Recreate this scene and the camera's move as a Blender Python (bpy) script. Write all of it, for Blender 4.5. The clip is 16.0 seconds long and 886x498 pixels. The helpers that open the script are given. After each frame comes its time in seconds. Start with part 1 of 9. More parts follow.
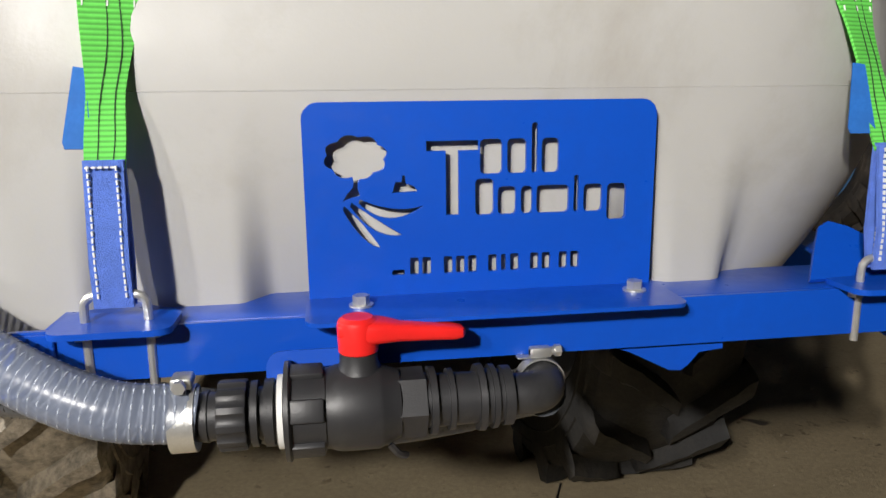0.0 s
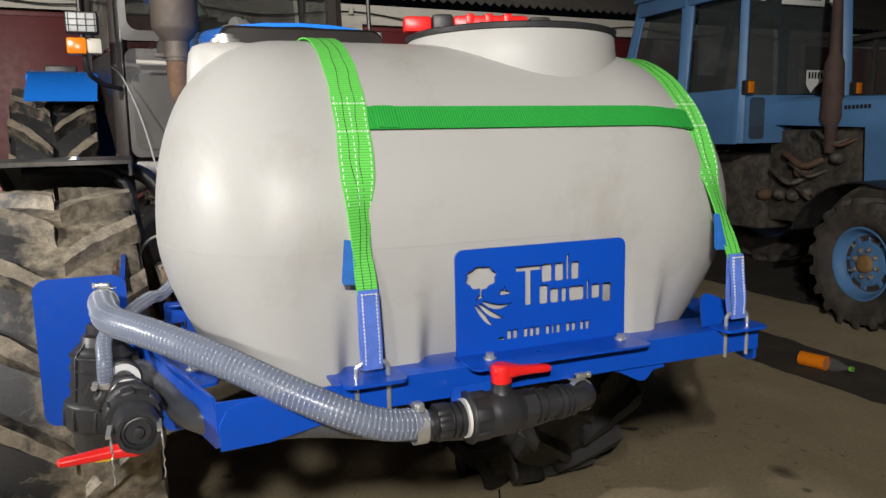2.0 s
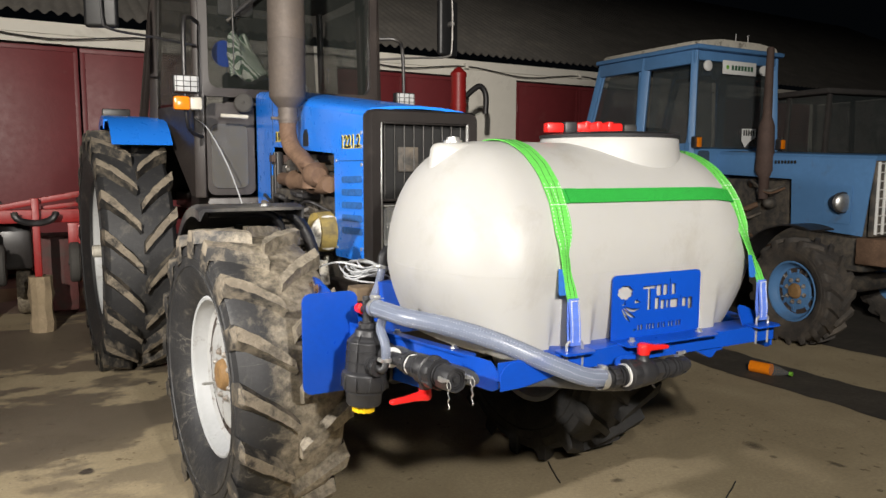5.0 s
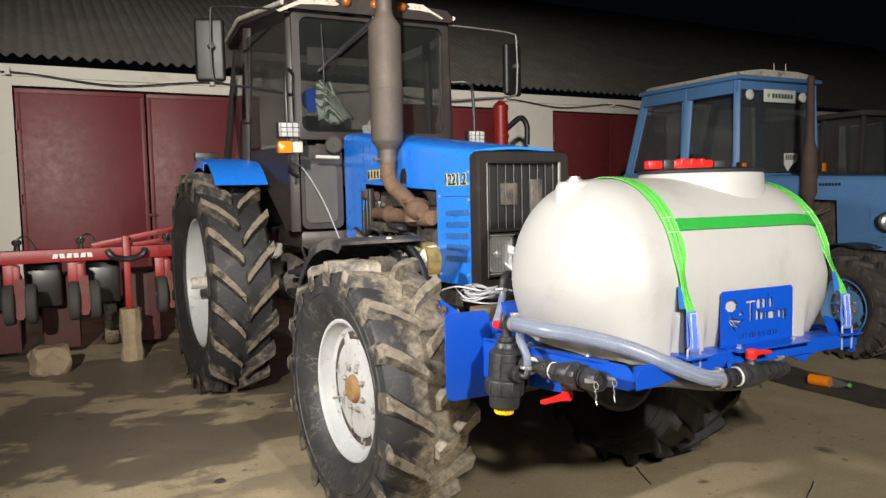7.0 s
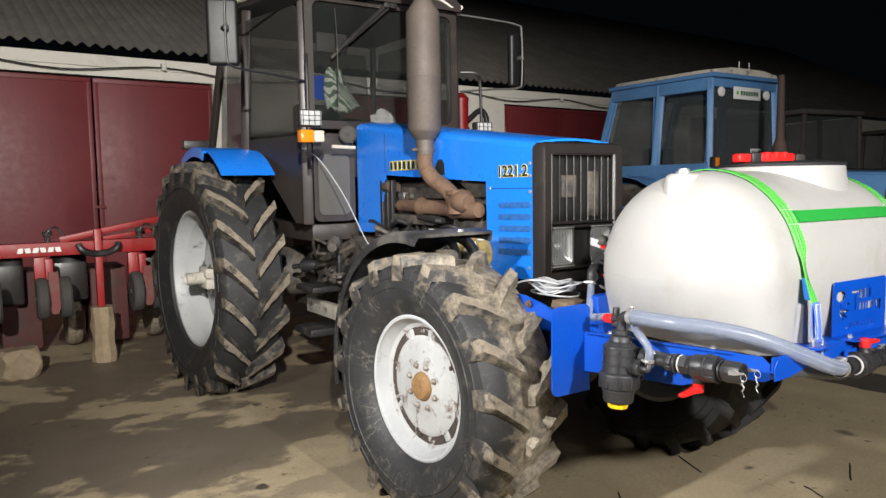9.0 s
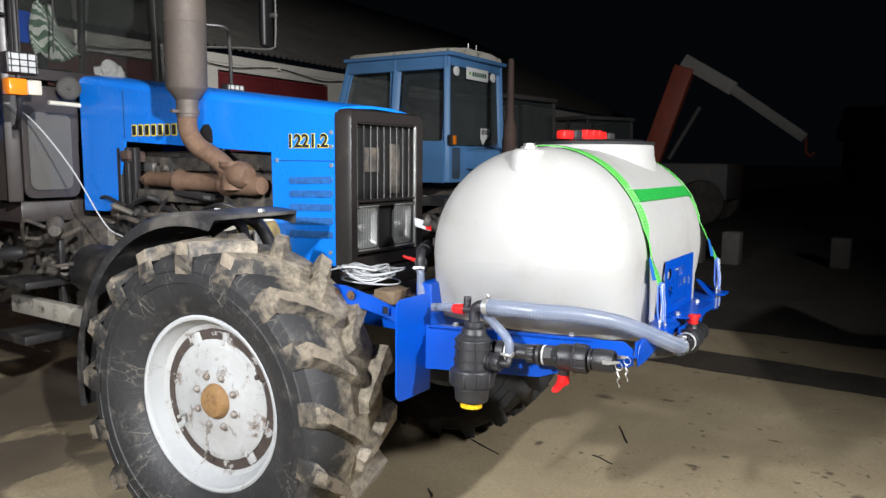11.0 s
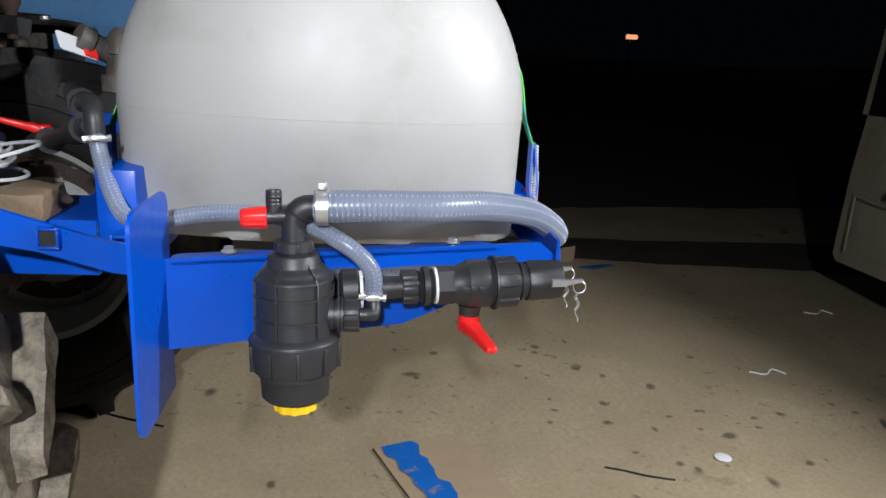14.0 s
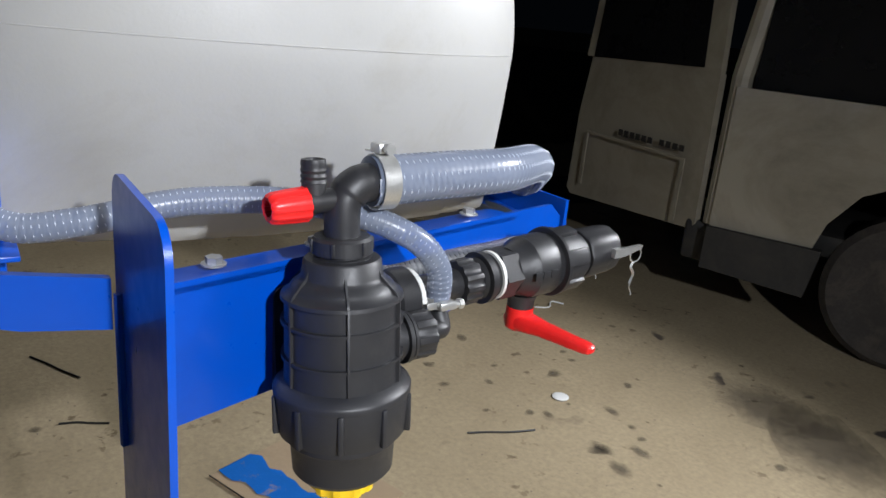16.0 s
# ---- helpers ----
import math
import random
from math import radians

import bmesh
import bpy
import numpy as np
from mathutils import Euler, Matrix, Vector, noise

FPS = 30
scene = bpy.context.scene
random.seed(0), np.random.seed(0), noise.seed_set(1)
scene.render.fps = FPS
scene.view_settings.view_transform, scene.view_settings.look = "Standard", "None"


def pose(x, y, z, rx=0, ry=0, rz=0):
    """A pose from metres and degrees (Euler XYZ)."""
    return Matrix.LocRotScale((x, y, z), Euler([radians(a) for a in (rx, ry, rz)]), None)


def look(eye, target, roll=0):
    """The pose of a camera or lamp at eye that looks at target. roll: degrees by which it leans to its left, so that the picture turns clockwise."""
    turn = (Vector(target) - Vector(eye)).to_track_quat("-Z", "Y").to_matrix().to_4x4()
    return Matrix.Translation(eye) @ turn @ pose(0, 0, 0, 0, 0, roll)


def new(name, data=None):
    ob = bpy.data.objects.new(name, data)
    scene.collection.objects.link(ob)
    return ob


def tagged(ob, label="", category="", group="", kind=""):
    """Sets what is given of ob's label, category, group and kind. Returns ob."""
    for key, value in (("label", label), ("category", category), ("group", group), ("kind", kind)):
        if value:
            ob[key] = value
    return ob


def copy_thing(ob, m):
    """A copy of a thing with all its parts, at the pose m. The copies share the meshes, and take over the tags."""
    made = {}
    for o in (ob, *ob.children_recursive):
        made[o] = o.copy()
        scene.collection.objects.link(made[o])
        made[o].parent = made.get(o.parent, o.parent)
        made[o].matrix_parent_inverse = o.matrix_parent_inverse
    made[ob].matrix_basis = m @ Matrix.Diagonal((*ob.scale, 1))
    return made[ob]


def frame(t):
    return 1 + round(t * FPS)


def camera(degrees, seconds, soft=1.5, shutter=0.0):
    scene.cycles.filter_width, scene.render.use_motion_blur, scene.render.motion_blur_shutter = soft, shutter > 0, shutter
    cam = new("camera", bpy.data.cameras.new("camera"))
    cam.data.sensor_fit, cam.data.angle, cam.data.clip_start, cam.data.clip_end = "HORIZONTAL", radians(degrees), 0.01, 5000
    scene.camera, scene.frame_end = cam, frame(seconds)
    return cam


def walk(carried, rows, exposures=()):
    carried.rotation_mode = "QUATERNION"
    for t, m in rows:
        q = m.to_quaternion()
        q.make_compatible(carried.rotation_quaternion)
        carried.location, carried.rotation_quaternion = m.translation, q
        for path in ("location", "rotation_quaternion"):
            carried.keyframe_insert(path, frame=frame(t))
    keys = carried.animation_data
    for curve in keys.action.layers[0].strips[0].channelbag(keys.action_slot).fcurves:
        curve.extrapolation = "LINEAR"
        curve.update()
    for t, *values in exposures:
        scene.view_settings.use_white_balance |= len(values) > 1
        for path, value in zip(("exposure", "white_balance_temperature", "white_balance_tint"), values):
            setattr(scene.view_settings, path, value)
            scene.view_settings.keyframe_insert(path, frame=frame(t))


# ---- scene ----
cam = camera(62.5, 16.0)
PATH = [
    (0, (0.019, 0.638, 1.176), (0.31, 2.572, 0.758), -0.6),
    (0.5, (-0.085, 0.524, 1.241), (0.357, 2.414, 0.757), 0.5),
    (1, (-0.203, 0.393, 1.287), (0.315, 2.29, 0.925), -0.2),
    (1.5, (-0.362, 0.275, 1.326), (0.265, 2.148, 1.01), -1.1),
    (2, (-0.509, 0.173, 1.368), (0.222, 2.011, 1.07), -1.2),
    (2.5, (-0.628, 0.085, 1.381), (0.176, 1.892, 1.079), -0.5),
    (3, (-0.748, -0.06, 1.409), (0.1, 1.728, 1.119), -0.5),
    (3.5, (-0.952, -0.131, 1.433), (-0.059, 1.637, 1.157), -0.2),
    (4, (-1.172, -0.198, 1.455), (-0.232, 1.549, 1.201), -0.2),
    (4.2, (-1.227, -0.239, 1.471), (-0.291, 1.511, 1.223), 0.8),
    (6.3, (-1.854, -0.384, 1.503), (-0.95, 1.392, 1.334), -1.3),
    (6.5, (-1.888, -0.426, 1.506), (-0.991, 1.354, 1.34), -1.3),
    (7, (-2.005, -0.481, 1.532), (-1.125, 1.309, 1.382), -1.2),
    (7.5, (-2.208, -0.457, 1.536), (-1.336, 1.337, 1.4), -1.1),
    (8, (-2.353, -0.348, 1.534), (-1.408, 1.409, 1.391), -0.9),
    (8.2, (-2.394, -0.273, 1.53), (-1.43, 1.474, 1.384), -1.0),
    (10.3, (-2.81, 0.32, 1.556), (-1.361, 1.68, 1.336), -0.1),
    (10.5, (-2.752, 0.409, 1.546), (-1.236, 1.694, 1.324), -0.1),
    (11, (-2.641, 0.6, 1.529), (-0.986, 1.696, 1.286), 0.5),
    (11.5, (-2.539, 0.857, 1.504), (-0.769, 1.739, 1.202), 0.7),
    (12, (-2.42, 1.05, 1.465), (-0.57, 1.704, 1.078), 1.4),
    (12.5, (-2.198, 1.227, 1.417), (-0.308, 1.72, 0.986), 1.6),
    (13, (-2.023, 1.381, 1.392), (-0.094, 1.649, 0.939), 1.8),
    (13.5, (-1.886, 1.576, 1.358), (0.052, 1.594, 0.867), 2.1),
    (14, (-1.763, 1.701, 1.31), (0.153, 1.483, 0.779), 3.2),
    (14.5, (-1.561, 1.781, 1.262), (0.31, 1.363, 0.691), 4.9),
    (15, (-1.431, 1.849, 1.227), (0.358, 1.192, 0.62), 5.7),
    (15.5, (-1.347, 1.99, 1.211), (0.316, 1.066, 0.594), 5.4),
    (16, (-1.267, 2.131, 1.223), (0.302, 1.046, 0.622), 5.5),
]
EXPOSURES = [
    (0, -0.10, 6600, 10),
    (0.6, -0.30, 6600, 10),
    (2, -0.40, 6600, 10),
    (4, -0.10, 6750, 10),
    (6.5, 0.18, 6750, 10),
    (8, 0.24, 6600, 10),
    (10.5, 0.27, 6200, 10),
    (12.5, -0.08, 5900, 10),
    (15, -0.27, 5950, 10),
    (16, -0.17, 5950, 10),
]
walk(cam, [(t, look(eye, target, roll)) for t, eye, target, roll in PATH], EXPOSURES)

# ---- light ----
world = bpy.data.worlds.new("night")
world.use_nodes = True
scene.world = world
world.node_tree.nodes["Background"].inputs["Color"].default_value = (0.35, 0.45, 0.6, 1)
world.node_tree.nodes["Background"].inputs["Strength"].default_value = 0.003

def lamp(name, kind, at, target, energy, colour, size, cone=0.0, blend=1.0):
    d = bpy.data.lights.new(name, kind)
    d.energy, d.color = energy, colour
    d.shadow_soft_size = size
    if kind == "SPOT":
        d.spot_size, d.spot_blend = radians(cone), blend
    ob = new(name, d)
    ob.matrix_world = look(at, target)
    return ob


# unseen fixed lamps before and beside the tractor, standing in for a carried torch
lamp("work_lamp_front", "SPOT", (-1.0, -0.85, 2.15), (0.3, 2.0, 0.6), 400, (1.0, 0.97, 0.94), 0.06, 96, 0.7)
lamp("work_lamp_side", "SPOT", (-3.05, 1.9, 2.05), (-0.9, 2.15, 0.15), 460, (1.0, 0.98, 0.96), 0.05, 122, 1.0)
# two more unseen spots, added to brighten the shed and the old tractor
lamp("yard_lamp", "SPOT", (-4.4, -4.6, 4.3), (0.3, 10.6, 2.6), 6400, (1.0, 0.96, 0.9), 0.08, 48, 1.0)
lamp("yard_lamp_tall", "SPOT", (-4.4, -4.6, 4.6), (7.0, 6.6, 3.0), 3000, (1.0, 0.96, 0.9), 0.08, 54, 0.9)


# ---- materials ----
def ramp(nt, fac, a, b, ca=(0, 0, 0, 1), cb=(1, 1, 1, 1)):
    r = nt.nodes.new("ShaderNodeValToRGB")
    r.color_ramp.elements[0].position, r.color_ramp.elements[1].position = a, b
    r.color_ramp.elements[0].color, r.color_ramp.elements[1].color = ca, cb
    nt.links.new(fac, r.inputs[0])
    return r.outputs[0]


def noise_tex(nt, vec, scale, detail=5, rough=0.6, distort=0.0):
    n = nt.nodes.new("ShaderNodeTexNoise")
    n.inputs["Scale"].default_value, n.inputs["Detail"].default_value = scale, detail
    n.inputs["Roughness"].default_value, n.inputs["Distortion"].default_value = rough, distort
    nt.links.new(vec, n.inputs["Vector"])
    return n.outputs["Fac"]


def mixc(nt, fac, a, b, how="MIX"):
    m = nt.nodes.new("ShaderNodeMix")
    m.data_type, m.blend_type = "RGBA", how
    for k, v in ((0, fac), (6, a), (7, b)):
        if hasattr(v, "is_linked"):
            nt.links.new(v, m.inputs[k])
        else:
            m.inputs[k].default_value = v if k == 0 else (*v[:3], 1)
    return m.outputs[2]


def mat(name, base, rough=0.5, metal=0.0, var=0.12, scale=6.0, dirt=None, dirt_at=(0.55, 0.75), dirt_scale=5.0, bump=0.1, bscale=90.0, coat=0.0, rvar=0.12, scratch=0.0):
    """A painted, moulded or worn surface: two scales of variation, a layer of dirt, fine relief."""
    m = bpy.data.materials.new(name)
    m.use_nodes = True
    nt = m.node_tree
    b = nt.nodes["Principled BSDF"]
    co = nt.nodes.new("ShaderNodeTexCoord").outputs["Object"]
    big, fine = noise_tex(nt, co, scale, 4), noise_tex(nt, co, scale * 9, 6)
    lo, hi = tuple(c * (1 - var) for c in base), tuple(min(1, c * (1 + var)) for c in base)
    col = mixc(nt, ramp(nt, big, 0.3, 0.7), lo, hi)
    col = mixc(nt, ramp(nt, fine, 0.35, 0.75), col, tuple(c * (1 - 0.6 * var) for c in base))
    rv = nt.nodes.new("ShaderNodeMapRange")
    rv.inputs["To Min"].default_value, rv.inputs["To Max"].default_value = max(0.03, rough - rvar), min(1, rough + rvar)
    nt.links.new(fine, rv.inputs["Value"])
    rr = rv.outputs[0]
    if dirt:
        d = noise_tex(nt, co, dirt_scale, 8, 0.7, 0.4)
        mask = ramp(nt, d, *dirt_at)
        col = mixc(nt, mask, col, mixc(nt, fine, tuple(c * 0.65 for c in dirt), dirt))
        mr = nt.nodes.new("ShaderNodeMapRange")
        mr.inputs["To Min"].default_value, mr.inputs["To Max"].default_value = 0, 0.9
        nt.links.new(mask, mr.inputs["Value"])
        mx = nt.nodes.new("ShaderNodeMath")
        mx.operation = "MAXIMUM"
        nt.links.new(mr.outputs[0], mx.inputs[0])
        nt.links.new(rr, mx.inputs[1])
        rr = mx.outputs[0]
    if scratch:
        v = nt.nodes.new("ShaderNodeTexVoronoi")
        v.inputs["Scale"].default_value = 60
        nt.links.new(co, v.inputs["Vector"])
        col = mixc(nt, ramp(nt, v.outputs["Distance"], 0.0, scratch, (1, 1, 1, 1), (0, 0, 0, 1)), col, (0.75, 0.75, 0.75))
    nt.links.new(col, b.inputs["Base Color"])
    nt.links.new(rr, b.inputs["Roughness"])
    b.inputs["Metallic"].default_value = metal
    b.inputs["Coat Weight"].default_value = coat
    if bump:
        bp = nt.nodes.new("ShaderNodeBump")
        bp.inputs["Strength"].default_value, bp.inputs["Distance"].default_value = bump, 0.004
        nt.links.new(noise_tex(nt, co, bscale, 4), bp.inputs["Height"])
        nt.links.new(bp.outputs[0], b.inputs["Normal"])
    return m


def glass(name, tint, rough=0.02, alpha=0.25):
    """A thin pane, dusty: part clear, part glossy."""
    m = bpy.data.materials.new(name)
    m.use_nodes = True
    nt = m.node_tree
    b = nt.nodes["Principled BSDF"]
    co = nt.nodes.new("ShaderNodeTexCoord").outputs["Object"]
    b.inputs["Base Color"].default_value = (*tint, 1)
    b.inputs["Roughness"].default_value = rough
    a = nt.nodes.new("ShaderNodeMapRange")
    a.inputs["To Min"].default_value, a.inputs["To Max"].default_value = alpha * 0.6, alpha * 1.5
    nt.links.new(noise_tex(nt, co, 3, 6), a.inputs["Value"])
    nt.links.new(a.outputs[0], b.inputs["Alpha"])
    return m


def glow(name, colour, strength):
    m = bpy.data.materials.new(name)
    m.use_nodes = True
    b = m.node_tree.nodes["Principled BSDF"]
    b.inputs["Base Color"].default_value = (*colour, 1)
    b.inputs["Emission Color"].default_value = (*colour, 1)
    b.inputs["Emission Strength"].default_value = strength
    return m


MUD = (0.20, 0.168, 0.125)
M = {}
M["tank"] = mat("milky_polyethylene", (0.405, 0.40, 0.384), 0.48, var=0.03, scale=2.2, dirt=(0.335, 0.305, 0.255), dirt_at=(0.54, 0.92), dirt_scale=3.2, bump=0.05, bscale=240)
M["tank"].node_tree.nodes["Principled BSDF"].inputs["Subsurface Weight"].default_value = 0.25
M["tank"].node_tree.nodes["Principled BSDF"].inputs["Subsurface Radius"].default_value = (0.03, 0.028, 0.022)
M["blue"] = mat("blue_powder_coat", (0.003, 0.066, 0.445), 0.32, var=0.08, scale=5, bump=0.05, bscale=320, coat=0.14, scratch=0.012)
M["tractor_blue"] = mat("tractor_blue_paint", (0.012, 0.19, 0.78), 0.3, var=0.06, scale=2, dirt=(0.10, 0.19, 0.36), dirt_at=(0.66, 1.0), dirt_scale=2.5, bump=0.03, coat=0.25)
M["old_blue"] = mat("faded_blue_paint", (0.085, 0.21, 0.42), 0.48, var=0.12, scale=2.5, dirt=(0.10, 0.11, 0.12), dirt_at=(0.58, 0.85), dirt_scale=3, bump=0.08)
M["black"] = mat("black_polypropylene", (0.024, 0.024, 0.026), 0.44, var=0.15, scale=14, dirt=(0.075, 0.072, 0.068), dirt_at=(0.60, 0.95), dirt_scale=9, bump=0.10, bscale=600)
M["black_paint"] = mat("black_painted_steel", (0.018, 0.017, 0.018), 0.45, var=0.2, scale=6, dirt=(0.13, 0.115, 0.095), dirt_at=(0.52, 0.85), dirt_scale=5, bump=0.12)
M["guard"] = mat("dusty_black_mudguard", (0.022, 0.022, 0.024), 0.45, var=0.2, scale=6, dirt=(0.21, 0.195, 0.17), dirt_at=(0.46, 0.78), dirt_scale=4, bump=0.12)
M["cab_dark"] = mat("dark_brown_cab_paint", (0.032, 0.026, 0.024), 0.4, var=0.15, scale=4, dirt=(0.095, 0.08, 0.068), dirt_at=(0.55, 0.9), dirt_scale=4, bump=0.08)
M["rubber"] = mat("tyre_rubber", (0.02, 0.02, 0.021), 0.6, var=0.25, scale=8, dirt=(0.12, 0.108, 0.088), dirt_at=(0.55, 0.80), dirt_scale=13, bump=0.5, bscale=60)
M["lug"] = mat("muddy_tyre_tread", (0.024, 0.023, 0.022), 0.62, var=0.25, scale=10, dirt=MUD, dirt_at=(0.47, 0.64), dirt_scale=11, bump=0.8, bscale=45)
M["lug_top"] = mat("dried_mud_on_lugs", (0.200, 0.168, 0.125), 0.92, var=0.4, scale=16, dirt=(0.03, 0.028, 0.026), dirt_at=(0.50, 0.64), dirt_scale=12, bump=0.8, bscale=50)


def caked(m, edge, pale):
    """Dried mud caked over the inner half of a tread, in ragged patches."""
    nt = m.node_tree
    b = nt.nodes["Principled BSDF"]
    col = b.inputs["Base Color"].links[0].from_socket
    co = nt.nodes.new("ShaderNodeTexCoord").outputs["Object"]
    sep = nt.nodes.new("ShaderNodeSeparateXYZ")
    nt.links.new(co, sep.inputs[0])
    mr = nt.nodes.new("ShaderNodeMapRange")
    mr.inputs["From Min"].default_value, mr.inputs["From Max"].default_value = edge
    mr.inputs["To Min"].default_value, mr.inputs["To Max"].default_value = -0.32, 0.20
    nt.links.new(sep.outputs[0], mr.inputs["Value"])
    add = nt.nodes.new("ShaderNodeMath")
    nt.links.new(noise_tex(nt, co, 13, 9, 0.72, 0.3), add.inputs[0])
    nt.links.new(mr.outputs[0], add.inputs[1])
    tone = mixc(nt, ramp(nt, noise_tex(nt, co, 30, 8, 0.7), 0.38, 0.60), tuple(c * 0.38 for c in pale), pale)
    nt.links.new(mixc(nt, ramp(nt, add.outputs[0], 0.38, 0.64), col, tone), b.inputs["Base Color"])


M["rubber_rear"], M["lug_rear"], M["lug_top_rear"] = (M[k].copy() for k in ("rubber", "lug", "lug_top"))
# far front tyre: the shade under the tank is put into this colour
M["lug_shaded"] = mat("shade_dark_tread", (0.016, 0.0155, 0.015), 0.7, var=0.25, scale=10, dirt=(0.05, 0.043, 0.034), dirt_at=(0.50, 0.75), dirt_scale=11, bump=0.8, bscale=45)
caked(M["rubber"], (-0.20, 0.03), (0.27, 0.23, 0.17))
caked(M["lug"], (-0.24, 0.04), (0.27, 0.23, 0.17))
caked(M["lug_top"], (-0.28, 0.04), (0.29, 0.25, 0.19))
M["rim"] = mat("white_rim_paint", (0.42, 0.43, 0.435), 0.45, var=0.1, scale=5, dirt=(0.13, 0.10, 0.075), dirt_at=(0.60, 0.74), dirt_scale=8, bump=0.15)
M["rim_dirty"] = mat("dirty_white_disc_paint", (0.42, 0.425, 0.42), 0.5, var=0.12, scale=4, dirt=(0.15, 0.10, 0.065), dirt_at=(0.54, 0.66), dirt_scale=12, bump=0.2)
M["peeling"] = mat("peeling_paint_on_rust", (0.055, 0.040, 0.033), 0.8, var=0.3, scale=14, dirt=(0.42, 0.41, 0.39), dirt_at=(0.56, 0.60), dirt_scale=13, bump=0.5)
M["nut_grey"] = mat("dirty_grey_nut", (0.38, 0.36, 0.33), 0.55, metal=0.3, var=0.25, scale=30, dirt=(0.16, 0.10, 0.06), dirt_at=(0.45, 0.65), dirt_scale=30, bump=0.3)
M["rust"] = mat("rusty_iron", (0.15, 0.09, 0.056), 0.8, metal=0.2, var=0.3, scale=7, dirt=(0.10, 0.055, 0.035), dirt_at=(0.45, 0.7), dirt_scale=9, bump=0.5, bscale=70)
M["muffler"] = mat("brown_grey_muffler", (0.100, 0.082, 0.070), 0.62, metal=0.3, var=0.22, scale=5, dirt=(0.135, 0.105, 0.082), dirt_at=(0.5, 0.8), dirt_scale=5, bump=0.3, bscale=80)
M["engine"] = mat("oily_engine_iron", (0.05, 0.047, 0.044), 0.6, metal=0.1, var=0.35, scale=12, dirt=(0.20, 0.165, 0.125), dirt_at=(0.42, 0.72), dirt_scale=10, bump=0.5, bscale=60)
M["dark_steel"] = mat("dull_grey_steel", (0.22, 0.21, 0.20), 0.45, metal=0.8, var=0.2, scale=20)
M["steel"] = mat("zinc_plated_steel", (0.62, 0.62, 0.60), 0.34, metal=0.75, var=0.12, scale=30, bump=0.15, bscale=200)
M["axle"] = mat("cream_painted_axle", (0.52, 0.49, 0.42), 0.5, var=0.15, scale=12, dirt=(0.06, 0.05, 0.04), dirt_at=(0.55, 0.7), dirt_scale=14, bump=0.2)
M["red"] = mat("red_plastic", (0.78, 0.018, 0.016), 0.35, var=0.06, scale=12, bump=0.06, bscale=260)
M["red_frame"] = mat("red_machine_paint", (0.28, 0.012, 0.012), 0.45, var=0.12, scale=4, dirt=(0.20, 0.13, 0.10), dirt_at=(0.55, 0.85), dirt_scale=5, bump=0.15)
M["red_dusty"] = mat("dusty_red_paint", (0.16, 0.035, 0.03), 0.7, var=0.2, scale=6, dirt=(0.12, 0.09, 0.07), dirt_at=(0.45, 0.75), dirt_scale=6, bump=0.3)
M["red_grimy"] = mat("grimy_dark_red_paint", (0.085, 0.022, 0.020), 0.75, var=0.25, scale=6, dirt=(0.05, 0.04, 0.033), dirt_at=(0.45, 0.70), dirt_scale=5, bump=0.3)
M["yellow"] = mat("yellow_plastic", (0.85, 0.56, 0.01), 0.4, var=0.06, scale=14, bump=0.08)
M["green"] = mat("green_webbing", (0.13, 0.64, 0.09), 0.75, var=0.1, scale=14, bump=0.4, bscale=500)
M["green_dark"] = mat("dark_green_webbing", (0.012, 0.36, 0.04), 0.75, var=0.08, scale=14, bump=0.4, bscale=500)
M["sleeve"] = mat("periwinkle_blue_sleeve", (0.12, 0.235, 0.80), 0.85, var=0.16, scale=60, bump=0.9, bscale=900)
M["thread"] = mat("white_thread", (0.72, 0.74, 0.72), 0.8, var=0.05, scale=40)
M["black_thread"] = mat("black_thread", (0.012, 0.02, 0.012), 0.8, var=0.05, scale=40)
M["tag"] = mat("blue_vinyl_tag", (0.003, 0.10, 0.38), 0.8, var=0.2, scale=20)
M["white"] = mat("white_plastic", (0.72, 0.72, 0.70), 0.45, var=0.05, scale=20)
M["cable"] = mat("white_cable", (0.42, 0.43, 0.44), 0.5, var=0.06, scale=30)
M["chalk"] = mat("whitewashed_plaster", (0.70, 0.67, 0.60), 0.85, var=0.06, scale=0.8, dirt=(0.42, 0.38, 0.32), dirt_at=(0.58, 0.85), dirt_scale=0.9, bump=0.4, bscale=25)
M["gate"] = mat("dark_red_gate_paint", (0.155, 0.022, 0.026), 0.5, var=0.14, scale=1.2, dirt=(0.24, 0.10, 0.09), dirt_at=(0.60, 0.85), dirt_scale=1.7, bump=0.25, bscale=18)
M["roof"] = mat("weathered_cement_roof", (0.085, 0.078, 0.07), 0.9, var=0.25, scale=1.5, dirt=(0.14, 0.125, 0.105), dirt_at=(0.5, 0.8), dirt_scale=2.5, bump=0.5, bscale=30)
M["wood"] = mat("rough_timber", (0.28, 0.215, 0.135), 0.85, var=0.2, scale=9, dirt=(0.18, 0.13, 0.085), dirt_at=(0.5, 0.75), dirt_scale=7, bump=0.7, bscale=40)
M["card"] = mat("brown_cardboard", (0.36, 0.27, 0.17), 0.85, var=0.1, scale=10)
M["van"] = mat("beige_van_paint", (0.30, 0.275, 0.22), 0.4, var=0.06, scale=2, dirt=(0.16, 0.14, 0.105), dirt_at=(0.45, 0.8), dirt_scale=2.2, coat=0.25, bump=0.02)
M["dark_plastic"] = mat("dark_bumper_plastic", (0.02, 0.02, 0.02), 0.6, var=0.2, scale=6, dirt=(0.08, 0.07, 0.06), dirt_at=(0.5, 0.9), dirt_scale=4)
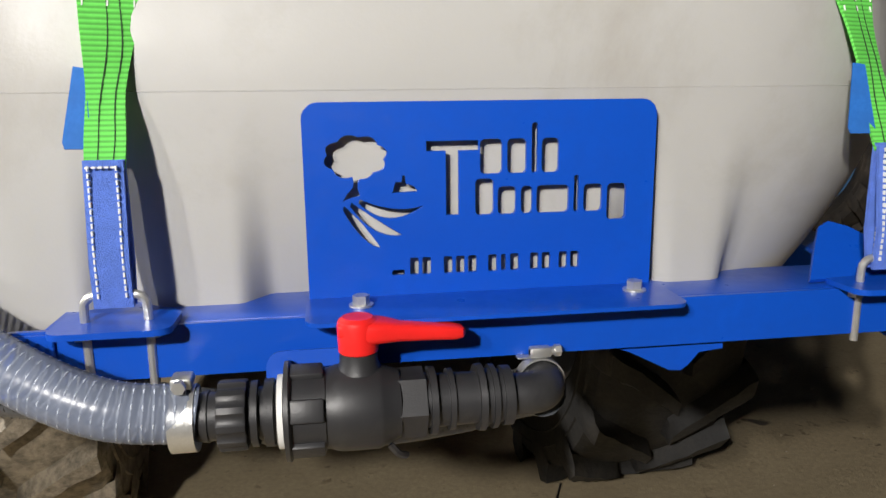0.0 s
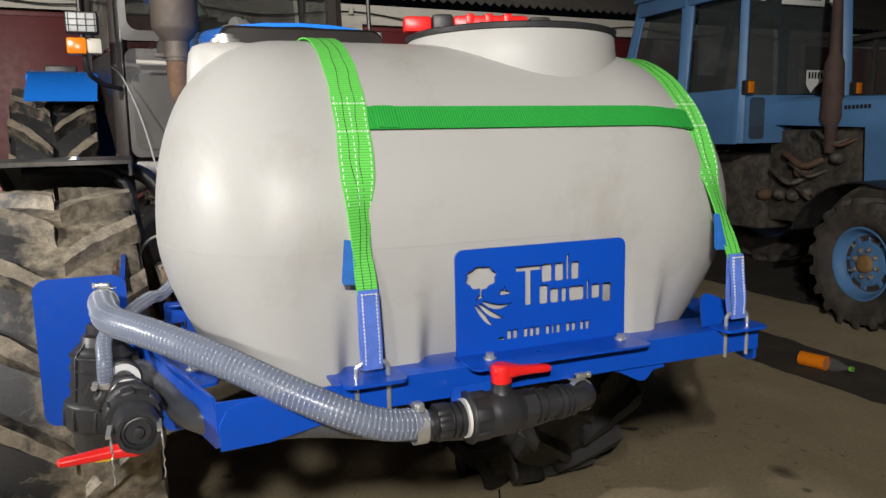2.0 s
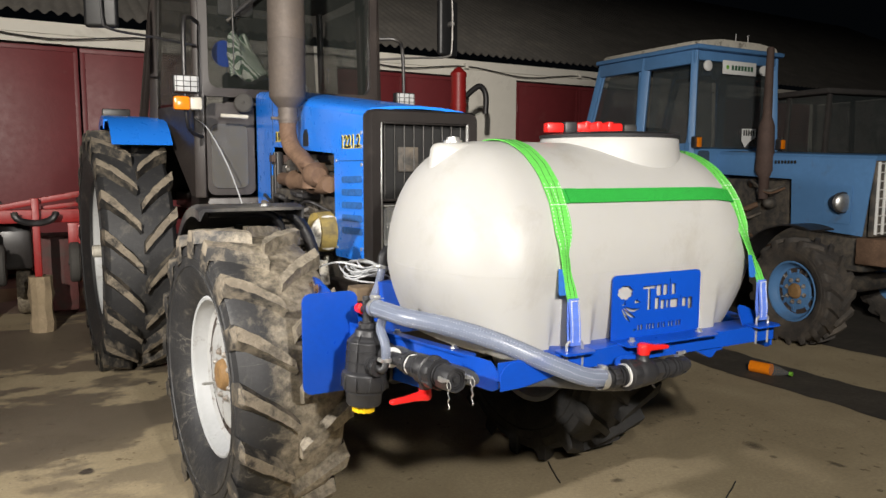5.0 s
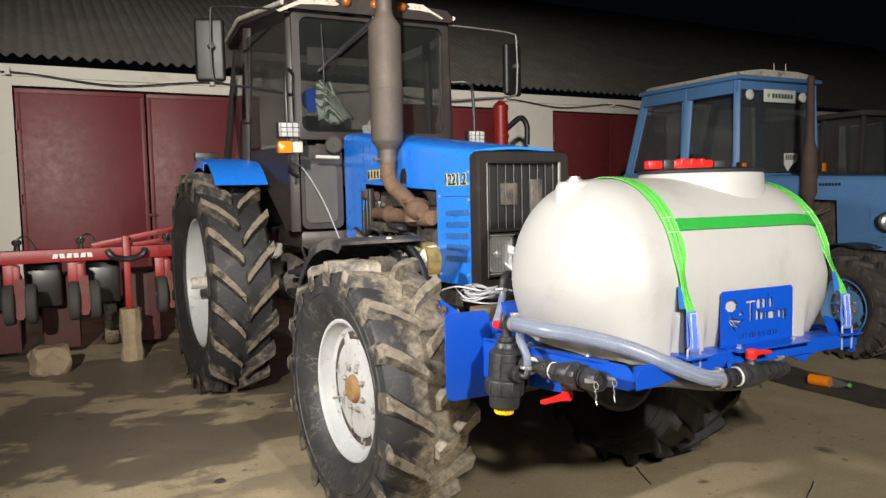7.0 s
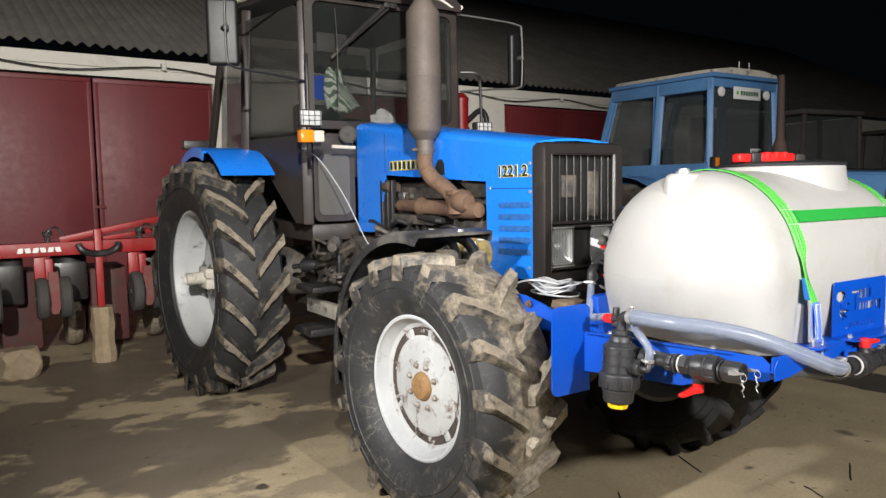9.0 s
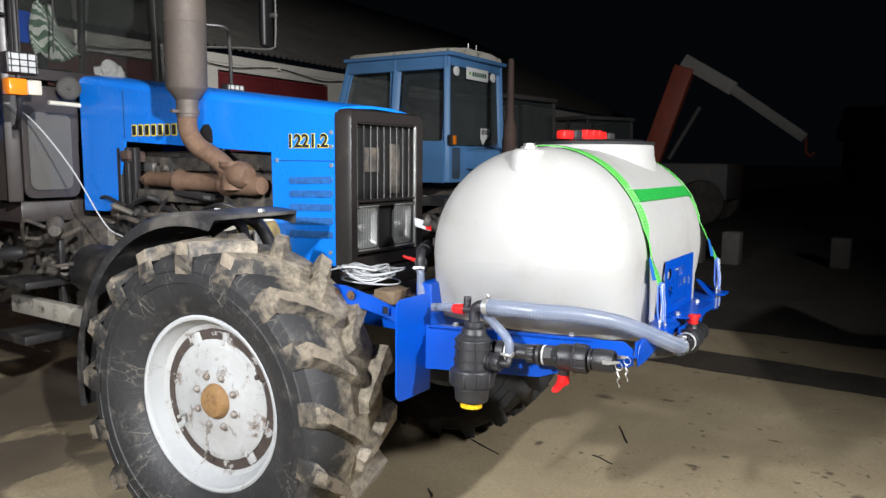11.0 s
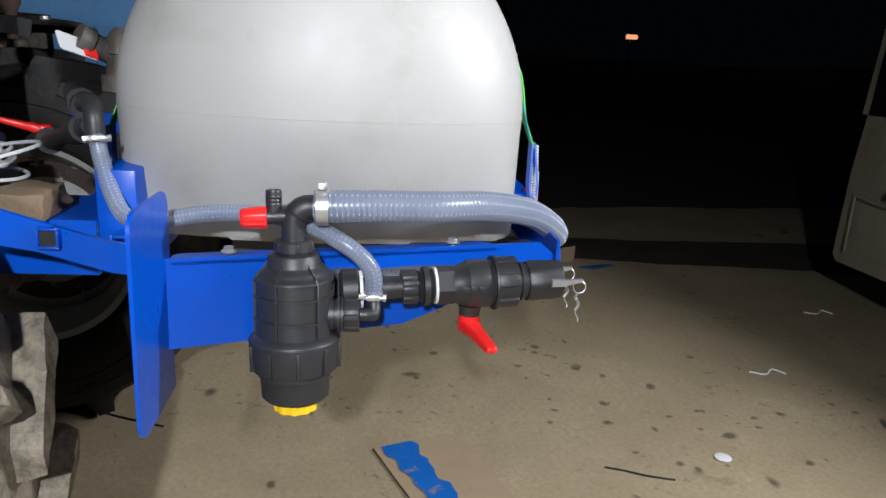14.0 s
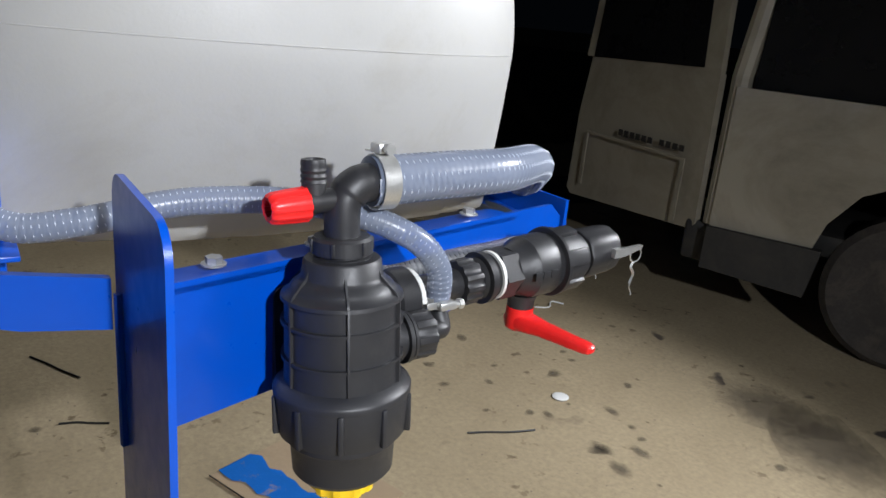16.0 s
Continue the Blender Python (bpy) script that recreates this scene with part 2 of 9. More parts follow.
M["pane"] = glass("cab_glass", (0.022, 0.025, 0.023), 0.03, 0.30)
M["pane_side"] = glass("dull_side_glass", (0.050, 0.048, 0.043), 0.06, 0.42)
M["pane_dusty"] = glass("dusty_cab_glass", (0.13, 0.125, 0.115), 0.10, 0.5)
M["pane_dark"] = glass("dark_glass", (0.075, 0.088, 0.090), 0.05, 0.36)
M["lens"] = glass("headlamp_glass", (0.30, 0.31, 0.31), 0.08, 0.12)
M["reflector"] = mat("lamp_reflector", (0.50, 0.50, 0.49), 0.38, metal=0.9, var=0.1, scale=20, dirt=(0.25, 0.24, 0.22), dirt_at=(0.55, 0.8), dirt_scale=12)
M["amber"] = mat("amber_lens", (0.80, 0.22, 0.01), 0.2, var=0.12, scale=50)
M["amber_dull"] = mat("dirty_amber_lens", (0.36, 0.10, 0.012), 0.35, var=0.25, scale=50)
M["number_yellow"] = mat("yellow_decal", (0.80, 0.62, 0.04), 0.5, var=0.04, scale=20)
M["dusty_yellow"] = mat("dusty_yellow_paint", (0.30, 0.22, 0.06), 0.6, var=0.2, scale=14, dirt=(0.08, 0.07, 0.05), dirt_at=(0.45, 0.7), dirt_scale=12)
M["mirror_black"] = mat("black_mirror_shell", (0.007, 0.007, 0.0075), 0.5, var=0.2, scale=9, bump=0.1)
M["grille_dark"] = mat("dark_grille_plastic", (0.022, 0.019, 0.018), 0.33, var=0.2, scale=8, dirt=(0.07, 0.06, 0.05), dirt_at=(0.58, 0.9), dirt_scale=6, bump=0.05)
M["hub_rust"] = mat("ochre_rusty_hub", (0.27, 0.155, 0.06), 0.75, var=0.25, scale=18, dirt=(0.10, 0.055, 0.03), dirt_at=(0.5, 0.75), dirt_scale=20, bump=0.4)
M["bar_grey"] = mat("dull_grille_wire", (0.13, 0.125, 0.12), 0.5, metal=0.5, var=0.2, scale=20)
M["grit"] = mat("brown_grit", (0.22, 0.18, 0.13), 0.95, var=0.5, scale=30, bump=0.0)
M["ink"] = mat("black_decal", (0.012, 0.012, 0.012), 0.5, var=0.1, scale=20)
M["dusty_tyre"] = mat("dusty_old_tyre", (0.045, 0.04, 0.036), 0.8, var=0.25, scale=8, dirt=(0.13, 0.105, 0.08), dirt_at=(0.45, 0.75), dirt_scale=6, bump=0.4, bscale=50)
M["grey_rubber"] = mat("grey_dusty_rubber", (0.05, 0.047, 0.043), 0.85, var=0.2, scale=8, bump=0.3)
M["old_grey"] = mat("dark_grey_old_paint", (0.075, 0.07, 0.068), 0.6, var=0.2, scale=3, dirt=(0.12, 0.10, 0.085), dirt_at=(0.5, 0.8), dirt_scale=3, bump=0.1)
M["dark_rust"] = mat("dark_rusty_pipe", (0.085, 0.055, 0.045), 0.8, metal=0.2, var=0.3, scale=7, bump=0.4)
M["crane_orange"] = mat("faded_orange_paint", (0.33, 0.065, 0.035), 0.6, var=0.2, scale=2, dirt=(0.12, 0.07, 0.05), dirt_at=(0.5, 0.8), dirt_scale=3)
M["sign_green"] = mat("dark_green_ink", (0.02, 0.09, 0.04), 0.6, var=0.1, scale=20)
M["leaf_green"] = mat("bright_green_plastic", (0.16, 0.42, 0.04), 0.5, var=0.1, scale=20)
M["oil"] = mat("oil_soaked_concrete", (0.06, 0.05, 0.04), 0.6, var=0.3, scale=20, dirt=(0.20, 0.165, 0.125), dirt_at=(0.5, 0.7), dirt_scale=30, bump=0.3)
M["mesh_blue"] = mat("perforated_blue_steel", (0.02, 0.12, 0.38), 0.55, var=0.5, scale=40, bump=0.8, bscale=260)
M["cloth"] = mat("dark_seat_cloth", (0.03, 0.03, 0.032), 0.9, var=0.2, scale=20, bump=0.4)
M["mirror"] = mat("mirror_glass", (0.75, 0.76, 0.77), 0.04, metal=1.0, var=0.02, scale=4, bump=0.0, rvar=0.02)
M["brown_wood"] = mat("oily_timber_board", (0.15, 0.105, 0.062), 0.8, var=0.2, scale=8, bump=0.5, bscale=40)
M["paint_blue"] = mat("sprayed_blue_paint", (0.012, 0.13, 0.50), 0.55, var=0.1, scale=18, dirt=(0.36, 0.27, 0.17), dirt_at=(0.56, 0.66), dirt_scale=14)


def hose_material():
    """Clear bluish hose wall over a pale spiral, one ring a turn."""
    m = glass("clear_reinforced_hose", (0.21, 0.245, 0.33), 0.28, 0.9)
    m.node_tree.nodes["Map Range"].inputs["To Min"].default_value = 0.46
    m.node_tree.nodes["Map Range"].inputs["To Max"].default_value = 0.66
    return m


M["hose"] = hose_material()
# clear hose below the beam: its shade is put into a dark colour
M["hose_shaded"] = mat("shaded_clear_hose", (0.07, 0.075, 0.085), 0.4, var=0.15, scale=20, bump=0.1)


def cracks(m):
    """Thin pale runs of dried mud, spreading from the hub over old rubber."""
    nt = m.node_tree
    b = nt.nodes["Principled BSDF"]
    co = nt.nodes.new("ShaderNodeTexCoord").outputs["Object"]
    sep = nt.nodes.new("ShaderNodeSeparateXYZ")
    nt.links.new(co, sep.inputs[0])

    def calc(how, a, c):
        n = nt.nodes.new("ShaderNodeMath")
        n.operation = how
        nt.links.new(a, n.inputs[0])
        if hasattr(c, "is_linked"):
            nt.links.new(c, n.inputs[1])
        else:
            n.inputs[1].default_value = c
        return n.outputs[0]

    ang = calc("MULTIPLY", calc("ARCTAN2", sep.outputs[2], sep.outputs[1]), 6.5)
    rad = calc("SQRT", calc("ADD", calc("POWER", sep.outputs[1], 2.0), calc("POWER", sep.outputs[2], 2.0)), 0.0)
    wob = noise_tex(nt, co, 14, 4)
    polar = nt.nodes.new("ShaderNodeCombineXYZ")
    nt.links.new(calc("ADD", ang, calc("MULTIPLY", wob, 0.55)), polar.inputs[0])
    nt.links.new(calc("ADD", calc("MULTIPLY", rad, 7.0), wob), polar.inputs[1])
    v = nt.nodes.new("ShaderNodeTexVoronoi")
    v.feature = "DISTANCE_TO_EDGE"
    v.inputs["Scale"].default_value = 1.6
    nt.links.new(polar.outputs[0], v.inputs["Vector"])
    line = ramp(nt, v.outputs["Distance"], 0.004, 0.030, (1, 1, 1, 1), (0, 0, 0, 1))
    keep = mixc(nt, 1.0, line, ramp(nt, noise_tex(nt, co, 7, 4), 0.50, 0.70), "MULTIPLY")
    old = b.inputs["Base Color"].links[0].from_socket
    nt.links.new(mixc(nt, keep, old, (0.15, 0.137, 0.115)), b.inputs["Base Color"])


cracks(M["rubber"])
M["pane_van"] = glass("black_van_glass", (0.006, 0.006, 0.007), 0.5, 0.9)
M["pane_van"].node_tree.nodes["Principled BSDF"].inputs["Specular IOR Level"].default_value = 0.1
M["crane_grey"] = mat("weathered_grey_steel", (0.34, 0.33, 0.31), 0.6, var=0.2, scale=2)
M["spiral"] = mat("white_hose_spiral", (0.50, 0.54, 0.62), 0.65, var=0.05, scale=30)


def striped_cloth():
    m = mat("striped_cloth", (0.72, 0.76, 0.66), 0.9, var=0.05, scale=20)
    nt = m.node_tree
    b = nt.nodes["Principled BSDF"]
    w = nt.nodes.new("ShaderNodeTexWave")
    w.inputs["Scale"].default_value, w.inputs["Distortion"].default_value = 22, 1.6
    w.bands_direction = "DIAGONAL"
    co = nt.nodes.new("ShaderNodeTexCoord")
    nt.links.new(co.outputs["Object"], w.inputs["Vector"])
    old = b.inputs["Base Color"].links[0].from_socket
    nt.links.new(mixc(nt, ramp(nt, w.outputs["Fac"], 0.45, 0.55), old, (0.12, 0.20, 0.13)), b.inputs["Base Color"])
    return m


M["striped"] = striped_cloth()


def webbing(m, freq, axis):
    """Adds the cross ribs of a woven strap as relief and tone."""
    nt = m.node_tree
    b = nt.nodes["Principled BSDF"]
    co = nt.nodes.new("ShaderNodeTexCoord")
    w = nt.nodes.new("ShaderNodeTexWave")
    w.bands_direction = axis
    w.inputs["Scale"].default_value, w.inputs["Distortion"].default_value = freq, 0.6
    w.inputs["Detail"].default_value = 2
    nt.links.new(co.outputs["UV"], w.inputs["Vector"])
    old = b.inputs["Base Color"].links[0].from_socket
    nt.links.new(mixc(nt, ramp(nt, w.outputs["Fac"], 0.1, 0.6), mixc(nt, 1.0, old, (0.62, 0.62, 0.62), "MULTIPLY"), old), b.inputs["Base Color"])
    bp = nt.nodes.new("ShaderNodeBump")
    bp.inputs["Strength"].default_value, bp.inputs["Distance"].default_value = 0.7, 0.001
    nt.links.new(w.outputs["Fac"], bp.inputs["Height"])
    nt.links.new(bp.outputs[0], b.inputs["Normal"])


webbing(M["green"], 62, "X")
webbing(M["green_dark"], 62, "X")


def ground_material():
    """Concrete yard: dusty, with wet dark areas, dry patches, oil spots and fine grit."""
    m = bpy.data.materials.new("yard_concrete")
    m.use_nodes = True
    nt = m.node_tree
    b = nt.nodes["Principled BSDF"]
    co = nt.nodes.new("ShaderNodeTexCoord").outputs["Object"]
    big, mid, fine = noise_tex(nt, co, 0.55, 6, 0.6, 0.3), noise_tex(nt, co, 2.3, 7, 0.65, 0.5), noise_tex(nt, co, 55, 5, 0.7)
    col = mixc(nt, ramp(nt, mid, 0.3, 0.7), (0.385, 0.312, 0.185), (0.54, 0.447, 0.278))
    col = mixc(nt, ramp(nt, fine, 0.3, 0.75), col, (0.32, 0.258, 0.168))
    # the wet part of the yard lies beside and behind the tractor
    sep = nt.nodes.new("ShaderNodeSeparateXYZ")
    nt.links.new(co, sep.inputs[0])
    lin = nt.nodes.new("ShaderNodeMath")
    lin.operation = "MULTIPLY_ADD"
    nt.links.new(sep.outputs["X"], lin.inputs[0])
    lin.inputs[1].default_value = -0.55
    nt.links.new(sep.outputs["Y"], lin.inputs[2])
    wetpos = nt.nodes.new("ShaderNodeMapRange")
    wetpos.inputs["From Min"].default_value, wetpos.inputs["From Max"].default_value = 3.2, 4.8
    nt.links.new(lin.outputs[0], wetpos.inputs["Value"])
    st = nt.nodes.new("ShaderNodeMapping")
    st.inputs["Scale"].default_value = (0.8, 1.1, 1)
    nt.links.new(co, st.inputs["Vector"])
    patches = noise_tex(nt, st.outputs[0], 0.95, 10, 0.62, 0.12)
    wet = nt.nodes.new("ShaderNodeMath")
    wet.operation = "MULTIPLY"
    nt.links.new(wetpos.outputs[0], wet.inputs[0])
    nt.links.new(ramp(nt, patches, 0.50, 0.535, (1, 1, 1, 1), (0, 0, 0, 1)), wet.inputs[1])
    col = mixc(nt, wet.outputs[0], col, mixc(nt, mid, (0.130, 0.106, 0.076), (0.215, 0.178, 0.128)))
    vo = nt.nodes.new("ShaderNodeTexVoronoi")
    vo.inputs["Scale"].default_value = 3.0
    jit = nt.nodes.new("ShaderNodeVectorMath")
    jit.operation = "ADD"
    nz = nt.nodes.new("ShaderNodeTexNoise")
    nz.inputs["Scale"].default_value = 6
    nt.links.new(co, nz.inputs["Vector"])
    nt.links.new(co, jit.inputs[0])
    sc = nt.nodes.new("ShaderNodeVectorMath")
    sc.operation = "SCALE"
    sc.inputs["Scale"].default_value = 0.28
    nt.links.new(nz.outputs["Color"], sc.inputs[0])
    nt.links.new(sc.outputs[0], jit.inputs[1])
    nt.links.new(jit.outputs[0], vo.inputs["Vector"])
    spots = ramp(nt, vo.outputs["Distance"], 0.10, 0.15, (1, 1, 1, 1), (0, 0, 0, 1))
    keep = nt.nodes.new("ShaderNodeMath")
    keep.operation = "MULTIPLY"
    nt.links.new(spots, keep.inputs[0])
    nt.links.new(ramp(nt, noise_tex(nt, co, 1.1, 3), 0.5, 0.6), keep.inputs[1])
    col = mixc(nt, keep.outputs[0], col, (0.07, 0.055, 0.042))
    specks = mixc(nt, 1.0, ramp(nt, noise_tex(nt, co, 17, 5, 0.6, 0.3), 0.60, 0.66), ramp(nt, noise_tex(nt, co, 1.7, 4), 0.48, 0.62), "MULTIPLY")
    col = mixc(nt, specks, col, mixc(nt, 1.0, col, (0.42, 0.38, 0.34), "MULTIPLY"))
    nt.links.new(mixc(nt, ramp(nt, big, 0.35, 0.7), mixc(nt, 1.0, col, (0.74, 0.72, 0.70), "MULTIPLY"), col), b.inputs["Base Color"])
    rg = nt.nodes.new("ShaderNodeMapRange")
    rg.inputs["To Min"].default_value, rg.inputs["To Max"].default_value = 0.9, 0.55
    nt.links.new(wet.outputs[0], rg.inputs["Value"])
    nt.links.new(rg.outputs[0], b.inputs["Roughness"])
    bp = nt.nodes.new("ShaderNodeBump")
    bp.inputs["Strength"].default_value, bp.inputs["Distance"].default_value = 0.5, 0.006
    nt.links.new(noise_tex(nt, co, 38, 8, 0.7), bp.inputs["Height"])
    nt.links.new(bp.outputs[0], b.inputs["Normal"])
    return m


M["ground"] = ground_material()


def soft_edge(m, round_spot):
    """Lets a stain fade out towards its edge, with an uneven border."""
    nt = m.node_tree
    b = nt.nodes["Principled BSDF"]
    tc = nt.nodes.new("ShaderNodeTexCoord")
    sp = nt.nodes.new("ShaderNodeSeparateXYZ")
    nt.links.new(tc.outputs["Generated"], sp.inputs[0])

    def calc(how, a, c):
        n = nt.nodes.new("ShaderNodeMath")
        n.operation = how
        for k, v in ((0, a), (1, c)):
            if hasattr(v, "is_linked"):
                nt.links.new(v, n.inputs[k])
            else:
                n.inputs[k].default_value = v
        return n.outputs[0]

    dx = calc("SUBTRACT", sp.outputs["X"], 0.5)
    d2 = calc("MULTIPLY", dx, dx)
    if round_spot:
        dy = calc("SUBTRACT", sp.outputs["Y"], 0.5)
        d2 = calc("ADD", d2, calc("MULTIPLY", dy, dy))
    n = noise_tex(nt, tc.outputs["Object"], 9.0 if round_spot else 3.5, 8, 0.7)
    d = calc("ADD", calc("MULTIPLY", calc("SQRT", d2, 0.0), 2.0), calc("MULTIPLY", calc("SUBTRACT", n, 0.5), 1.1))
    nt.links.new(ramp(nt, d, 0.30, 0.92, (0.48, 0.48, 0.48, 1), (0, 0, 0, 1)), b.inputs["Alpha"])


soft_edge(M["oil"], True)

# ---- mesh helpers ----
ROOT = {}


def bm_new():
    return bmesh.new()


def link(name, bm, material, smooth=35):
    me = bpy.data.meshes.new(name)
    bmesh.ops.recalc_face_normals(bm, faces=bm.faces)
    bm.to_mesh(me)
    bm.free()
    for mt in material if isinstance(material, (list, tuple)) else [material]:
        me.materials.append(mt)
    if smooth:
        me.shade_smooth()
        me.set_sharp_from_angle(angle=radians(smooth))
    return new(name, me)


def solo(name, bm, material, label, category, group="", kind="", smooth=35):
    return tagged(link(name, bm, material, smooth), label, category, group, kind)


def thing(name, base, label, category, group="", kind=""):
    ob = new(name)
    ob.location = base
    ob.empty_display_size = 0.05
    ROOT[ob.name] = Matrix.Translation(Vector(base)).inverted()
    return tagged(ob, label, category, group, kind)


def part(name, bm, material, parent, label="", smooth=35):
    """Links a bmesh given in world places as one mesh under a thing or a part."""
    inv = ROOT.get(parent.name, Matrix())
    bm.transform(inv)
    ob = link(name, bm, material, smooth)
    ob.parent = parent
    ROOT[ob.name] = inv
    return tagged(ob, label)


def frame_of(d):
    d = Vector(d).normalized()
    up = Vector((0, 0, 1)) if abs(d.z) < 0.95 else Vector((0, 1, 0))
    a = d.cross(up).normalized()
    return a, a.cross(d).normalized(), d


def box(bm, lo, hi, bevel=0.0, m=None, seg=2):
    c = [(a + b) / 2 for a, b in zip(lo, hi)]
    s = [abs(b - a) for a, b in zip(lo, hi)]
    r = bmesh.ops.create_cube(bm, size=1, matrix=(m or Matrix()) @ Matrix.Translation(c) @ Matrix.Diagonal((*s, 1)))
    if bevel:
        es = list({e for v in r["verts"] for e in v.link_edges})
        bmesh.ops.bevel(bm, geom=es, offset=min(bevel, 0.45 * min(s)), segments=seg, affect="EDGES", profile=0.5)
    return bm


def lathe(bm, origin, axis, profile, seg=32, caps=True, ribs=0, rib_depth=0.0, start=0.0):
    """Turns rows of (along, radius) round an axis. ribs: a ribbed outline, for knurled nuts."""
    a, b, d = frame_of(axis)
    o = Vector(origin)
    rings = []
    for h, r in profile:
        ring = []
        for i in range(seg):
            t = start + 2 * math.pi * i / seg
            rr = r
            if ribs:
                rr += rib_depth * (1 if math.cos(ribs * t) > 0 else 0)
            ring.append(bm.verts.new(o + d * h + (a * math.cos(t) + b * math.sin(t)) * rr))
        rings.append(ring)
    for p, q in zip(rings, rings[1:]):
        for i in range(seg):
            bm.faces.new((p[i], p[(i + 1) % seg], q[(i + 1) % seg], q[i]))
    if caps:
        for ring in (rings[0], rings[-1]):
            bm.faces.new(ring)
    return bm


def cyl(bm, p0, p1, r0, r1=None, seg=20, caps=True):
    p0, p1 = Vector(p0), Vector(p1)
    return lathe(bm, p0, p1 - p0, [(0, r0), ((p1 - p0).length, r0 if r1 is None else r1)], seg, caps)


def spline(pts, n=12):
    """Points along a smooth curve through pts (Catmull-Rom)."""
    P = [Vector(p) for p in pts]
    P = [2 * P[0] - P[1]] + P + [2 * P[-1] - P[-2]]
    out = []
    for i in range(1, len(P) - 2):
        a, b, c, d = P[i - 1:i + 3]
        for k in range(n):
            t = k / n
            out.append(0.5 * (2 * b + (c - a) * t + (2 * a - 5 * b + 4 * c - d) * t * t + (3 * b - a - 3 * c + d) * t ** 3))
    out.append(P[-2])
    return out


def even(pts, step):
    """The same curve with points at even steps."""
    L = [0.0]
    for p, q in zip(pts, pts[1:]):
        L.append(L[-1] + (q - p).length)
    n = max(2, int(round(L[-1] / step)))
    out, j = [], 0
    for i in range(n + 1):
        s = L[-1] * i / n
        while j < len(L) - 2 and L[j + 1] < s:
            j += 1
        f = (s - L[j]) / max(1e-9, L[j + 1] - L[j])
        out.append(pts[j].lerp(pts[j + 1], min(1, f)))
    return out


def sweep(bm, pts, radii, seg=12, caps=True):
    """A tube through pts; radii is one number or one for each point."""
    pts = [Vector(p) for p in pts]
    n = len(pts)
    rs = radii if isinstance(radii, (list, tuple)) else [radii] * n
    t0 = (pts[1] - pts[0]).normalized()
    a = t0.cross(Vector((0.31, 0.2, 0.93))).normalized()
    rings = []
    for i in range(n):
        t = (pts[min(i + 1, n - 1)] - pts[max(i - 1, 0)]).normalized()
        a = (a - t * a.dot(t)).normalized()
        b = t.cross(a)
        rings.append([bm.verts.new(pts[i] + (a * math.cos(2 * math.pi * k / seg) + b * math.sin(2 * math.pi * k / seg)) * rs[i]) for k in range(seg)])
    for p, q in zip(rings, rings[1:]):
        for k in range(seg):
            bm.faces.new((p[k], p[(k + 1) % seg], q[(k + 1) % seg], q[k]))
    if caps:
        bm.faces.new(rings[0])
        bm.faces.new(rings[-1])
    return bm


def rounded(w, h, r, n=5):
    """The outline of a rectangle from (0, 0) to (w, h) with rounded corners; r is one radius or four."""
    rs = r if isinstance(r, (list, tuple)) else [r] * 4
    out = []
    for (cx, cy, a0), rr in zip(((0, 0, 180), (w, 0, 270), (w, h, 0), (0, h, 90)), rs):
        ox, oy = cx + (rr if cx == 0 else -rr), cy + (rr if cy == 0 else -rr)
        for k in range(n + 1):
            a = radians(a0 + 90 * k / n)
            out.append((ox + rr * math.cos(a), oy + rr * math.sin(a)))
    return out


def slab(bm, outline, origin, u, v, thick):
    """A flat plate: an outline in the plane of u and v, thick along u x v."""
    o, u, v = Vector(origin), Vector(u), Vector(v)
    w = u.cross(v).normalized() * thick
    a = [bm.verts.new(o + u * x + v * y) for x, y in outline]
    b = [bm.verts.new(p.co + w) for p in a]
    bm.faces.new(a)
    bm.faces.new(b)
    for i in range(len(a)):
        j = (i + 1) % len(a)
        bm.faces.new((a[i], a[j], b[j], b[i]))
    return bm


def cut_plate(name, loops, thick, material, m, parent, label=""):
    """A plate with holes: the first loop is its outline, the rest are openings through it."""
    cu = bpy.data.curves.new(name, "CURVE")
    cu.dimensions, cu.fill_mode, cu.extrude, cu.bevel_depth = "2D", "BOTH", thick / 2, 0.0004
    for lp in loops:
        sp = cu.splines.new("POLY")
        sp.points.add(len(lp) - 1)
        for p, (x, y) in zip(sp.points, lp):
            p.co = (x, y, 0, 1)
        sp.use_cyclic_u = True
    tmp = bpy.data.objects.new(name, cu)
    me = bpy.data.meshes.new_from_object(tmp)
    bm = bm_new()
    bm.from_mesh(me)
    bm.transform(m)
    bpy.data.objects.remove(tmp)
    bpy.data.meshes.remove(me)
    return part(name, bm, material, parent, label, 30)


def text_mesh(name, words, size, depth, material, m, parent, label="", offset=0.0):
    cu = bpy.data.curves.new(name, "FONT")
    cu.body, cu.size, cu.extrude, cu.align_x, cu.align_y = words, size, depth, "LEFT", "BOTTOM"
    cu.offset = offset
    tmp = bpy.data.objects.new(name, cu)
    me = bpy.data.meshes.new_from_object(tmp)
    bm = bm_new()
    bm.from_mesh(me)
    bm.transform(m)
    bpy.data.objects.remove(tmp)
    bpy.data.meshes.remove(me)
    return part(name, bm, material, parent, label, 30)


def hexbolt(bm, at, axis, r=0.008, h=0.006, washer=True):
    a = Vector(axis).normalized()
    at = Vector(at)
    if washer:
        cyl(bm, at, at + a * 0.0018, r * 1.45, seg=14)
        at = at + a * 0.0018
    cyl(bm, at, at + a * h, r, seg=6)
    return bm

# ---- the yard ----
bm = bm_new()
bmesh.ops.create_grid(bm, x_segments=4, y_segments=4, size=400)
solo("ground", bm, M["ground"], "dirty concrete yard with wet patches and oil spots", "ground", kind="structure", smooth=0)

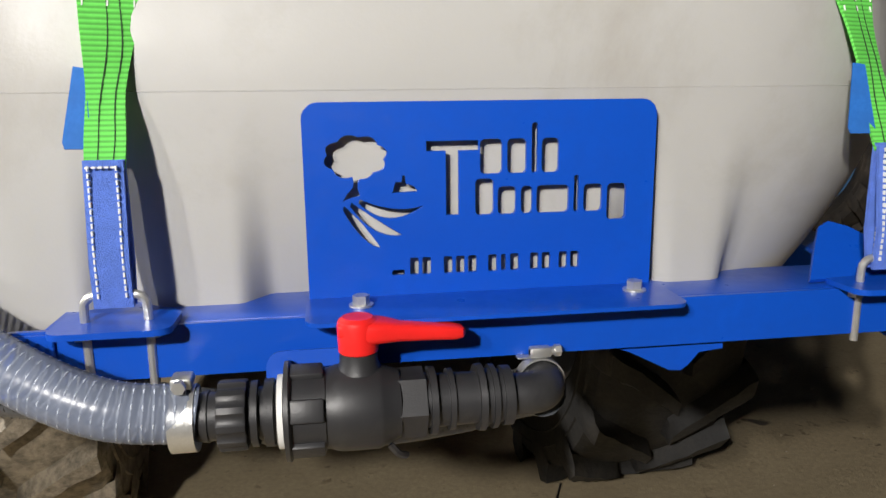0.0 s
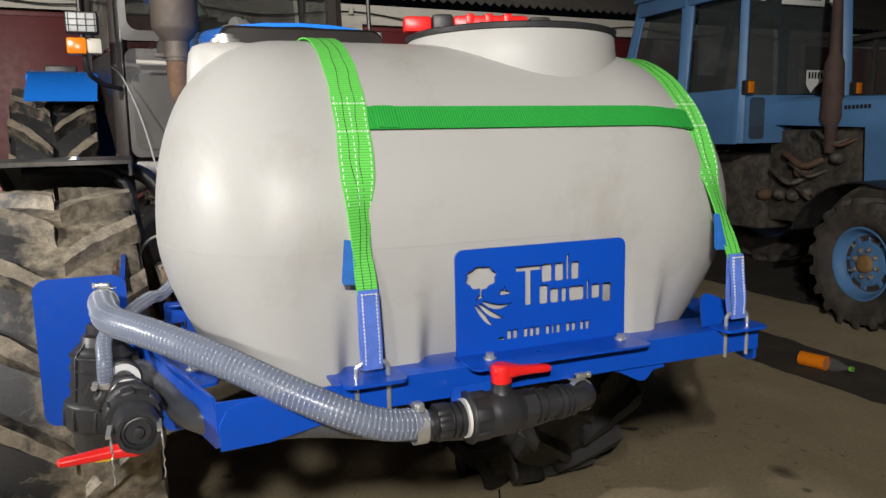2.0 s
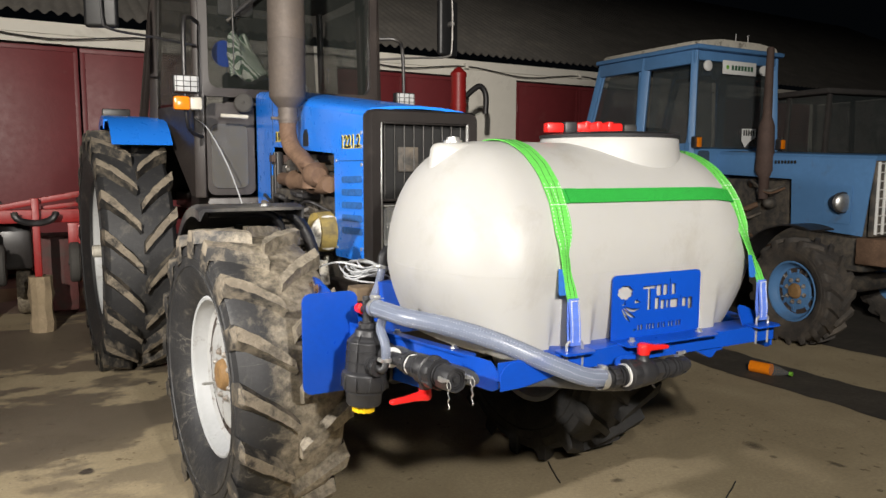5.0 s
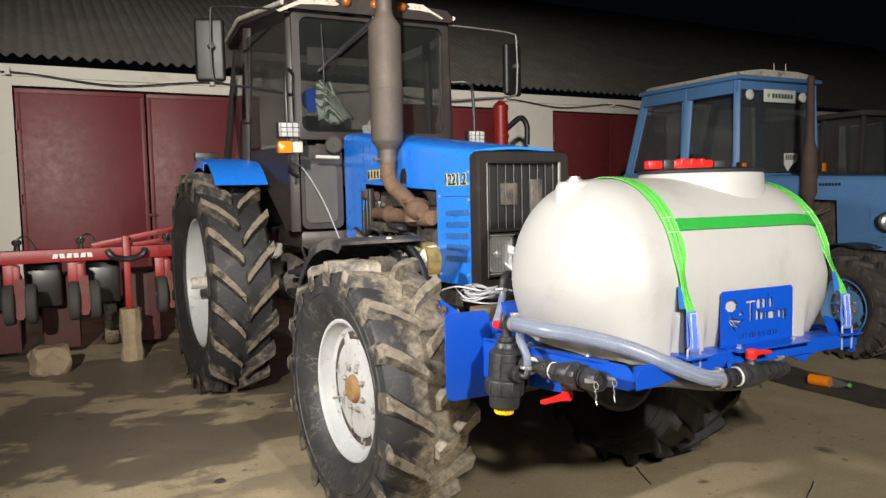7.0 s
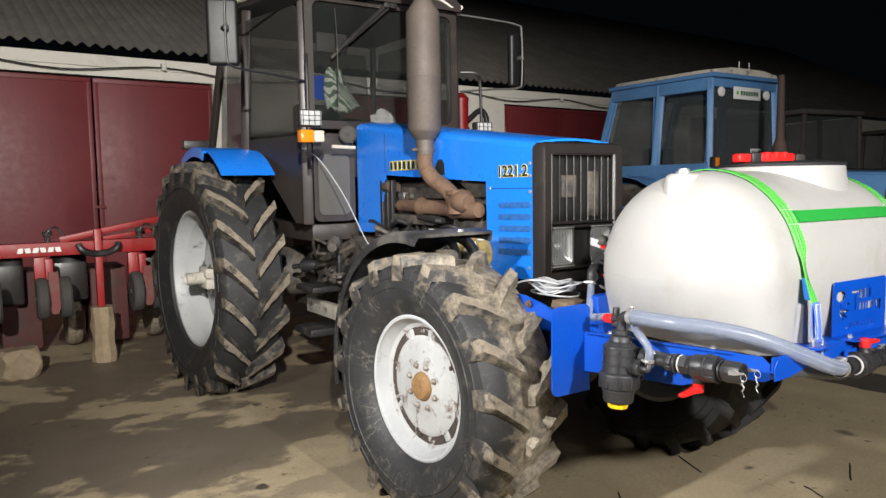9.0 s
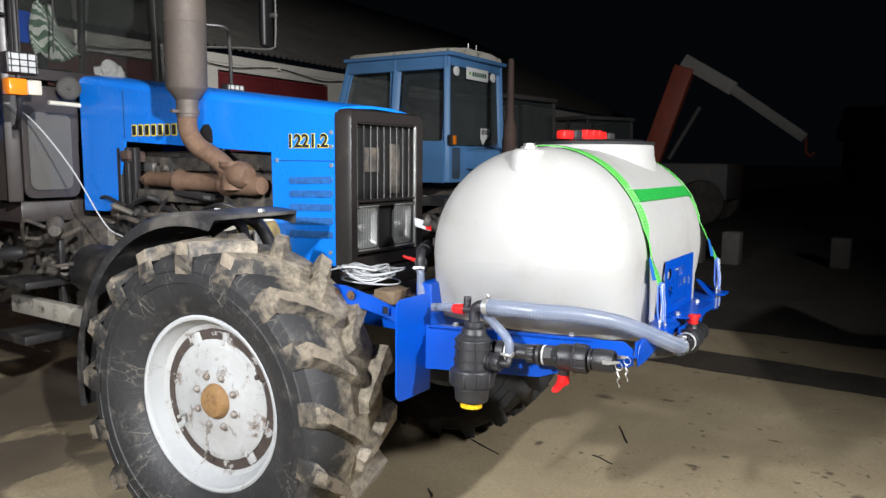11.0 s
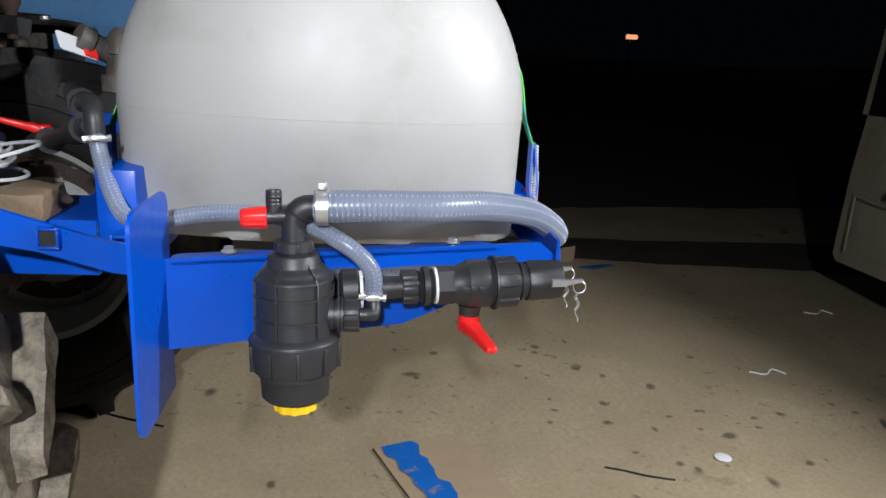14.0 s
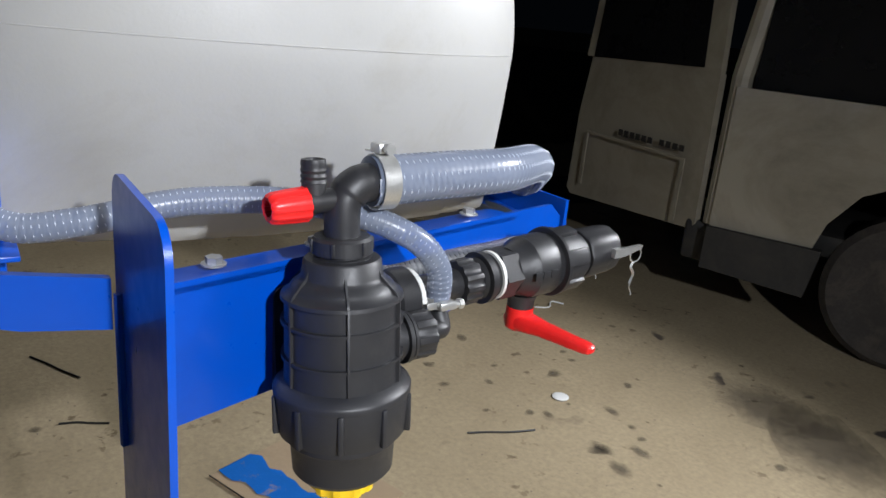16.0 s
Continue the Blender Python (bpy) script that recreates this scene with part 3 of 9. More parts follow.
# a darker strip crossing the yard, and bare soil where the concrete ends
def yard_strip(name, label, category, material, left_at, right_at, y0, y1, wob, seed):
    rnd = random.Random(seed)
    bm = bm_new()
    n = int((y1 - y0) / 0.08)
    rows = []
    for i in range(n + 1):
        y = y0 + (y1 - y0) * i / n
        row = []
        for at_ in (left_at, right_at):
            x = at_(y) + wob * (noise.noise(Vector((at_(y), y * 1.1, seed))) + 0.5 * noise.noise(Vector((y * 5.0, seed, 2.0)))) + rnd.uniform(-0.006, 0.006)
            row.append(bm.verts.new((x, y, 0.004)))
        rows.append(row)
    for p, q in zip(rows, rows[1:]):
        bm.faces.new((p[0], p[1], q[1], q[0]))
    return solo(name, bm, material, label, category, kind="structure", smooth=0)


M["gutter"] = mat("dark_brown_strip", (0.060, 0.050, 0.038), 0.75, var=0.35, scale=3, dirt=(0.12, 0.10, 0.075), dirt_at=(0.55, 0.8), dirt_scale=6, bump=0.4, bscale=40)
M["soil"] = mat("dark_bare_soil", (0.045, 0.038, 0.029), 0.9, var=0.4, scale=1.5, dirt=(0.085, 0.072, 0.052), dirt_at=(0.55, 0.75), dirt_scale=2.5, bump=0.8, bscale=20)
yard_strip("gutter", "dark brown strip across the concrete yard", "gutter", M["gutter"], lambda y: 2.82 - 0.10 * max(0.0, 0.6 - y) if y < 0.6 else 2.82, lambda y: 3.36, -6.0, 7.0, 0.05, 4)
yard_strip("soil", "dark bare soil beyond the edge of the concrete yard", "soil", M["soil"], lambda y: 4.25 + 0.12 * max(0.0, 1.5 - y), lambda y: 60.0, -30.0, 8.5, 0.10, 9)


# ---- the long shed ----
WALL_Y, WALL_TOP = 10.9, 3.36
TURN_WALL = Matrix.Translation((0, WALL_Y, 0)) @ Matrix.Rotation(radians(3.0), 4, "Z")


def wall_piece(bm, x0, x1, z0, z1):
    box(bm, (x0, 0, z0), (x1, 0.35, z1), m=TURN_WALL)


GATES = [(-2.76, 0.52), (2.6, 5.0), (6.15, 9.2), (12, 15.2)]
bm = bm_new()
edge = -16.0
for a, b in GATES:
    wall_piece(bm, edge, a, 0, WALL_TOP)
    wall_piece(bm, a, b, 3.08, WALL_TOP)
    edge = b
wall_piece(bm, edge, 30, 0, WALL_TOP)
solo("wall_north", bm, M["chalk"], "long whitewashed shed wall with stained plaster", "wall", kind="structure", smooth=0)

for gi, (a, b) in enumerate(GATES):
    g = thing("door_%d" % (gi + 1), TURN_WALL @ Vector(((a + b) / 2, 0.1, 0)), "closed dark red sheet steel double gate of the shed", "gate", "shed gates", "structure")
    mid = (a + b) / 2
    for s0, s1 in ((a + 0.02, mid - 0.012), (mid + 0.012, b - 0.02)):
        bm = bm_new()
        box(bm, (s0, 0.03, 0.06), (s1, 0.06, 3.05), 0.004, TURN_WALL)
        leaf = part("gate_leaf", bm, M["gate"], g)
        bm = bm_new()
        for u0, u1, v0, v1 in ((s0, s1, 0.06, 0.12), (s0, s1, 2.99, 3.05), (s0, s0 + 0.06, 0.12, 2.99), (s1 - 0.06, s1, 0.12, 2.99)):
            box(bm, (u0 + 0.002, 0.012, v0), (u1 - 0.002, 0.03, v1), 0.003, TURN_WALL)
        part("gate_edge", bm, M["gate"], leaf)
    bm = bm_new()
    for z in (0.5, 1.5, 2.5):
        cyl(bm, TURN_WALL @ Vector((a + 0.03, 0.005, z)), TURN_WALL @ Vector((a + 0.03, 0.005, z + 0.14)), 0.02, seg=10)
    part("hinge", bm, M["gate"], g)
    bm = bm_new()
    box(bm, (mid - 0.05, -0.01, 1.3), (mid + 0.09, 0.02, 1.34), 0.004, TURN_WALL)
    part("latch", bm, M["red_dusty"], g)

# corrugated roof: real waves, rising from the eave
bm = bm_new()
pitch, rows = 0.16, []
for j in range(2):
    row = []
    for i in range(int(46 / pitch) * 6 + 1):
        x = -16 + i * pitch / 6
        y = -0.38 + j * 8.5
        z = WALL_TOP + 0.05 + j * 4.2 + 0.028 * math.cos(2 * math.pi * x / pitch)
        row.append(bm.verts.new(TURN_WALL @ Vector((x, y, z))))
    rows.append(row)
for i in range(len(rows[0]) - 1):
    bm.faces.new((rows[0][i], rows[0][i + 1], rows[1][i + 1], rows[1][i]))
ob = solo("roof", bm, M["roof"], "dark weathered corrugated cement roof of the shed", "roof", kind="structure", smooth=60)
sol = ob.modifiers.new("thick", "SOLIDIFY")
sol.thickness = 0.012
bm = bm_new()
box(bm, (-16, -0.03, WALL_TOP - 0.16), (30, -0.003, WALL_TOP - 0.02), 0.004, TURN_WALL)
solo("trim", bm, M["chalk"], "whitewashed eave board under the shed roof", "eave board", kind="structure", smooth=0)

# overhead cable with its brackets along the wall
cable = thing("wall_cable", TURN_WALL @ Vector((0, -0.1, 3.1)), "black electric cable strung on brackets along the shed wall", "cable")
bm = bm_new()
pts = []
for k in range(9):
    x = -8 + 2.6 * k
    pts += [TURN_WALL @ Vector((x, -0.09, 3.24)), TURN_WALL @ Vector((x + 1.3, -0.09, 3.13))]
sweep(bm, spline(pts, 6), 0.010, 6)
part("wire", bm, M["black_paint"], cable)
for k in range(9):
    bm = bm_new()
    x = -8 + 2.6 * k
    box(bm, (x - 0.03, -0.12, 3.2), (x + 0.03, -0.03, 3.3), 0.008, TURN_WALL)
    part("bracket", bm, M["chalk"], cable)

# red standpipe before the wall
sp = thing("standpipe", (4.02, 9.6, 0), "dusty red painted standpipe with a curved outlet", "standpipe")
bm = bm_new()
cyl(bm, (4.02, 9.6, 0), (4.02, 9.6, 2.85), 0.115)
lathe(bm, (4.02, 9.6, 2.85), (0, 0, 1), [(0, 0.125), (0.05, 0.125), (0.09, 0.09), (0.14, 0.03)], 20)
part("column", bm, M["red_frame"], sp)
bm = bm_new()
sweep(bm, spline([(4.12, 9.58, 2.55), (4.35, 9.55, 2.72), (4.46, 9.53, 2.6), (4.46, 9.53, 2.3)], 6), 0.045, 12)
part("outlet", bm, M["black_paint"], sp)
for z in (0.9, 1.7, 2.4):
    bm = bm_new()
    lathe(bm, (4.02, 9.6, z), (0, 0, 1), [(0, 0.13), (0.05, 0.13)], 20)
    part("collar", bm, M["red_frame"], sp)

# ---- the front tank ----
TX, TY, TZ, TR, TB = 0.215, 1.781, 1.180, 0.398, 0.940
HALF, HALF_R, CYLH, CYLR = 0.720, 0.615, 0.43, 0.21


def tank_section(x):
    """Scale of the round section at x along the tank."""
    u = abs(x - TX)
    cyl_, half_, e0, e1 = (CYLH, HALF, 2.7, 2.15) if x < TX else (CYLR, HALF_R, 2.4, 2.05)
    if u <= cyl_:
        return 1.0
    t = min(1.0, (u - cyl_) / (half_ - cyl_))
    return max(0.0, 1 - t ** e0) ** (1 / e1)


FEET = ((-0.43, -0.215), (-0.185, -0.06), (0.03, 0.33), (0.352, 0.47))


def foot(x):
    """1 on a moulded foot, 0 between the feet."""
    f = 0.0
    for a, b in FEET:
        for_a, for_b = min(1, max(0, (x - a + 0.02) / 0.06)), min(1, max(0, (b + 0.014 - x) / 0.036))
        f = max(f, (for_a * for_a * (3 - 2 * for_a)) * (for_b * for_b * (3 - 2 * for_b)))
    return f


def tank_point(x, a):
    """Surface point: a is 0 at the front, 90 at the top, 270 below (degrees)."""
    s = tank_section(x)
    ca, sa = math.cos(radians(a)), math.sin(radians(a))
    y, z = -TR * s * ca, TR * s * sa
    if sa < 0:
        # the wall stands upright on the moulded feet and draws in between them
        upright = math.copysign(TR * s * 0.996, -ca) if TZ + z > TB + 0.002 or abs(ca) > 0.7 else y
        rise = min(1.0, -z / 0.06)
        y += (upright - y) * (0.42 + 0.58 * foot(x)) * rise * rise * (3 - 2 * rise)
        c_, h_, draw = (CYLH, HALF, 0.36) if x < TX else (CYLR, HALF_R, 0.72)
        if abs(x - TX) > c_:
            x -= math.copysign((abs(x - TX) - c_) / (h_ - c_), x - TX) * draw * z * z / (0.12 - z)
    return Vector((x, TY + y, max(TB, TZ + z)))


tank = thing("water_tank", (TX, TY, TB), "milky white polyethylene water tank strapped to the blue front frame", "tank")
bm = bm_new()
xs = [TX - HALF, TX - HALF + 0.000002, TX - HALF + 0.00002, TX - HALF + 0.00008]
xs += [TX - HALF + (HALF - CYLH) * (1 - math.cos(radians(90 * k / 48))) for k in range(1, 48)]
xs += [TX - CYLH + (CYLH + CYLR) * k / 110 for k in range(111)]
xs += [TX + CYLR + (HALF_R - CYLR) * math.sin(radians(90 * k / 40)) for k in range(1, 40)] + [TX + HALF_R - 0.0001, TX + HALF_R - 0.000005]
rings = [[bm.verts.new(tank_point(max(x, TX - HALF + 1e-7), 360 * k / 96)) for k in range(96)] for x in xs]
for p, q in zip(rings, rings[1:]):
    for k in range(96):
        bm.faces.new((p[k], p[(k + 1) % 96], q[(k + 1) % 96], q[k]))
bm.faces.new(rings[0])
bm.faces.new(rings[-1])
part("shell", bm, M["tank"], tank, smooth=60)

# the seam, the vent boss and the neck
bm = bm_new()
pts = [tank_point(x, 0) + Vector((0, 0.0004, 0)) for x in xs] + [tank_point(x, 180) - Vector((0, 0.0004, 0)) for x in reversed(xs)]
sweep(bm, pts + [pts[0]], 0.0009, 6, caps=False)
part("mould_seam", bm, M["tank"], tank)
bm = bm_new()
lathe(bm, (-0.335, 1.77, 1.42), (0, 0, 1), [(0, 0.096), (0.10, 0.088), (0.130, 0.083), (0.143, 0.075), (0.149, 0.058), (0.150, 0.01)], 32)
bm.transform(Matrix.Translation((0, 1.77, 0)) @ Matrix.Diagonal((1, 0.70, 1, 1)) @ Matrix.Translation((0, -1.77, 0)))
part("vent_boss", bm, M["tank"], tank, smooth=50)
bm = bm_new()
lathe(bm, (-0.345, 1.765, 1.565), (0, 0, 1), [(0, 0.03), (0.012, 0.03), (0.012, 0.022), (0.022, 0.02), (0.024, 0.006)], 18)
part("vent_plug", bm, M["steel"], tank, "small metal vent plug")
NX, NY = 0.322, 1.80
bm = bm_new()
lathe(bm, (NX, NY, 1.36), (0, 0, 1), [(0, 0.30), (0.10, 0.276), (0.155, 0.260), (0.19, 0.251), (0.232, 0.247), (0.238, 0.241), (0.238, 0.2)], 64)
part("neck", bm, M["tank"], tank, smooth=50)
bm = bm_new()
lathe(bm, (NX, NY, 1.596), (0, 0, 1), [(0, 0.250), (0.010, 0.252), (0.013, 0.246), (0.013, 0.225), (0.02, 0.20), (0.022, 0.05)], 64)
lid = part("lid", bm, M["black"], tank, "black screw lid")
LA, LB = Vector((0.075, 1.835, 1.628)), Vector((0.36, 1.765, 1.634))
ld = (LB - LA).normalized()
mlid = Matrix.Translation(LA) @ Matrix(((ld.x, -ld.y, 0, 0), (ld.y, ld.x, 0, 0), (0, 0, 1, 0), (0, 0, 0, 1)))
bm = bm_new()
box(bm, (-0.01, -0.022, -0.014), (0.055, 0.022, 0.022), 0.008, mlid)
part("lid_end", bm, M["red"], lid, "red plastic end of the lid handle")
bm = bm_new()
box(bm, (0.056, -0.026, -0.016), (0.105, 0.026, 0.026), 0.008, mlid)
part("lid_clamp", bm, M["black"], lid)
bm = bm_new()
box(bm, (0.106, -0.02, -0.012), (0.285, 0.02, 0.024), 0.009, mlid)
box(bm, (0.12, -0.028, -0.016), (0.27, 0.028, -0.004), 0.005, mlid)
for k in range(3):
    box(bm, (0.135 + 0.045 * k, -0.022, 0.0), (0.155 + 0.045 * k, 0.022, 0.028), 0.004, mlid)
part("lid_handle", bm, M["red"], lid, "red plastic lid handle")
bm = bm_new()
box(bm, (0.288, -0.022, -0.014), (0.34, 0.022, 0.02), 0.008, mlid)
part("lid_block", bm, M["dark_plastic"], lid)


# ---- straps ----
def ribbon(bm, pts, side, width, thick=0.003, uvs=True):
    """A woven band along pts; side gives its width direction at each point (or one for all)."""
    lay = bm.loops.layers.uv.verify()
    n = len(pts)
    sides = side if isinstance(side, list) else [Vector(side)] * n
    ws = width if isinstance(width, list) else [width] * n
    rows, acc = [], 0.0
    us = []
    for i in range(n):
        if i:
            acc += (pts[i] - pts[i - 1]).length
        us.append(acc)
        t = (pts[min(i + 1, n - 1)] - pts[max(i - 1, 0)]).normalized()
        s = sides[i].normalized()
        nn = t.cross(s).normalized() * thick / 2
        h = s * ws[i] / 2
        rows.append([bm.verts.new(pts[i] + c) for c in (-h - nn, h - nn, h + nn, -h + nn)])
    for i in range(n - 1):
        for k in range(4):
            f = bm.faces.new((rows[i][k], rows[i][(k + 1) % 4], rows[i + 1][(k + 1) % 4], rows[i + 1][k]))
            for lp, u in zip(f.loops, (us[i], us[i], us[i + 1], us[i + 1])):
                lp[lay].uv = (u, 0.0)
    bm.faces.new(rows[0])
    bm.faces.new(rows[-1])
    return bm


def strap(x, lean, group, leaves=8, slope=0.40):
    """A ratchet strap over the tank with sewn sleeves, hung on two U-bolts."""
    th = thing("tank_strap", (x, 1.335, 0.99), "bright green webbing strap with blue sewn sleeve over the white tank", "strap", group)
    off = 0.006
    path, sides = [], []
    foot_z = (1.112, 1.15, 1.185) if leaves < 20 else (1.112, 1.16, 1.21, 1.26)
    for zz in foot_z:
        path.append(Vector((x, 1.337 + (zz - 1.112) * slope, zz)))
    for a in range(leaves, 181 - leaves, 4):
        xx = x + lean * math.sin(radians(a))
        p = tank_point(xx, a)
        nrm = Vector((0, p.y - TY, p.z - TZ)).normalized()
        path.append(p + nrm * off)
    for zz in reversed(foot_z):
        path.append(Vector((x, 2 * TY - 1.337 - (zz - 1.112) * slope, zz)))
    path = even(spline(path, 3), 0.012)
    n = len(path)
    for i in range(n):
        tw = 0.0
        z = path[i].z
        if path[i].y < TY and 1.16 < z < 1.30:
            tw = -24 * math.sin(math.pi * (z - 1.16) / 0.14)
        sides.append(Vector((math.cos(radians(tw)), -math.sin(radians(tw)), 0)))
    wid = [0.035 + 0.026 * max(0, min(1, (p.z - 1.18) / 0.12)) + 0.0016 * math.sin(k * 0.7) for k, p in enumerate(path)]
    bm = bm_new()
    ribbon(bm, path, sides, wid)
    part("webbing", bm, M["green"], th)
    # sewn lines along the band
    for o, mt in ((-0.16, "black_thread"), (0.17, "black_thread")):
        bm = bm_new()
        ln = []
        for i in range(n):
            t = (path[min(i + 1, n - 1)] - path[max(i - 1, 0)]).normalized()
            nn = t.cross(sides[i]).normalized()
            wob = o + 0.16 * math.sin(i * 0.19 + 3 * o) * max(0.25, 1 - abs(path[i].z - 1.25) / 0.2) + 0.02 * math.sin(i * 0.9)
            ln.append(path[i] + sides[i] * wid[i] * wob + nn * 0.0018)
        out = 1 if (ln[n // 2] - path[n // 2]).z > 0 else -1
        if out < 0:
            ln = [p - 2 * (p - c).dot(k) * k for p, c, k in ((ln[i], path[i], (path[min(i + 1, n - 1)] - path[max(i - 1, 0)]).normalized().cross(sides[i]).normalized()) for i in range(n))]
        sweep(bm, ln, 0.0006, 4)
        part("seam", bm, M[mt], th)
    # white stitches: two rows across at the crossing, and dashes down the band
    bm = bm_new()
    for i in range(n):
        if path[i].y > TY or not 1.26 < path[i].z < 1.45:
            continue
        t = (path[min(i + 1, n - 1)] - path[i - 1]).normalized()
        nn = t.cross(sides[i]).normalized()
        nn = nn if nn.y < 0 else -nn
        m = Matrix((sides[i].normalized(), t, nn)).transposed().to_4x4()
        m.translation = path[i] + nn * 0.0016
        for o in (-0.42, -0.02, 0.42):
            box(bm, (o * wid[i] - 0.0007, -0.0032, 0), (o * wid[i] + 0.0007, 0.0032, 0.0009), m=m)
        if abs(path[i].z - 1.435) < 0.0055 or abs(path[i].z - 1.385) < 0.0055:
            for k in range(10):
                u = (-0.45 + 0.1 * k) * wid[i]
                box(bm, (u - 0.0020, -0.0008, 0), (u + 0.0020, 0.0008, 0.001), m=m)
    part("stitching", bm, M["thread"], th, "white stitches")
    for fy in (1, -1):
        yb = TY - fy * (TY - 1.335)
        bm = bm_new()
        a = Vector((x, yb - fy * 0.008, 0.986))
        b = Vector((x, yb + fy * 0.002, 1.12))
        for d in (-0.009, 0.009):
            ribbon(bm, [a + Vector((0, d * 0.5, 0)), a.lerp(b, 0.3) + Vector((0, d, 0)), a.lerp(b, 0.6) + Vector((0, d * 0.7, 0)), b + Vector((0, d * 0.3, 0))], (1, 0, 0), 0.035, 0.004)
        sl = part("sleeve", bm, M["sleeve"], th, "periwinkle blue woven sleeve with white stitching")
        bm = bm_new()
        for u in (-0.0130, 0.0114):
            for k in range(19):
                z0 = 0.996 + k * 0.0064
                box(bm, (x + u, yb - fy * ((0.0172 if k < 10 else 0.0152) - 0.006 * max(0, k - 4) / 15), z0), (x + u + 0.0016, yb - fy * 0.0055, z0 + 0.0042))
        for k in range(5):
            box(bm, (x - 0.014 + k * 0.0055, yb - fy * 0.0095, 1.1135), (x - 0.0105 + k * 0.0055, yb - fy * 0.006, 1.1150))
        part("stitching", bm, M["thread"], sl)
    bm = bm_new()
    slab(bm, [(0.012, -0.036), (0.008, 0.036), (-0.004, 0.038), (-0.015, -0.030), (-0.013, -0.036)], (x - 0.024, 1.3600, 1.165), (1, -0.25, 0), (0, 0.3, 1), 0.0015)
    part("tag", bm, M["tag"], th, "glossy blue vinyl tag")
    return th


strap(-0.184, 0.022, "tank straps")
strap(0.605, -0.01, "tank straps", 30, 0.50)
cs = thing("cross_strap", (0.21, 1.45, 1.43), "dark green cross strap joining the two tank straps", "strap", "tank straps")
bm = bm_new()
pa = [tank_point(x, 34.5) + Vector((0, -0.0028, 0.0028)) for x in [-0.145 + 0.73 * k / 20 for k in range(21)]]
ribbon(bm, pa, (0, 0.62, 0.78), 0.052, 0.0022)
part("webbing", bm, M["green_dark"], cs)
for x0 in (-0.128, 0.548):
    bm = bm_new()
    pe = [tank_point(x0 + 0.008 * k, 34.5) + Vector((0, -0.0048, 0.0048)) for k in range(6)]
    ribbon(bm, pe, (0, 0.62, 0.78), 0.050, 0.0022)
    part("sewn_end", bm, M["green_dark"], cs)


# ---- blue carrying frame ----
DROP = 0.016
fr = thing("carrying_frame", (0.1, 1.35, 0.93), "blue powder coated steel carrying frame bolted before the tractor", "frame")
bm = bm_new()
slab(bm, [(0, 0), (0.04, 0), (0.04, 0.006), (0.006, 0.006), (0.006, 0.0515), (0, 0.0515)], (-0.44, 1.325, 0.930), (0, 1, 0), (0, 0, 1), 1.105)
box(bm, (-0.25, 1.3312, 0.976), (0.665, 1.43, 0.982), 0.001)
part("front_beam", bm, M["blue"], fr)
bm = bm_new()
slab(bm, [(-0.437, 0.902), (-0.36, 0.905), (-0.24, 0.926), (-0.24, 0.979), (-0.40, 0.979), (-0.424, 0.970), (-0.437, 0.945)], (0, 1.3243, 0), (1, 0, 0), (0, 0, 1), 0.004)
bmesh.ops.bevel(bm, geom=list(bm.edges), offset=0.001, segments=1, affect="EDGES")
part("corner_plate", bm, M["blue"], fr)
bm = bm_new()
for lo, hi in (((-0.50, 2.13, 0.93), (0.70, 2.136, 0.985)), ((-0.50, 2.09, 0.979), (0.70, 2.1298, 0.985))):
    box(bm, lo, hi, 0.0015)
part("rear_beam", bm, M["blue"], fr)
# side plates, tall at the back and low at the front, splayed outwards
S0, S1 = Vector((-0.437, 1.336, 0)), Vector((-0.612, 2.025, 0))
SD = (S1 - S0).normalized()
SL = (S1 - S0).length


def side_plate(o, d, length, sgn, name):
    bm = bm_new()
    out = [(0, 0.905), (0.02, 0.895), (0.16, 0.895), (0.22, 0.862), (0.30, 0.835), (length, 0.822), (length, 0.978), (0.03, 0.978), (0, 0.955)]
    slab(bm, [(a, b) for a, b in out], o, d, (0, 0, 1), 0.006)
    t = Vector((0, 0, 1)).cross(d) * sgn
    slab(bm, rounded(length - 0.14, 0.05, (0.001, 0.001, 0.02, 0.02)), o + d * 0.12 + Vector((0, 0, 0.972)), d, t, 0.006)
    return part(name, bm, M["blue"], fr)


side_plate(S0, SD, SL, -1, "side_plate")
R0, R1 = Vector((0.665, 1.336, 0)), Vector((0.84, 2.025, 0))
side_plate(R0, (R1 - R0).normalized(), SL, 1, "side_plate")
bm = bm_new()
slab(bm, [(0, 0), (0.135, 0), (0.138, 0.025), (0.118, 0.05), (0.09, 0.075), (0.07, 0.084), (0.052, 0.076), (0.03, 0.045)], (0.53, 1.345, 0.984), (1, 0.1, 0), (0.0, 0.8, 0.6), 0.005)
part("corner_gusset", bm, M["blue"], fr)
# hanging bracket below the beam
bm = bm_new()
slab(bm, [(0.29, 0.9295), (0.405, 0.9295), (0.405, 0.924), (0.378, 0.921), (0.366, 0.907), (0.358, 0.902), (0.345, 0.903), (0.30, 0.926)], (0.022, 1.332, -0.004), (1, 0, 0), (0, 0, 1), -0.03)
part("hanging_bracket", bm, M["blue"], fr)
bm = bm_new()
slab(bm, rounded(0.09, 0.05, 0.015), (-0.05, 1.3, 0.905), (1, 0, 0), (0, 0.2, 1), 0.005)
part("valve_bracket", bm, M["blue"], fr)
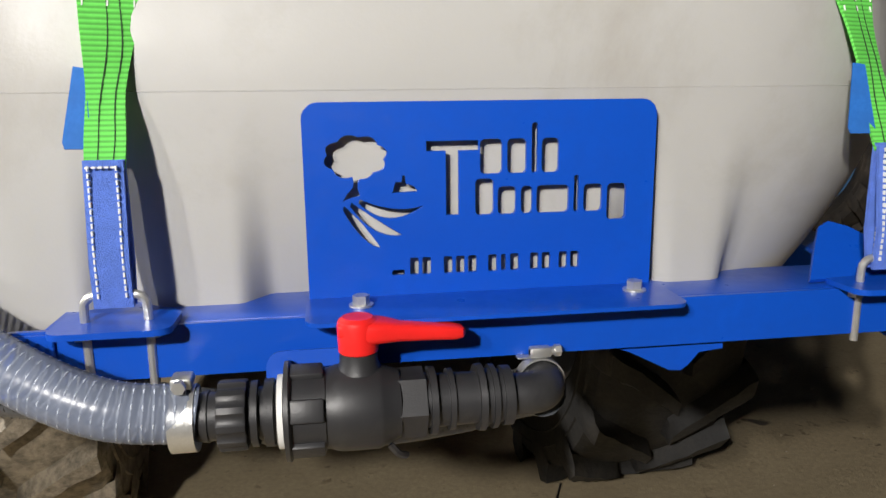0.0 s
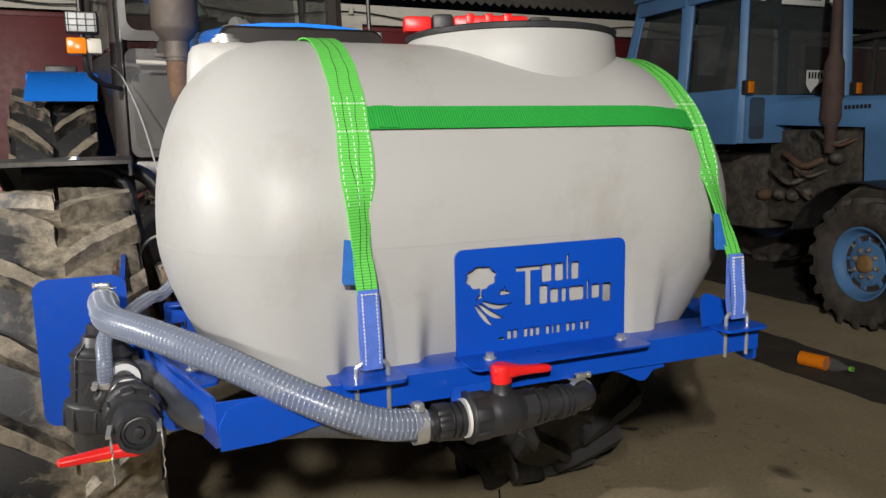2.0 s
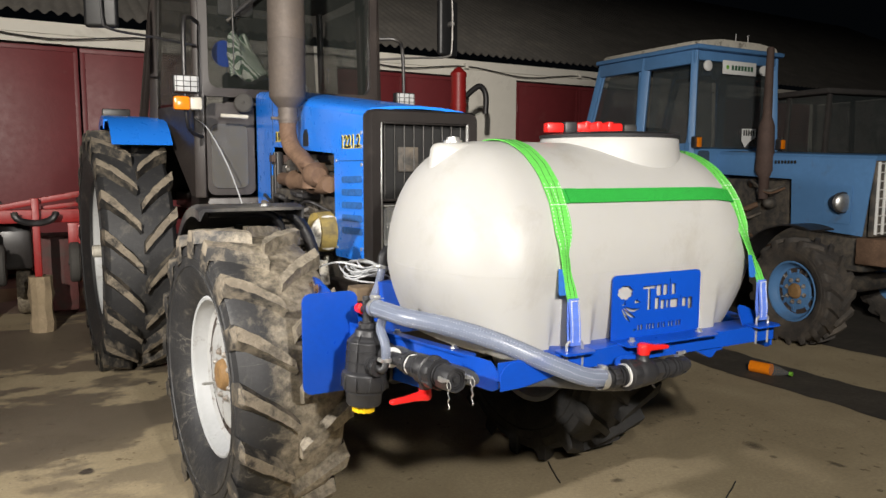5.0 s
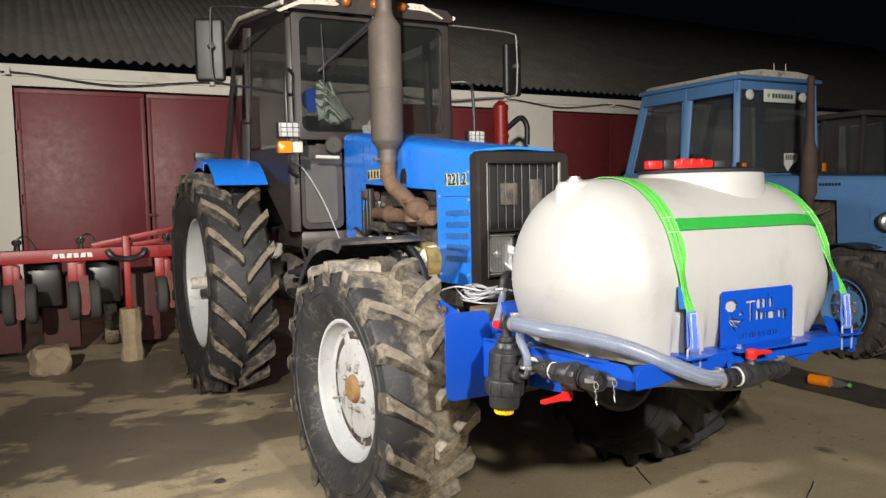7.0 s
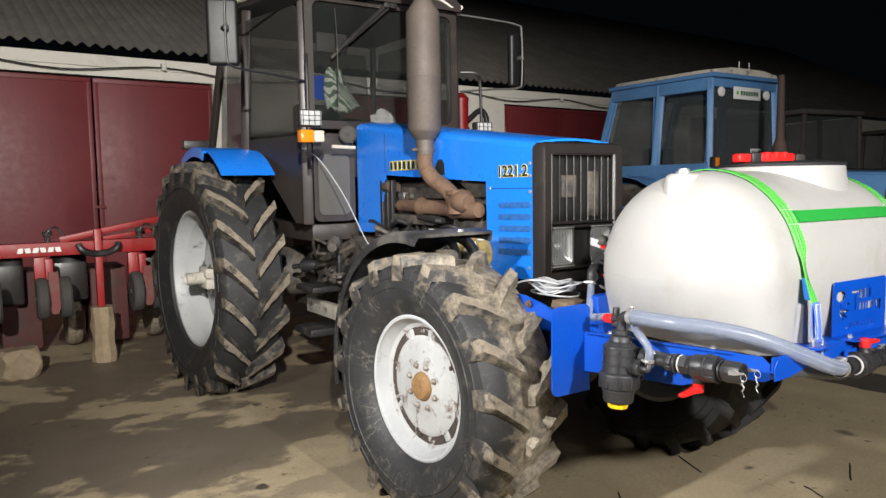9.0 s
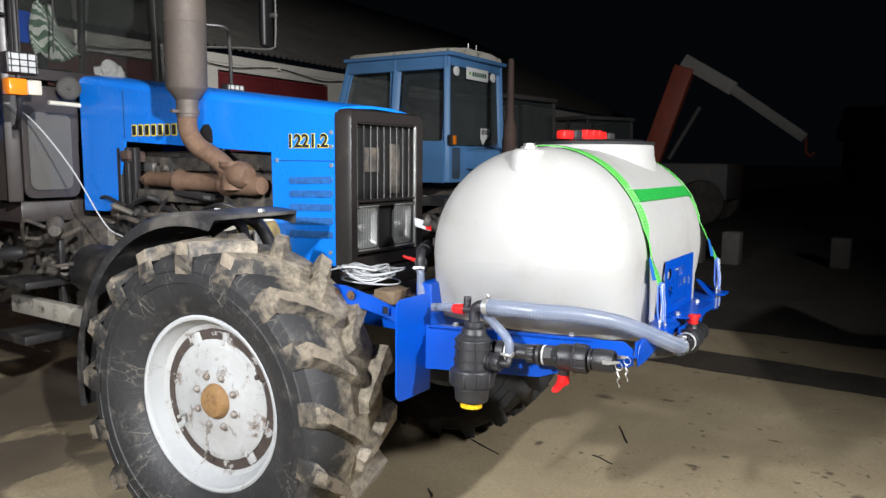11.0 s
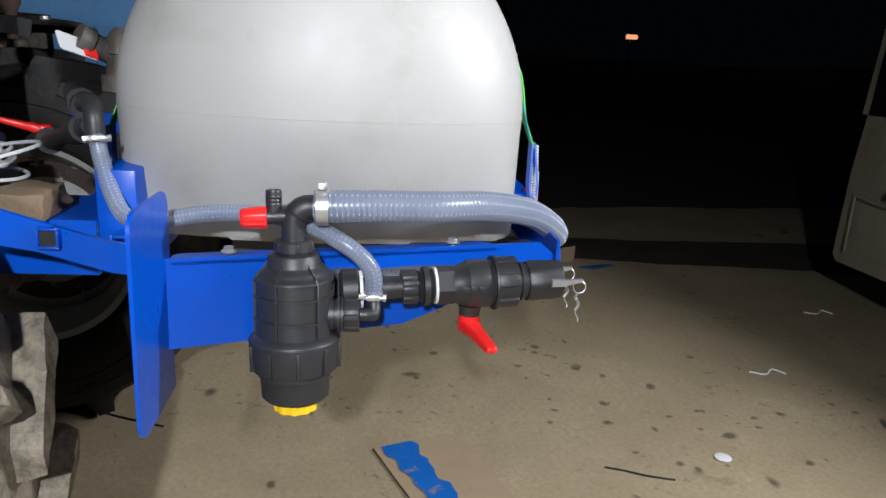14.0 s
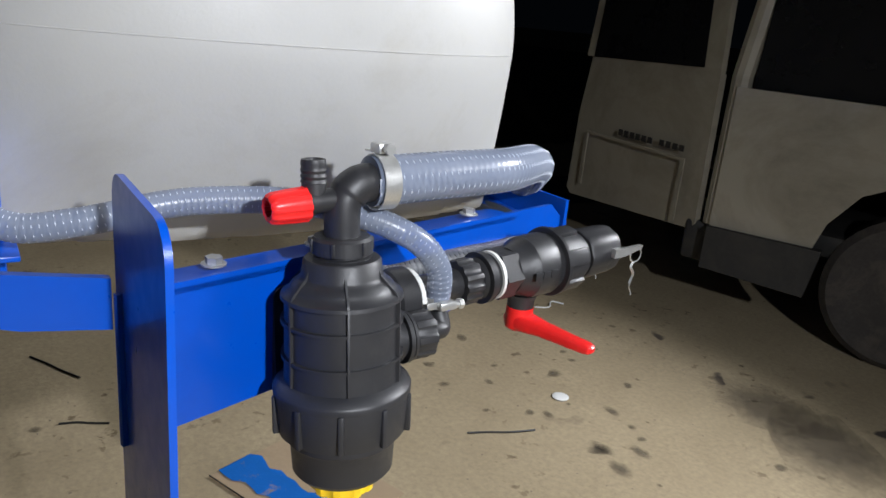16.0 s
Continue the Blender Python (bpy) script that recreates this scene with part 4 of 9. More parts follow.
# guard plate beside the filter
bm = bm_new()
slab(bm, rounded(0.195, 0.345, (0.03, 0.004, 0.03, 0.03)), (-0.775, 2.02, 0.742), (1, 0, 0), (0, 0, 1), 0.006)
bmesh.ops.bevel(bm, geom=[e for e in bm.edges if abs(e.calc_face_angle(0) - math.pi / 2) < 0.02], offset=0.0012, segments=1, affect="EDGES")
part("guard_plate", bm, M["blue"], fr)
# arms to the tractor
for sx in (-1, 1):
    bm = bm_new()
    out = [(-0.023, 0.940), (0.05, 0.950), (0.16, 0.982), (0.30, 1.004), (0.50, 1.026), (0.545, 1.045), (0.548, 1.068), (0.53, 1.078), (0.34, 1.074), (0.22, 1.050), (0.06, 1.003), (-0.023, 0.990)]
    slab(bm, out, (sx * 0.60, 2.05, 0), (0, 1, 0), (0, 0, 1), 0.010)
    arm = part("arm", bm, M["blue"], fr)
    bm = bm_new()
    xo = sx * 0.60 + (-0.014 if sx < 0 else 0.004)
    for y0, y1, z0, z1 in ((2.172, 2.206, 0.990, 0.994), (2.172, 2.206, 1.020, 1.024), (2.172, 2.176, 0.994, 1.020), (2.202, 2.206, 0.994, 1.020)):
        box(bm, (xo, y0, z0), (xo + 0.02, y1, z1), 0.0012)
    part("square_socket", bm, M["blue"], arm)
    bm = bm_new()
    box(bm, (xo + 0.006, 2.176, 0.994), (xo + 0.008, 2.202, 1.020))
    part("socket_hole", bm, M["ink"], arm)
    for y in (2.42, 2.49, 2.35):
        bm = bm_new()
        hexbolt(bm, (sx * 0.612, y, 1.045), (sx, 0, 0), 0.012, 0.01)
        part("bolt", bm, M["rust"] if y < 2.45 else M["steel"], arm)
bm = bm_new()
box(bm, (-0.45, 2.10, 0.90), (0.45, 2.17, 1.09), 0.004)
part("cross_member", bm, M["blue"], fr)
bm = bm_new()
slab(bm, [(0, 0), (0.05, 0), (0.05, 0.006), (0.006, 0.006), (0.006, 0.094), (0.21, 0.094), (0.21, 0.10), (0, 0.10)], (-0.46, 2.4501, 0.90), (1, 0, 0), (0, 0, 1), 0.28)
part("inner_bracket", bm, M["blue"], fr)
# bolts on the side plate's flange, plates under the U-bolts
for d in (0.20, 0.47, 0.60):
    bm = bm_new()
    hexbolt(bm, S0 + SD * d + Vector((0.025, 0.006, 0.9785)), (0, 0, 1), 0.009, 0.007)
    part("bolt", bm, M["steel"], fr)
for ux in (-0.184, 0.605):
    for fy in (1, -1):
        yb = TY - fy * (TY - 1.325)
        bm = bm_new()
        slab(bm, rounded(0.108, 0.066, 0.014), (ux - 0.054, yb - 0.036, 0.9825 if fy > 0 else 0.986), (1, 0, 0), (0, 1, 0), 0.006)
        pl = part("strap_plate", bm, M["blue"], fr)
        bm = bm_new()
        pts = [(ux - 0.028, yb, 0.922), (ux - 0.028, yb, 0.995), (ux - 0.025, yb, 1.009), (ux - 0.016, yb, 1.014), (ux, yb, 1.015), (ux + 0.016, yb, 1.014), (ux + 0.025, yb, 1.009), (ux + 0.028, yb, 0.995), (ux + 0.028, yb, 0.922)]
        sweep(bm, spline(pts, 4), 0.0042, 10)
        part("u_bolt", bm, M["steel"], pl, "zinc plated U-bolt")
        for s in (-0.032, 0.032):
            bm = bm_new()
            hexbolt(bm, (ux + s, yb, 0.982), (0, 0, -1), 0.0085, 0.008)
            part("nut", bm, M["steel"], pl)

fr.location.z -= DROP

# ---- name plate with cut-outs ----
sign = thing("sign_plate", (0.18, 1.37, 0.985), "blue steel sign plate with cut-out tree shape, bolted on", "sign")


def disc(cx, cy, r, n=14, ph=0.0):
    return [(cx + r * math.cos(ph + 2 * math.pi * k / n), cy + r * math.sin(ph + 2 * math.pi * k / n)) for k in range(n)]


def bar(x0, y0, x1, y1):
    return [(x0, y0), (x1, y0), (x1, y1), (x0, y1)]


PW, PH = 0.366, 0.206
loops = [rounded(PW, PH, (0.002, 0.002, 0.016, 0.016), 6)]
crown = []
for k in range(48):
    a = 2 * math.pi * k / 48
    r = 0.0235 + 0.0035 * abs(math.sin(4 * a + 0.5))
    if k == 36:
        crown += [(0.0530, 0.1150), (0.0525, 0.1100), (0.0465, 0.1040), (0.0410, 0.0960), (0.0510, 0.0995), (0.0600, 0.1015), (0.0575, 0.1080), (0.0580, 0.1150)]
        continue
    crown.append((0.056 + 1.22 * r * math.cos(a), 0.138 + 0.8 * r * math.sin(a)))
loops.append(crown)
for (ax, ay), (ex, ey), sag in (((0.042, 0.0905), (0.079, 0.050), 0.004), ((0.0495, 0.0935), (0.102, 0.062), 0.009), ((0.058, 0.0965), (0.124, 0.090), 0.016)):
    lo, hi = [], []
    for j in range(11):
        t = j / 10
        x, y = ax + (ex - ax) * t, ay + (ey - ay) * t - sag * 4 * t * (1 - t) * 0.6
        w = 0.0047 * math.sin(math.pi * min(1, 0.10 + 0.90 * t)) ** 0.8 + 0.0003
        lo.append((x - w * 0.4, y - w))
        hi.append((x + w * 0.4, y + w))
    loops.append(lo + hi[::-1])
loops.append([(0.092, 0.103), (0.096, 0.114), (0.102, 0.114), (0.103, 0.120), (0.106, 0.120), (0.107, 0.112), (0.115, 0.110), (0.119, 0.104)])
# large word: a T shape and plain bars for the rest of the name
loops.append([(0.128, 0.152), (0.183, 0.152), (0.183, 0.142), (0.162, 0.142), (0.162, 0.080), (0.148, 0.080), (0.148, 0.142), (0.128, 0.142)])
for x0, w, y0, h in ((0.184, 0.024, 0.119, 0.034), (0.213, 0.021, 0.119, 0.034), (0.239, 0.007, 0.119, 0.049), (0.250, 0.019, 0.119, 0.034)):
    loops.append(rounded(w, h, min(0.005, w * 0.4), 3))
    loops[-1] = [(x + x0, y + y0) for x, y in loops[-1]]
for x0, w, y0, h in ((0.179, 0.020, 0.079, 0.036), (0.203, 0.020, 0.079, 0.028), (0.228, 0.013, 0.079, 0.028), (0.245, 0.036, 0.079, 0.028), (0.286, 0.006, 0.079, 0.037), (0.297, 0.021, 0.079, 0.028), (0.323, 0.022, 0.070, 0.037)):
    loops.append([(x + x0, y + y0) for x, y in rounded(w, h, min(0.005, w * 0.4), 3)])
# small row of plain bars below
for x0, w in ((0.090, 0.014), (0.109, 0.010), (0.122, 0.010), (0.145, 0.010), (0.158, 0.010), (0.171, 0.010), (0.193, 0.010), (0.207, 0.006), (0.217, 0.010), (0.239, 0.010), (0.252, 0.010), (0.271, 0.010), (0.284, 0.010)):
    loops.append([(x + x0, y + 0.022) for x, y in rounded(w, 0.0175 if x0 > 0.1 else 0.006, 0.002, 2)])
loops[1:] = [[(x * 0.985 - 0.004, y * 1.06 + 0.006) for x, y in lp] for lp in loops[1:]]
MP = Matrix.Translation((-0.009, 1.3735, 0.962)) @ Matrix.Rotation(radians(90), 4, "X")
cut_plate("panel", loops, 0.004, M["blue"], MP, sign)
bm = bm_new()
slab(bm, rounded(0.376, 0.095, (0.016, 0.016, 0.002, 0.002)), (-0.012, 1.285, 0.9668), (1, 0, 0), (0, 1, 0), 0.004)
part("foot_flange", bm, M["blue"], sign)
for bx, by in ((0.042, 1.338), (0.328, 1.342)):
    bm = bm_new()
    hexbolt(bm, (bx, by, 0.971), (0, 0, 1), 0.0085, 0.009)
    bt = part("bolt", bm, M["steel"], sign)
    bm = bm_new()
    cyl(bm, (bx, by, 0.966), (bx, by, 0.95), 0.005, seg=10)
    part("bolt_end", bm, M["steel"], bt)


# ---- plumbing on the frame ----
def hose(bm_wall, bm_coil, pts, r, turn):
    """Hose wall, and the spiral wire that shows through it."""
    path = even(spline(pts, 10), turn / 4)
    n = len(path)
    sweep(bm_wall, path, [r * (1 + 0.006 * math.cos(math.pi * i / 2)) for i in range(n)], 20)
    t0 = (path[1] - path[0]).normalized()
    a = t0.cross(Vector((0.31, 0.2, 0.93))).normalized()
    fine, coil = even(path, turn / 10), []
    for i in range(len(fine)):
        t = (fine[min(i + 1, len(fine) - 1)] - fine[max(i - 1, 0)]).normalized()
        a = (a - t * a.dot(t)).normalized()
        b = t.cross(a)
        w = 2 * math.pi * i / 10
        coil.append(fine[i] + (a * math.cos(w) + b * math.sin(w)) * r * 0.976)
    sweep(bm_coil, coil, r * 0.05, 4)


def hose_thing(label, pts, r, turn, wall="hose"):
    th = thing("hose", pts[0], label, "hose", "hoses")
    w, c = bm_new(), bm_new()
    hose(w, c, pts, r, turn)
    part("hose_wall", w, M[wall], th)
    if wall == "hose":
        part("spiral", c, M["spiral"], th, "pale spiral reinforcement")
    else:
        part("spiral", c, M["black"], th)
    return th


def clamp(parent, at, axis, r, w=0.02):
    a, b, d = frame_of(axis)
    at = Vector(at)
    bm = bm_new()
    lathe(bm, at - d * w / 2, d, [(0, r + 0.0005), (0, r + 0.002), (w, r + 0.002), (w, r + 0.0005)], 28, caps=False)
    c = part("hose_clamp", bm, M["steel"], parent, "shiny steel hose clamp")
    up = Vector((0, 0, 1)) - d * d.z
    up = up.normalized() if up.length > 0.2 else a
    side = d.cross(up)
    m = Matrix((side, d, up)).transposed().to_4x4()
    m.translation = at + up * (r + 0.007)
    bm = bm_new()
    box(bm, (-0.011, -w * 0.42, -0.005), (0.011, w * 0.42, 0.006), 0.0025, m)
    cyl(bm, m @ Vector((-0.011, 0, 0.001)), m @ Vector((0.016, 0, 0.001)), 0.0045, seg=10)
    cyl(bm, m @ Vector((0.015, 0, 0.001)), m @ Vector((0.021, 0, 0.001)), 0.0062, seg=6)
    part("clamp_screw", bm, M["steel"], c)
    bm = bm_new()
    box(bm, (-0.024, -w * 0.34, -0.0048), (-0.009, w * 0.34, -0.0032), 0.0004, m)
    part("band_tail", bm, M["steel"], c)
    return c


def along(a, b):
    a, b = Vector(a), Vector(b)
    d = (b - a).normalized()
    return lambda s: a + d * s, d


def nut(parent, name, at, d, s0, s1, r, ribs=8, mt="black", label=""):
    bm = bm_new()
    lathe(bm, at(s0), d, [(0, r * 0.86), (0, r * 0.97), (0.002, r), (s1 - s0 - 0.002, r), (s1 - s0, r * 0.97), (s1 - s0, r * 0.85)], 72, ribs=ribs, rib_depth=r * 0.075)
    return part(name, bm, M[mt], parent, label)


def union_nut(parent, at, d, s0, s1, r, lobes=6):
    """A flange, then a drum with broad chunky grips."""
    bm = bm_new()
    lathe(bm, at(s0), d, [(0, r * 0.8), (0, r * 1.04), (0.004, r * 1.06), (0.006, r * 1.0), (0.007, r * 0.92), (s1 - s0, r * 0.90), (s1 - s0, r * 0.7)], 48)
    u = part("union_nut", bm, M["black"], parent)
    a, b, d = frame_of(d)
    for k in range(lobes):
        w = 2 * math.pi * (k + 0.35) / lobes
        o = a * math.cos(w) + b * math.sin(w)
        m = Matrix((o, d.cross(o), d)).transposed().to_4x4()
        m.translation = at(s0)
        bm = bm_new()
        box(bm, (r * 0.80, -r * 0.24, 0.005), (r * 1.0, r * 0.24, s1 - s0 - 0.001), 0.0022, m)
        part("grip", bm, M["black"], u)
    return u


# filter
FX, FY = -0.645, 1.805
fil = thing("suction_filter", (FX, FY, 0.70), "black plastic suction filter with yellow drain cap on the frame", "filter")
bm = bm_new()
lathe(bm, (FX, FY, 0), (0, 0, 1), [(0.836, 0.0735), (0.8425, 0.0740), (0.8450, 0.0728), (0.8505, 0.0660), (0.8525, 0.0622), (0.8765, 0.0612), (0.8770, 0.0644), (0.8805, 0.0644), (0.8810, 0.0610), (0.9140, 0.0606), (0.9145, 0.0640), (0.9180, 0.0640), (0.9185, 0.0604), (0.9400, 0.0600), (0.9405, 0.0640), (0.9445, 0.0634), (0.9475, 0.0580), (0.9510, 0.0552), (0.9525, 0.0540), (0.9545, 0.0530), (0.9590, 0.0470), (0.9620, 0.0435), (0.9640, 0.0425), (0.9790, 0.0405), (0.9815, 0.0385), (0.9825, 0.0300), (0.9830, 0.02)], 56)
body = part("housing", bm, M["black"], fil)
for k in range(6):
    a = radians(60 * k + 222)
    bm = bm_new()
    pts = [(0.0600, 0.852), (0.0650, 0.853), (0.0642, 0.942), (0.0600, 0.950), (0.0440, 0.9660), (0.0415, 0.972), (0.0395, 0.972), (0.0420, 0.960), (0.0540, 0.946)]
    u = Vector((math.cos(a), math.sin(a), 0))
    slab(bm, pts, Vector((FX, FY, 0)) - Vector((0, 0, 1)).cross(u) * 0.0012, u, (0, 0, 1), 0.0024)
    part("rib", bm, M["black"], body)
bm = bm_new()
lathe(bm, (FX, FY, 0.804), (0, 0, 1), [(-0.012, 0.066), (-0.011, 0.0690), (-0.007, 0.0702), (0.030, 0.0735), (0.034, 0.0728), (0.035, 0.0700), (0.035, 0.06)], 72)
ring_nut = part("ring_nut", bm, M["black"], fil)
for k in range(10):
    a = 2 * math.pi * k / 10 + 0.16
    bm = bm_new()
    m = Matrix.Translation((FX, FY, 0.803)) @ Matrix.Rotation(a, 4, "Z")
    box(bm, (0.068, -0.0032, -0.008), (0.0760, 0.0032, 0.0345), 0.0016, m)
    part("grip_rib", bm, M["black"], ring_nut)
bm = bm_new()
lathe(bm, (FX, FY, 0.738), (0, 0, 1), [(0, 0.030), (0.002, 0.050), (0.008, 0.055), (0.040, 0.057), (0.044, 0.060), (0.067, 0.060), (0.067, 0.04)], 48)
part("bowl", bm, M["black"], fil)
bm = bm_new()
lathe(bm, (FX, FY, 0.7165), (0, 0, 1), [(0, 0.028), (0.003, 0.033), (0.022, 0.035), (0.0225, 0.02)], 60, ribs=10, rib_depth=0.0025)
part("drain_cap", bm, M["yellow"], fil, "yellow drain cap")
bm = bm_new()
lathe(bm, (FX, FY, 0.980), (0, 0, 1), [(0, 0.0300), (0.003, 0.0300), (0.004, 0.0262), (0.006, 0.0262), (0.007, 0.0315), (0.021, 0.0310), (0.024, 0.0285), (0.024, 0.018)], 48)
neck = part("top_nut", bm, M["black"], fil)
for k in range(6):
    a = 2 * math.pi * k / 6 + 0.3
    bm = bm_new()
    box(bm, (0.029, -0.0022, 0.0075), (0.0330, 0.0022, 0.0215), 0.001, Matrix.Translation((FX, FY, 0.980)) @ Matrix.Rotation(a, 4, "Z"))
    part("grip_rib", bm, M["black"], neck)
bm = bm_new()
sweep(bm, spline([(FX, FY, 0.995), (FX, FY, 1.032), (FX, FY - 0.006, 1.046), (FX, FY - 0.018, 1.055), (FX + 0.002, FY - 0.034, 1.056), (FX + 0.004, FY - 0.062, 1.056)], 6), [0.0185] * 12 + [0.0200] * 20, 24)
elbow = part("elbow", bm, M["black"], fil)
bm = bm_new()
sweep(bm, [(FX, FY + 0.006, 1.042), (FX - 0.003, FY + 0.05, 1.040)], 0.0118, 16)
part("side_pipe", bm, M["black"], elbow)
bm = bm_new()
lathe(bm, (FX + 0.002, FY + 0.030, 1.038), (0, 0, 1), [(0, 0.0125), (0.022, 0.0122), (0.0225, 0.0132), (0.0255, 0.0122), (0.0285, 0.0132), (0.0315, 0.0122), (0.0345, 0.0132), (0.0375, 0.0122), (0.0405, 0.0130), (0.045, 0.0120), (0.0455, 0.0095), (0.040, 0.0090), (0.039, 0.002)], 24)
part("barb", bm, M["black"], elbow)
bm = bm_new()
lathe(bm, (FX - 0.003, FY + 0.040, 1.040), (-0.06, 1, -0.04), [(0, 0.0145), (0.001, 0.0165), (0.012, 0.0162), (0.034, 0.0148), (0.039, 0.0134), (0.041, 0.0110), (0.040, 0.0072), (0.034, 0.0065), (0.034, 0.001)], 60, ribs=10, rib_depth=0.0011)
part("red_cap", bm, M["red"], elbow, "red ribbed plastic screw cap")
at, d = along((FX, FY - 0.058, 0.880), (FX - 0.002, FY - 0.2, 0.880))
bm = bm_new()
lathe(bm, at(0), d, [(-0.004, 0.027), (0.006, 0.027), (0.006, 0.0235), (0.011, 0.0235), (0.011, 0.0300), (0.016, 0.0300), (0.016, 0.0235), (0.018, 0.0235), (0.018, 0.0285), (0.0215, 0.0285), (0.0215, 0.022), (0.03, 0.022)], 36)
part("side_port", bm, M["black"], fil)
nut(fil, "port_nut", at, d, 0.0225, 0.047, 0.0265, 9)
bm = bm_new()
sweep(bm, spline([at(0.045), at(0.06), (FX + 0.004, FY - 0.128, 0.880), (FX + 0.012, FY - 0.128, 0.90), (FX + 0.014, FY - 0.127, 0.925)], 5), 0.011, 14)
part("port_elbow", bm, M["black"], fil)
clamp(fil, (FX + 0.014, FY - 0.127, 0.910), (0, 0, 1), 0.014, 0.012)
clamp(fil, (FX + 0.004, FY - 0.046, 1.056), (0, -1, 0), 0.0275, 0.019)
bm = bm_new()
slab(bm, rounded(0.11, 0.12, 0.012), (FX + 0.066, FY + 0.055, 0.82), (0.05, -1, 0), (0, 0, 1), 0.012)
part("mounting_bracket", bm, M["black_paint"], fil)
fil.rotation_euler = (-0.02, 0.075, 0)

hose_thing("clear ribbed suction hose from the filter to the front valve", [(FX + 0.031, FY - 0.026, 1.056), (FX + 0.031, FY - 0.060, 1.057), (-0.608, 1.675, 1.058), (-0.590, 1.585, 1.056), (-0.522, 1.488, 1.046), (-0.42, 1.386, 1.014), (-0.30, 1.306, 0.957), (-0.195, 1.270, 0.912), (-0.112, 1.278, 0.894)], 0.0265, 0.0085)
hose_thing("narrow clear ribbed hose from the filter to the rear valve", [(FX + 0.028, FY - 0.123, 0.905), (FX + 0.028, FY - 0.118, 0.955), (-0.612, 1.735, 0.998), (-0.565, 1.82, 1.022), (-0.53, 1.94, 1.022), (-0.52, 2.04, 1.005), (-0.50, 2.10, 1.0), (-0.465, 2.135, 1.03), (-0.43, 2.163, 1.09), (-0.42, 2.173, 1.137)], 0.0145, 0.0065)
# this hose is clear; its dark wall and spiral carry the shade
hose_thing("clear ribbed hose looped under the blue beam, darkened for shade", [(0.218, 1.300, 0.884), (0.208, 1.340, 0.866), (0.13, 1.352, 0.846), (0.03, 1.350, 0.842), (-0.11, 1.348, 0.863), (-0.27, 1.352, 0.896), (-0.40, 1.390, 0.900), (-0.475, 1.480, 0.900), (-0.500, 1.600, 0.904), (-0.515, 1.700, 0.906), (-0.555, 1.752, 0.908)], 0.0255, 0.0085, "hose_shaded")


# front ball valve
v1 = thing("ball_valve", (0.035, 1.28, 0.891), "black plastic ball valve with red lever before the tank", "valve", "ball valves")
at, d = along((0, 1.28, 0.891), (1, 1.288, 0.889))
clamp(v1, at(-0.121), d, 0.0285, 0.022)
bm = bm_new()
lathe(bm, at(-0.12), d, [(0, 0.020), (0.02, 0.0235), (0.021, 0.022), (0.03, 0.022)], 28)
part("hose_tail", bm, M["black"], v1)
nut(v1, "tail_nut", at, d, -0.091, -0.066, 0.030, 12)
bm = bm_new()
lathe(bm, at(-0.066), d, [(0, 0.022), (0.004, 0.024), (0.004, 0.030), (0.010, 0.030), (0.010, 0.024), (0.016, 0.024), (0.016, 0.031), (0.024, 0.031), (0.024, 0.025), (0.029, 0.025)], 28)
part("threaded_adapter", bm, M["black"], v1)
bm = bm_new()
lathe(bm, at(-0.0385), d, [(0, 0.034), (0.005, 0.034)], 28)
part("seal", bm, M["white"], v1, "white seal ring")
union_nut(v1, at, d, -0.032, 0.004, 0.0435)
bm = bm_new()
lathe(bm, at(0.002), d, [(0, 0.037), (0.006, 0.0375), (0.012, 0.0395), (0.018, 0.0405), (0.050, 0.0405), (0.054, 0.0385), (0.062, 0.0345), (0.070, 0.032), (0.072, 0.027)], 40)
part("valve_body", bm, M["black"], v1)
bm = bm_new()
lathe(bm, at(0.070), d, [(0, 0.033), (0.026, 0.033)], 6)
part("hex_end", bm, M["black"], v1)
bm = bm_new()
lathe(bm, at(0.096), d, [(0, 0.026), (0.004, 0.026), (0.004, 0.032), (0.010, 0.032), (0.011, 0.0255), (0.022, 0.025), (0.022, 0.029), (0.027, 0.029), (0.028, 0.025), (0.050, 0.0245), (0.050, 0.0315), (0.056, 0.0320), (0.057, 0.0265), (0.063, 0.0265), (0.063, 0.0305), (0.068, 0.0305), (0.070, 0.0255), (0.074, 0.0255), (0.074, 0.0285), (0.083, 0.0285), (0.083, 0.024)], 36)
part("pipe_nipple", bm, M["black"], v1)
bm = bm_new()
sweep(bm, spline([at(0.178), at(0.198), at(0.213) + Vector((0, 0.006, 0)), at(0.220) + Vector((0, 0.022, 0)), at(0.217) + Vector((0, 0.04, 0))], 5), 0.0205, 24)
part("outlet_elbow", bm, M["black"], v1)
clamp(v1, at(0.2185) + Vector((0, 0.032, -0.001)), (0, 1, 0), 0.0230, 0.014)
bm = bm_new()
lathe(bm, at(0.036) + Vector((0, 0, 0.036)), (0, 0, 1), [(0, 0.021), (0.008, 0.018), (0.018, 0.0175)], 20)
part("stem", bm, M["black"], v1)


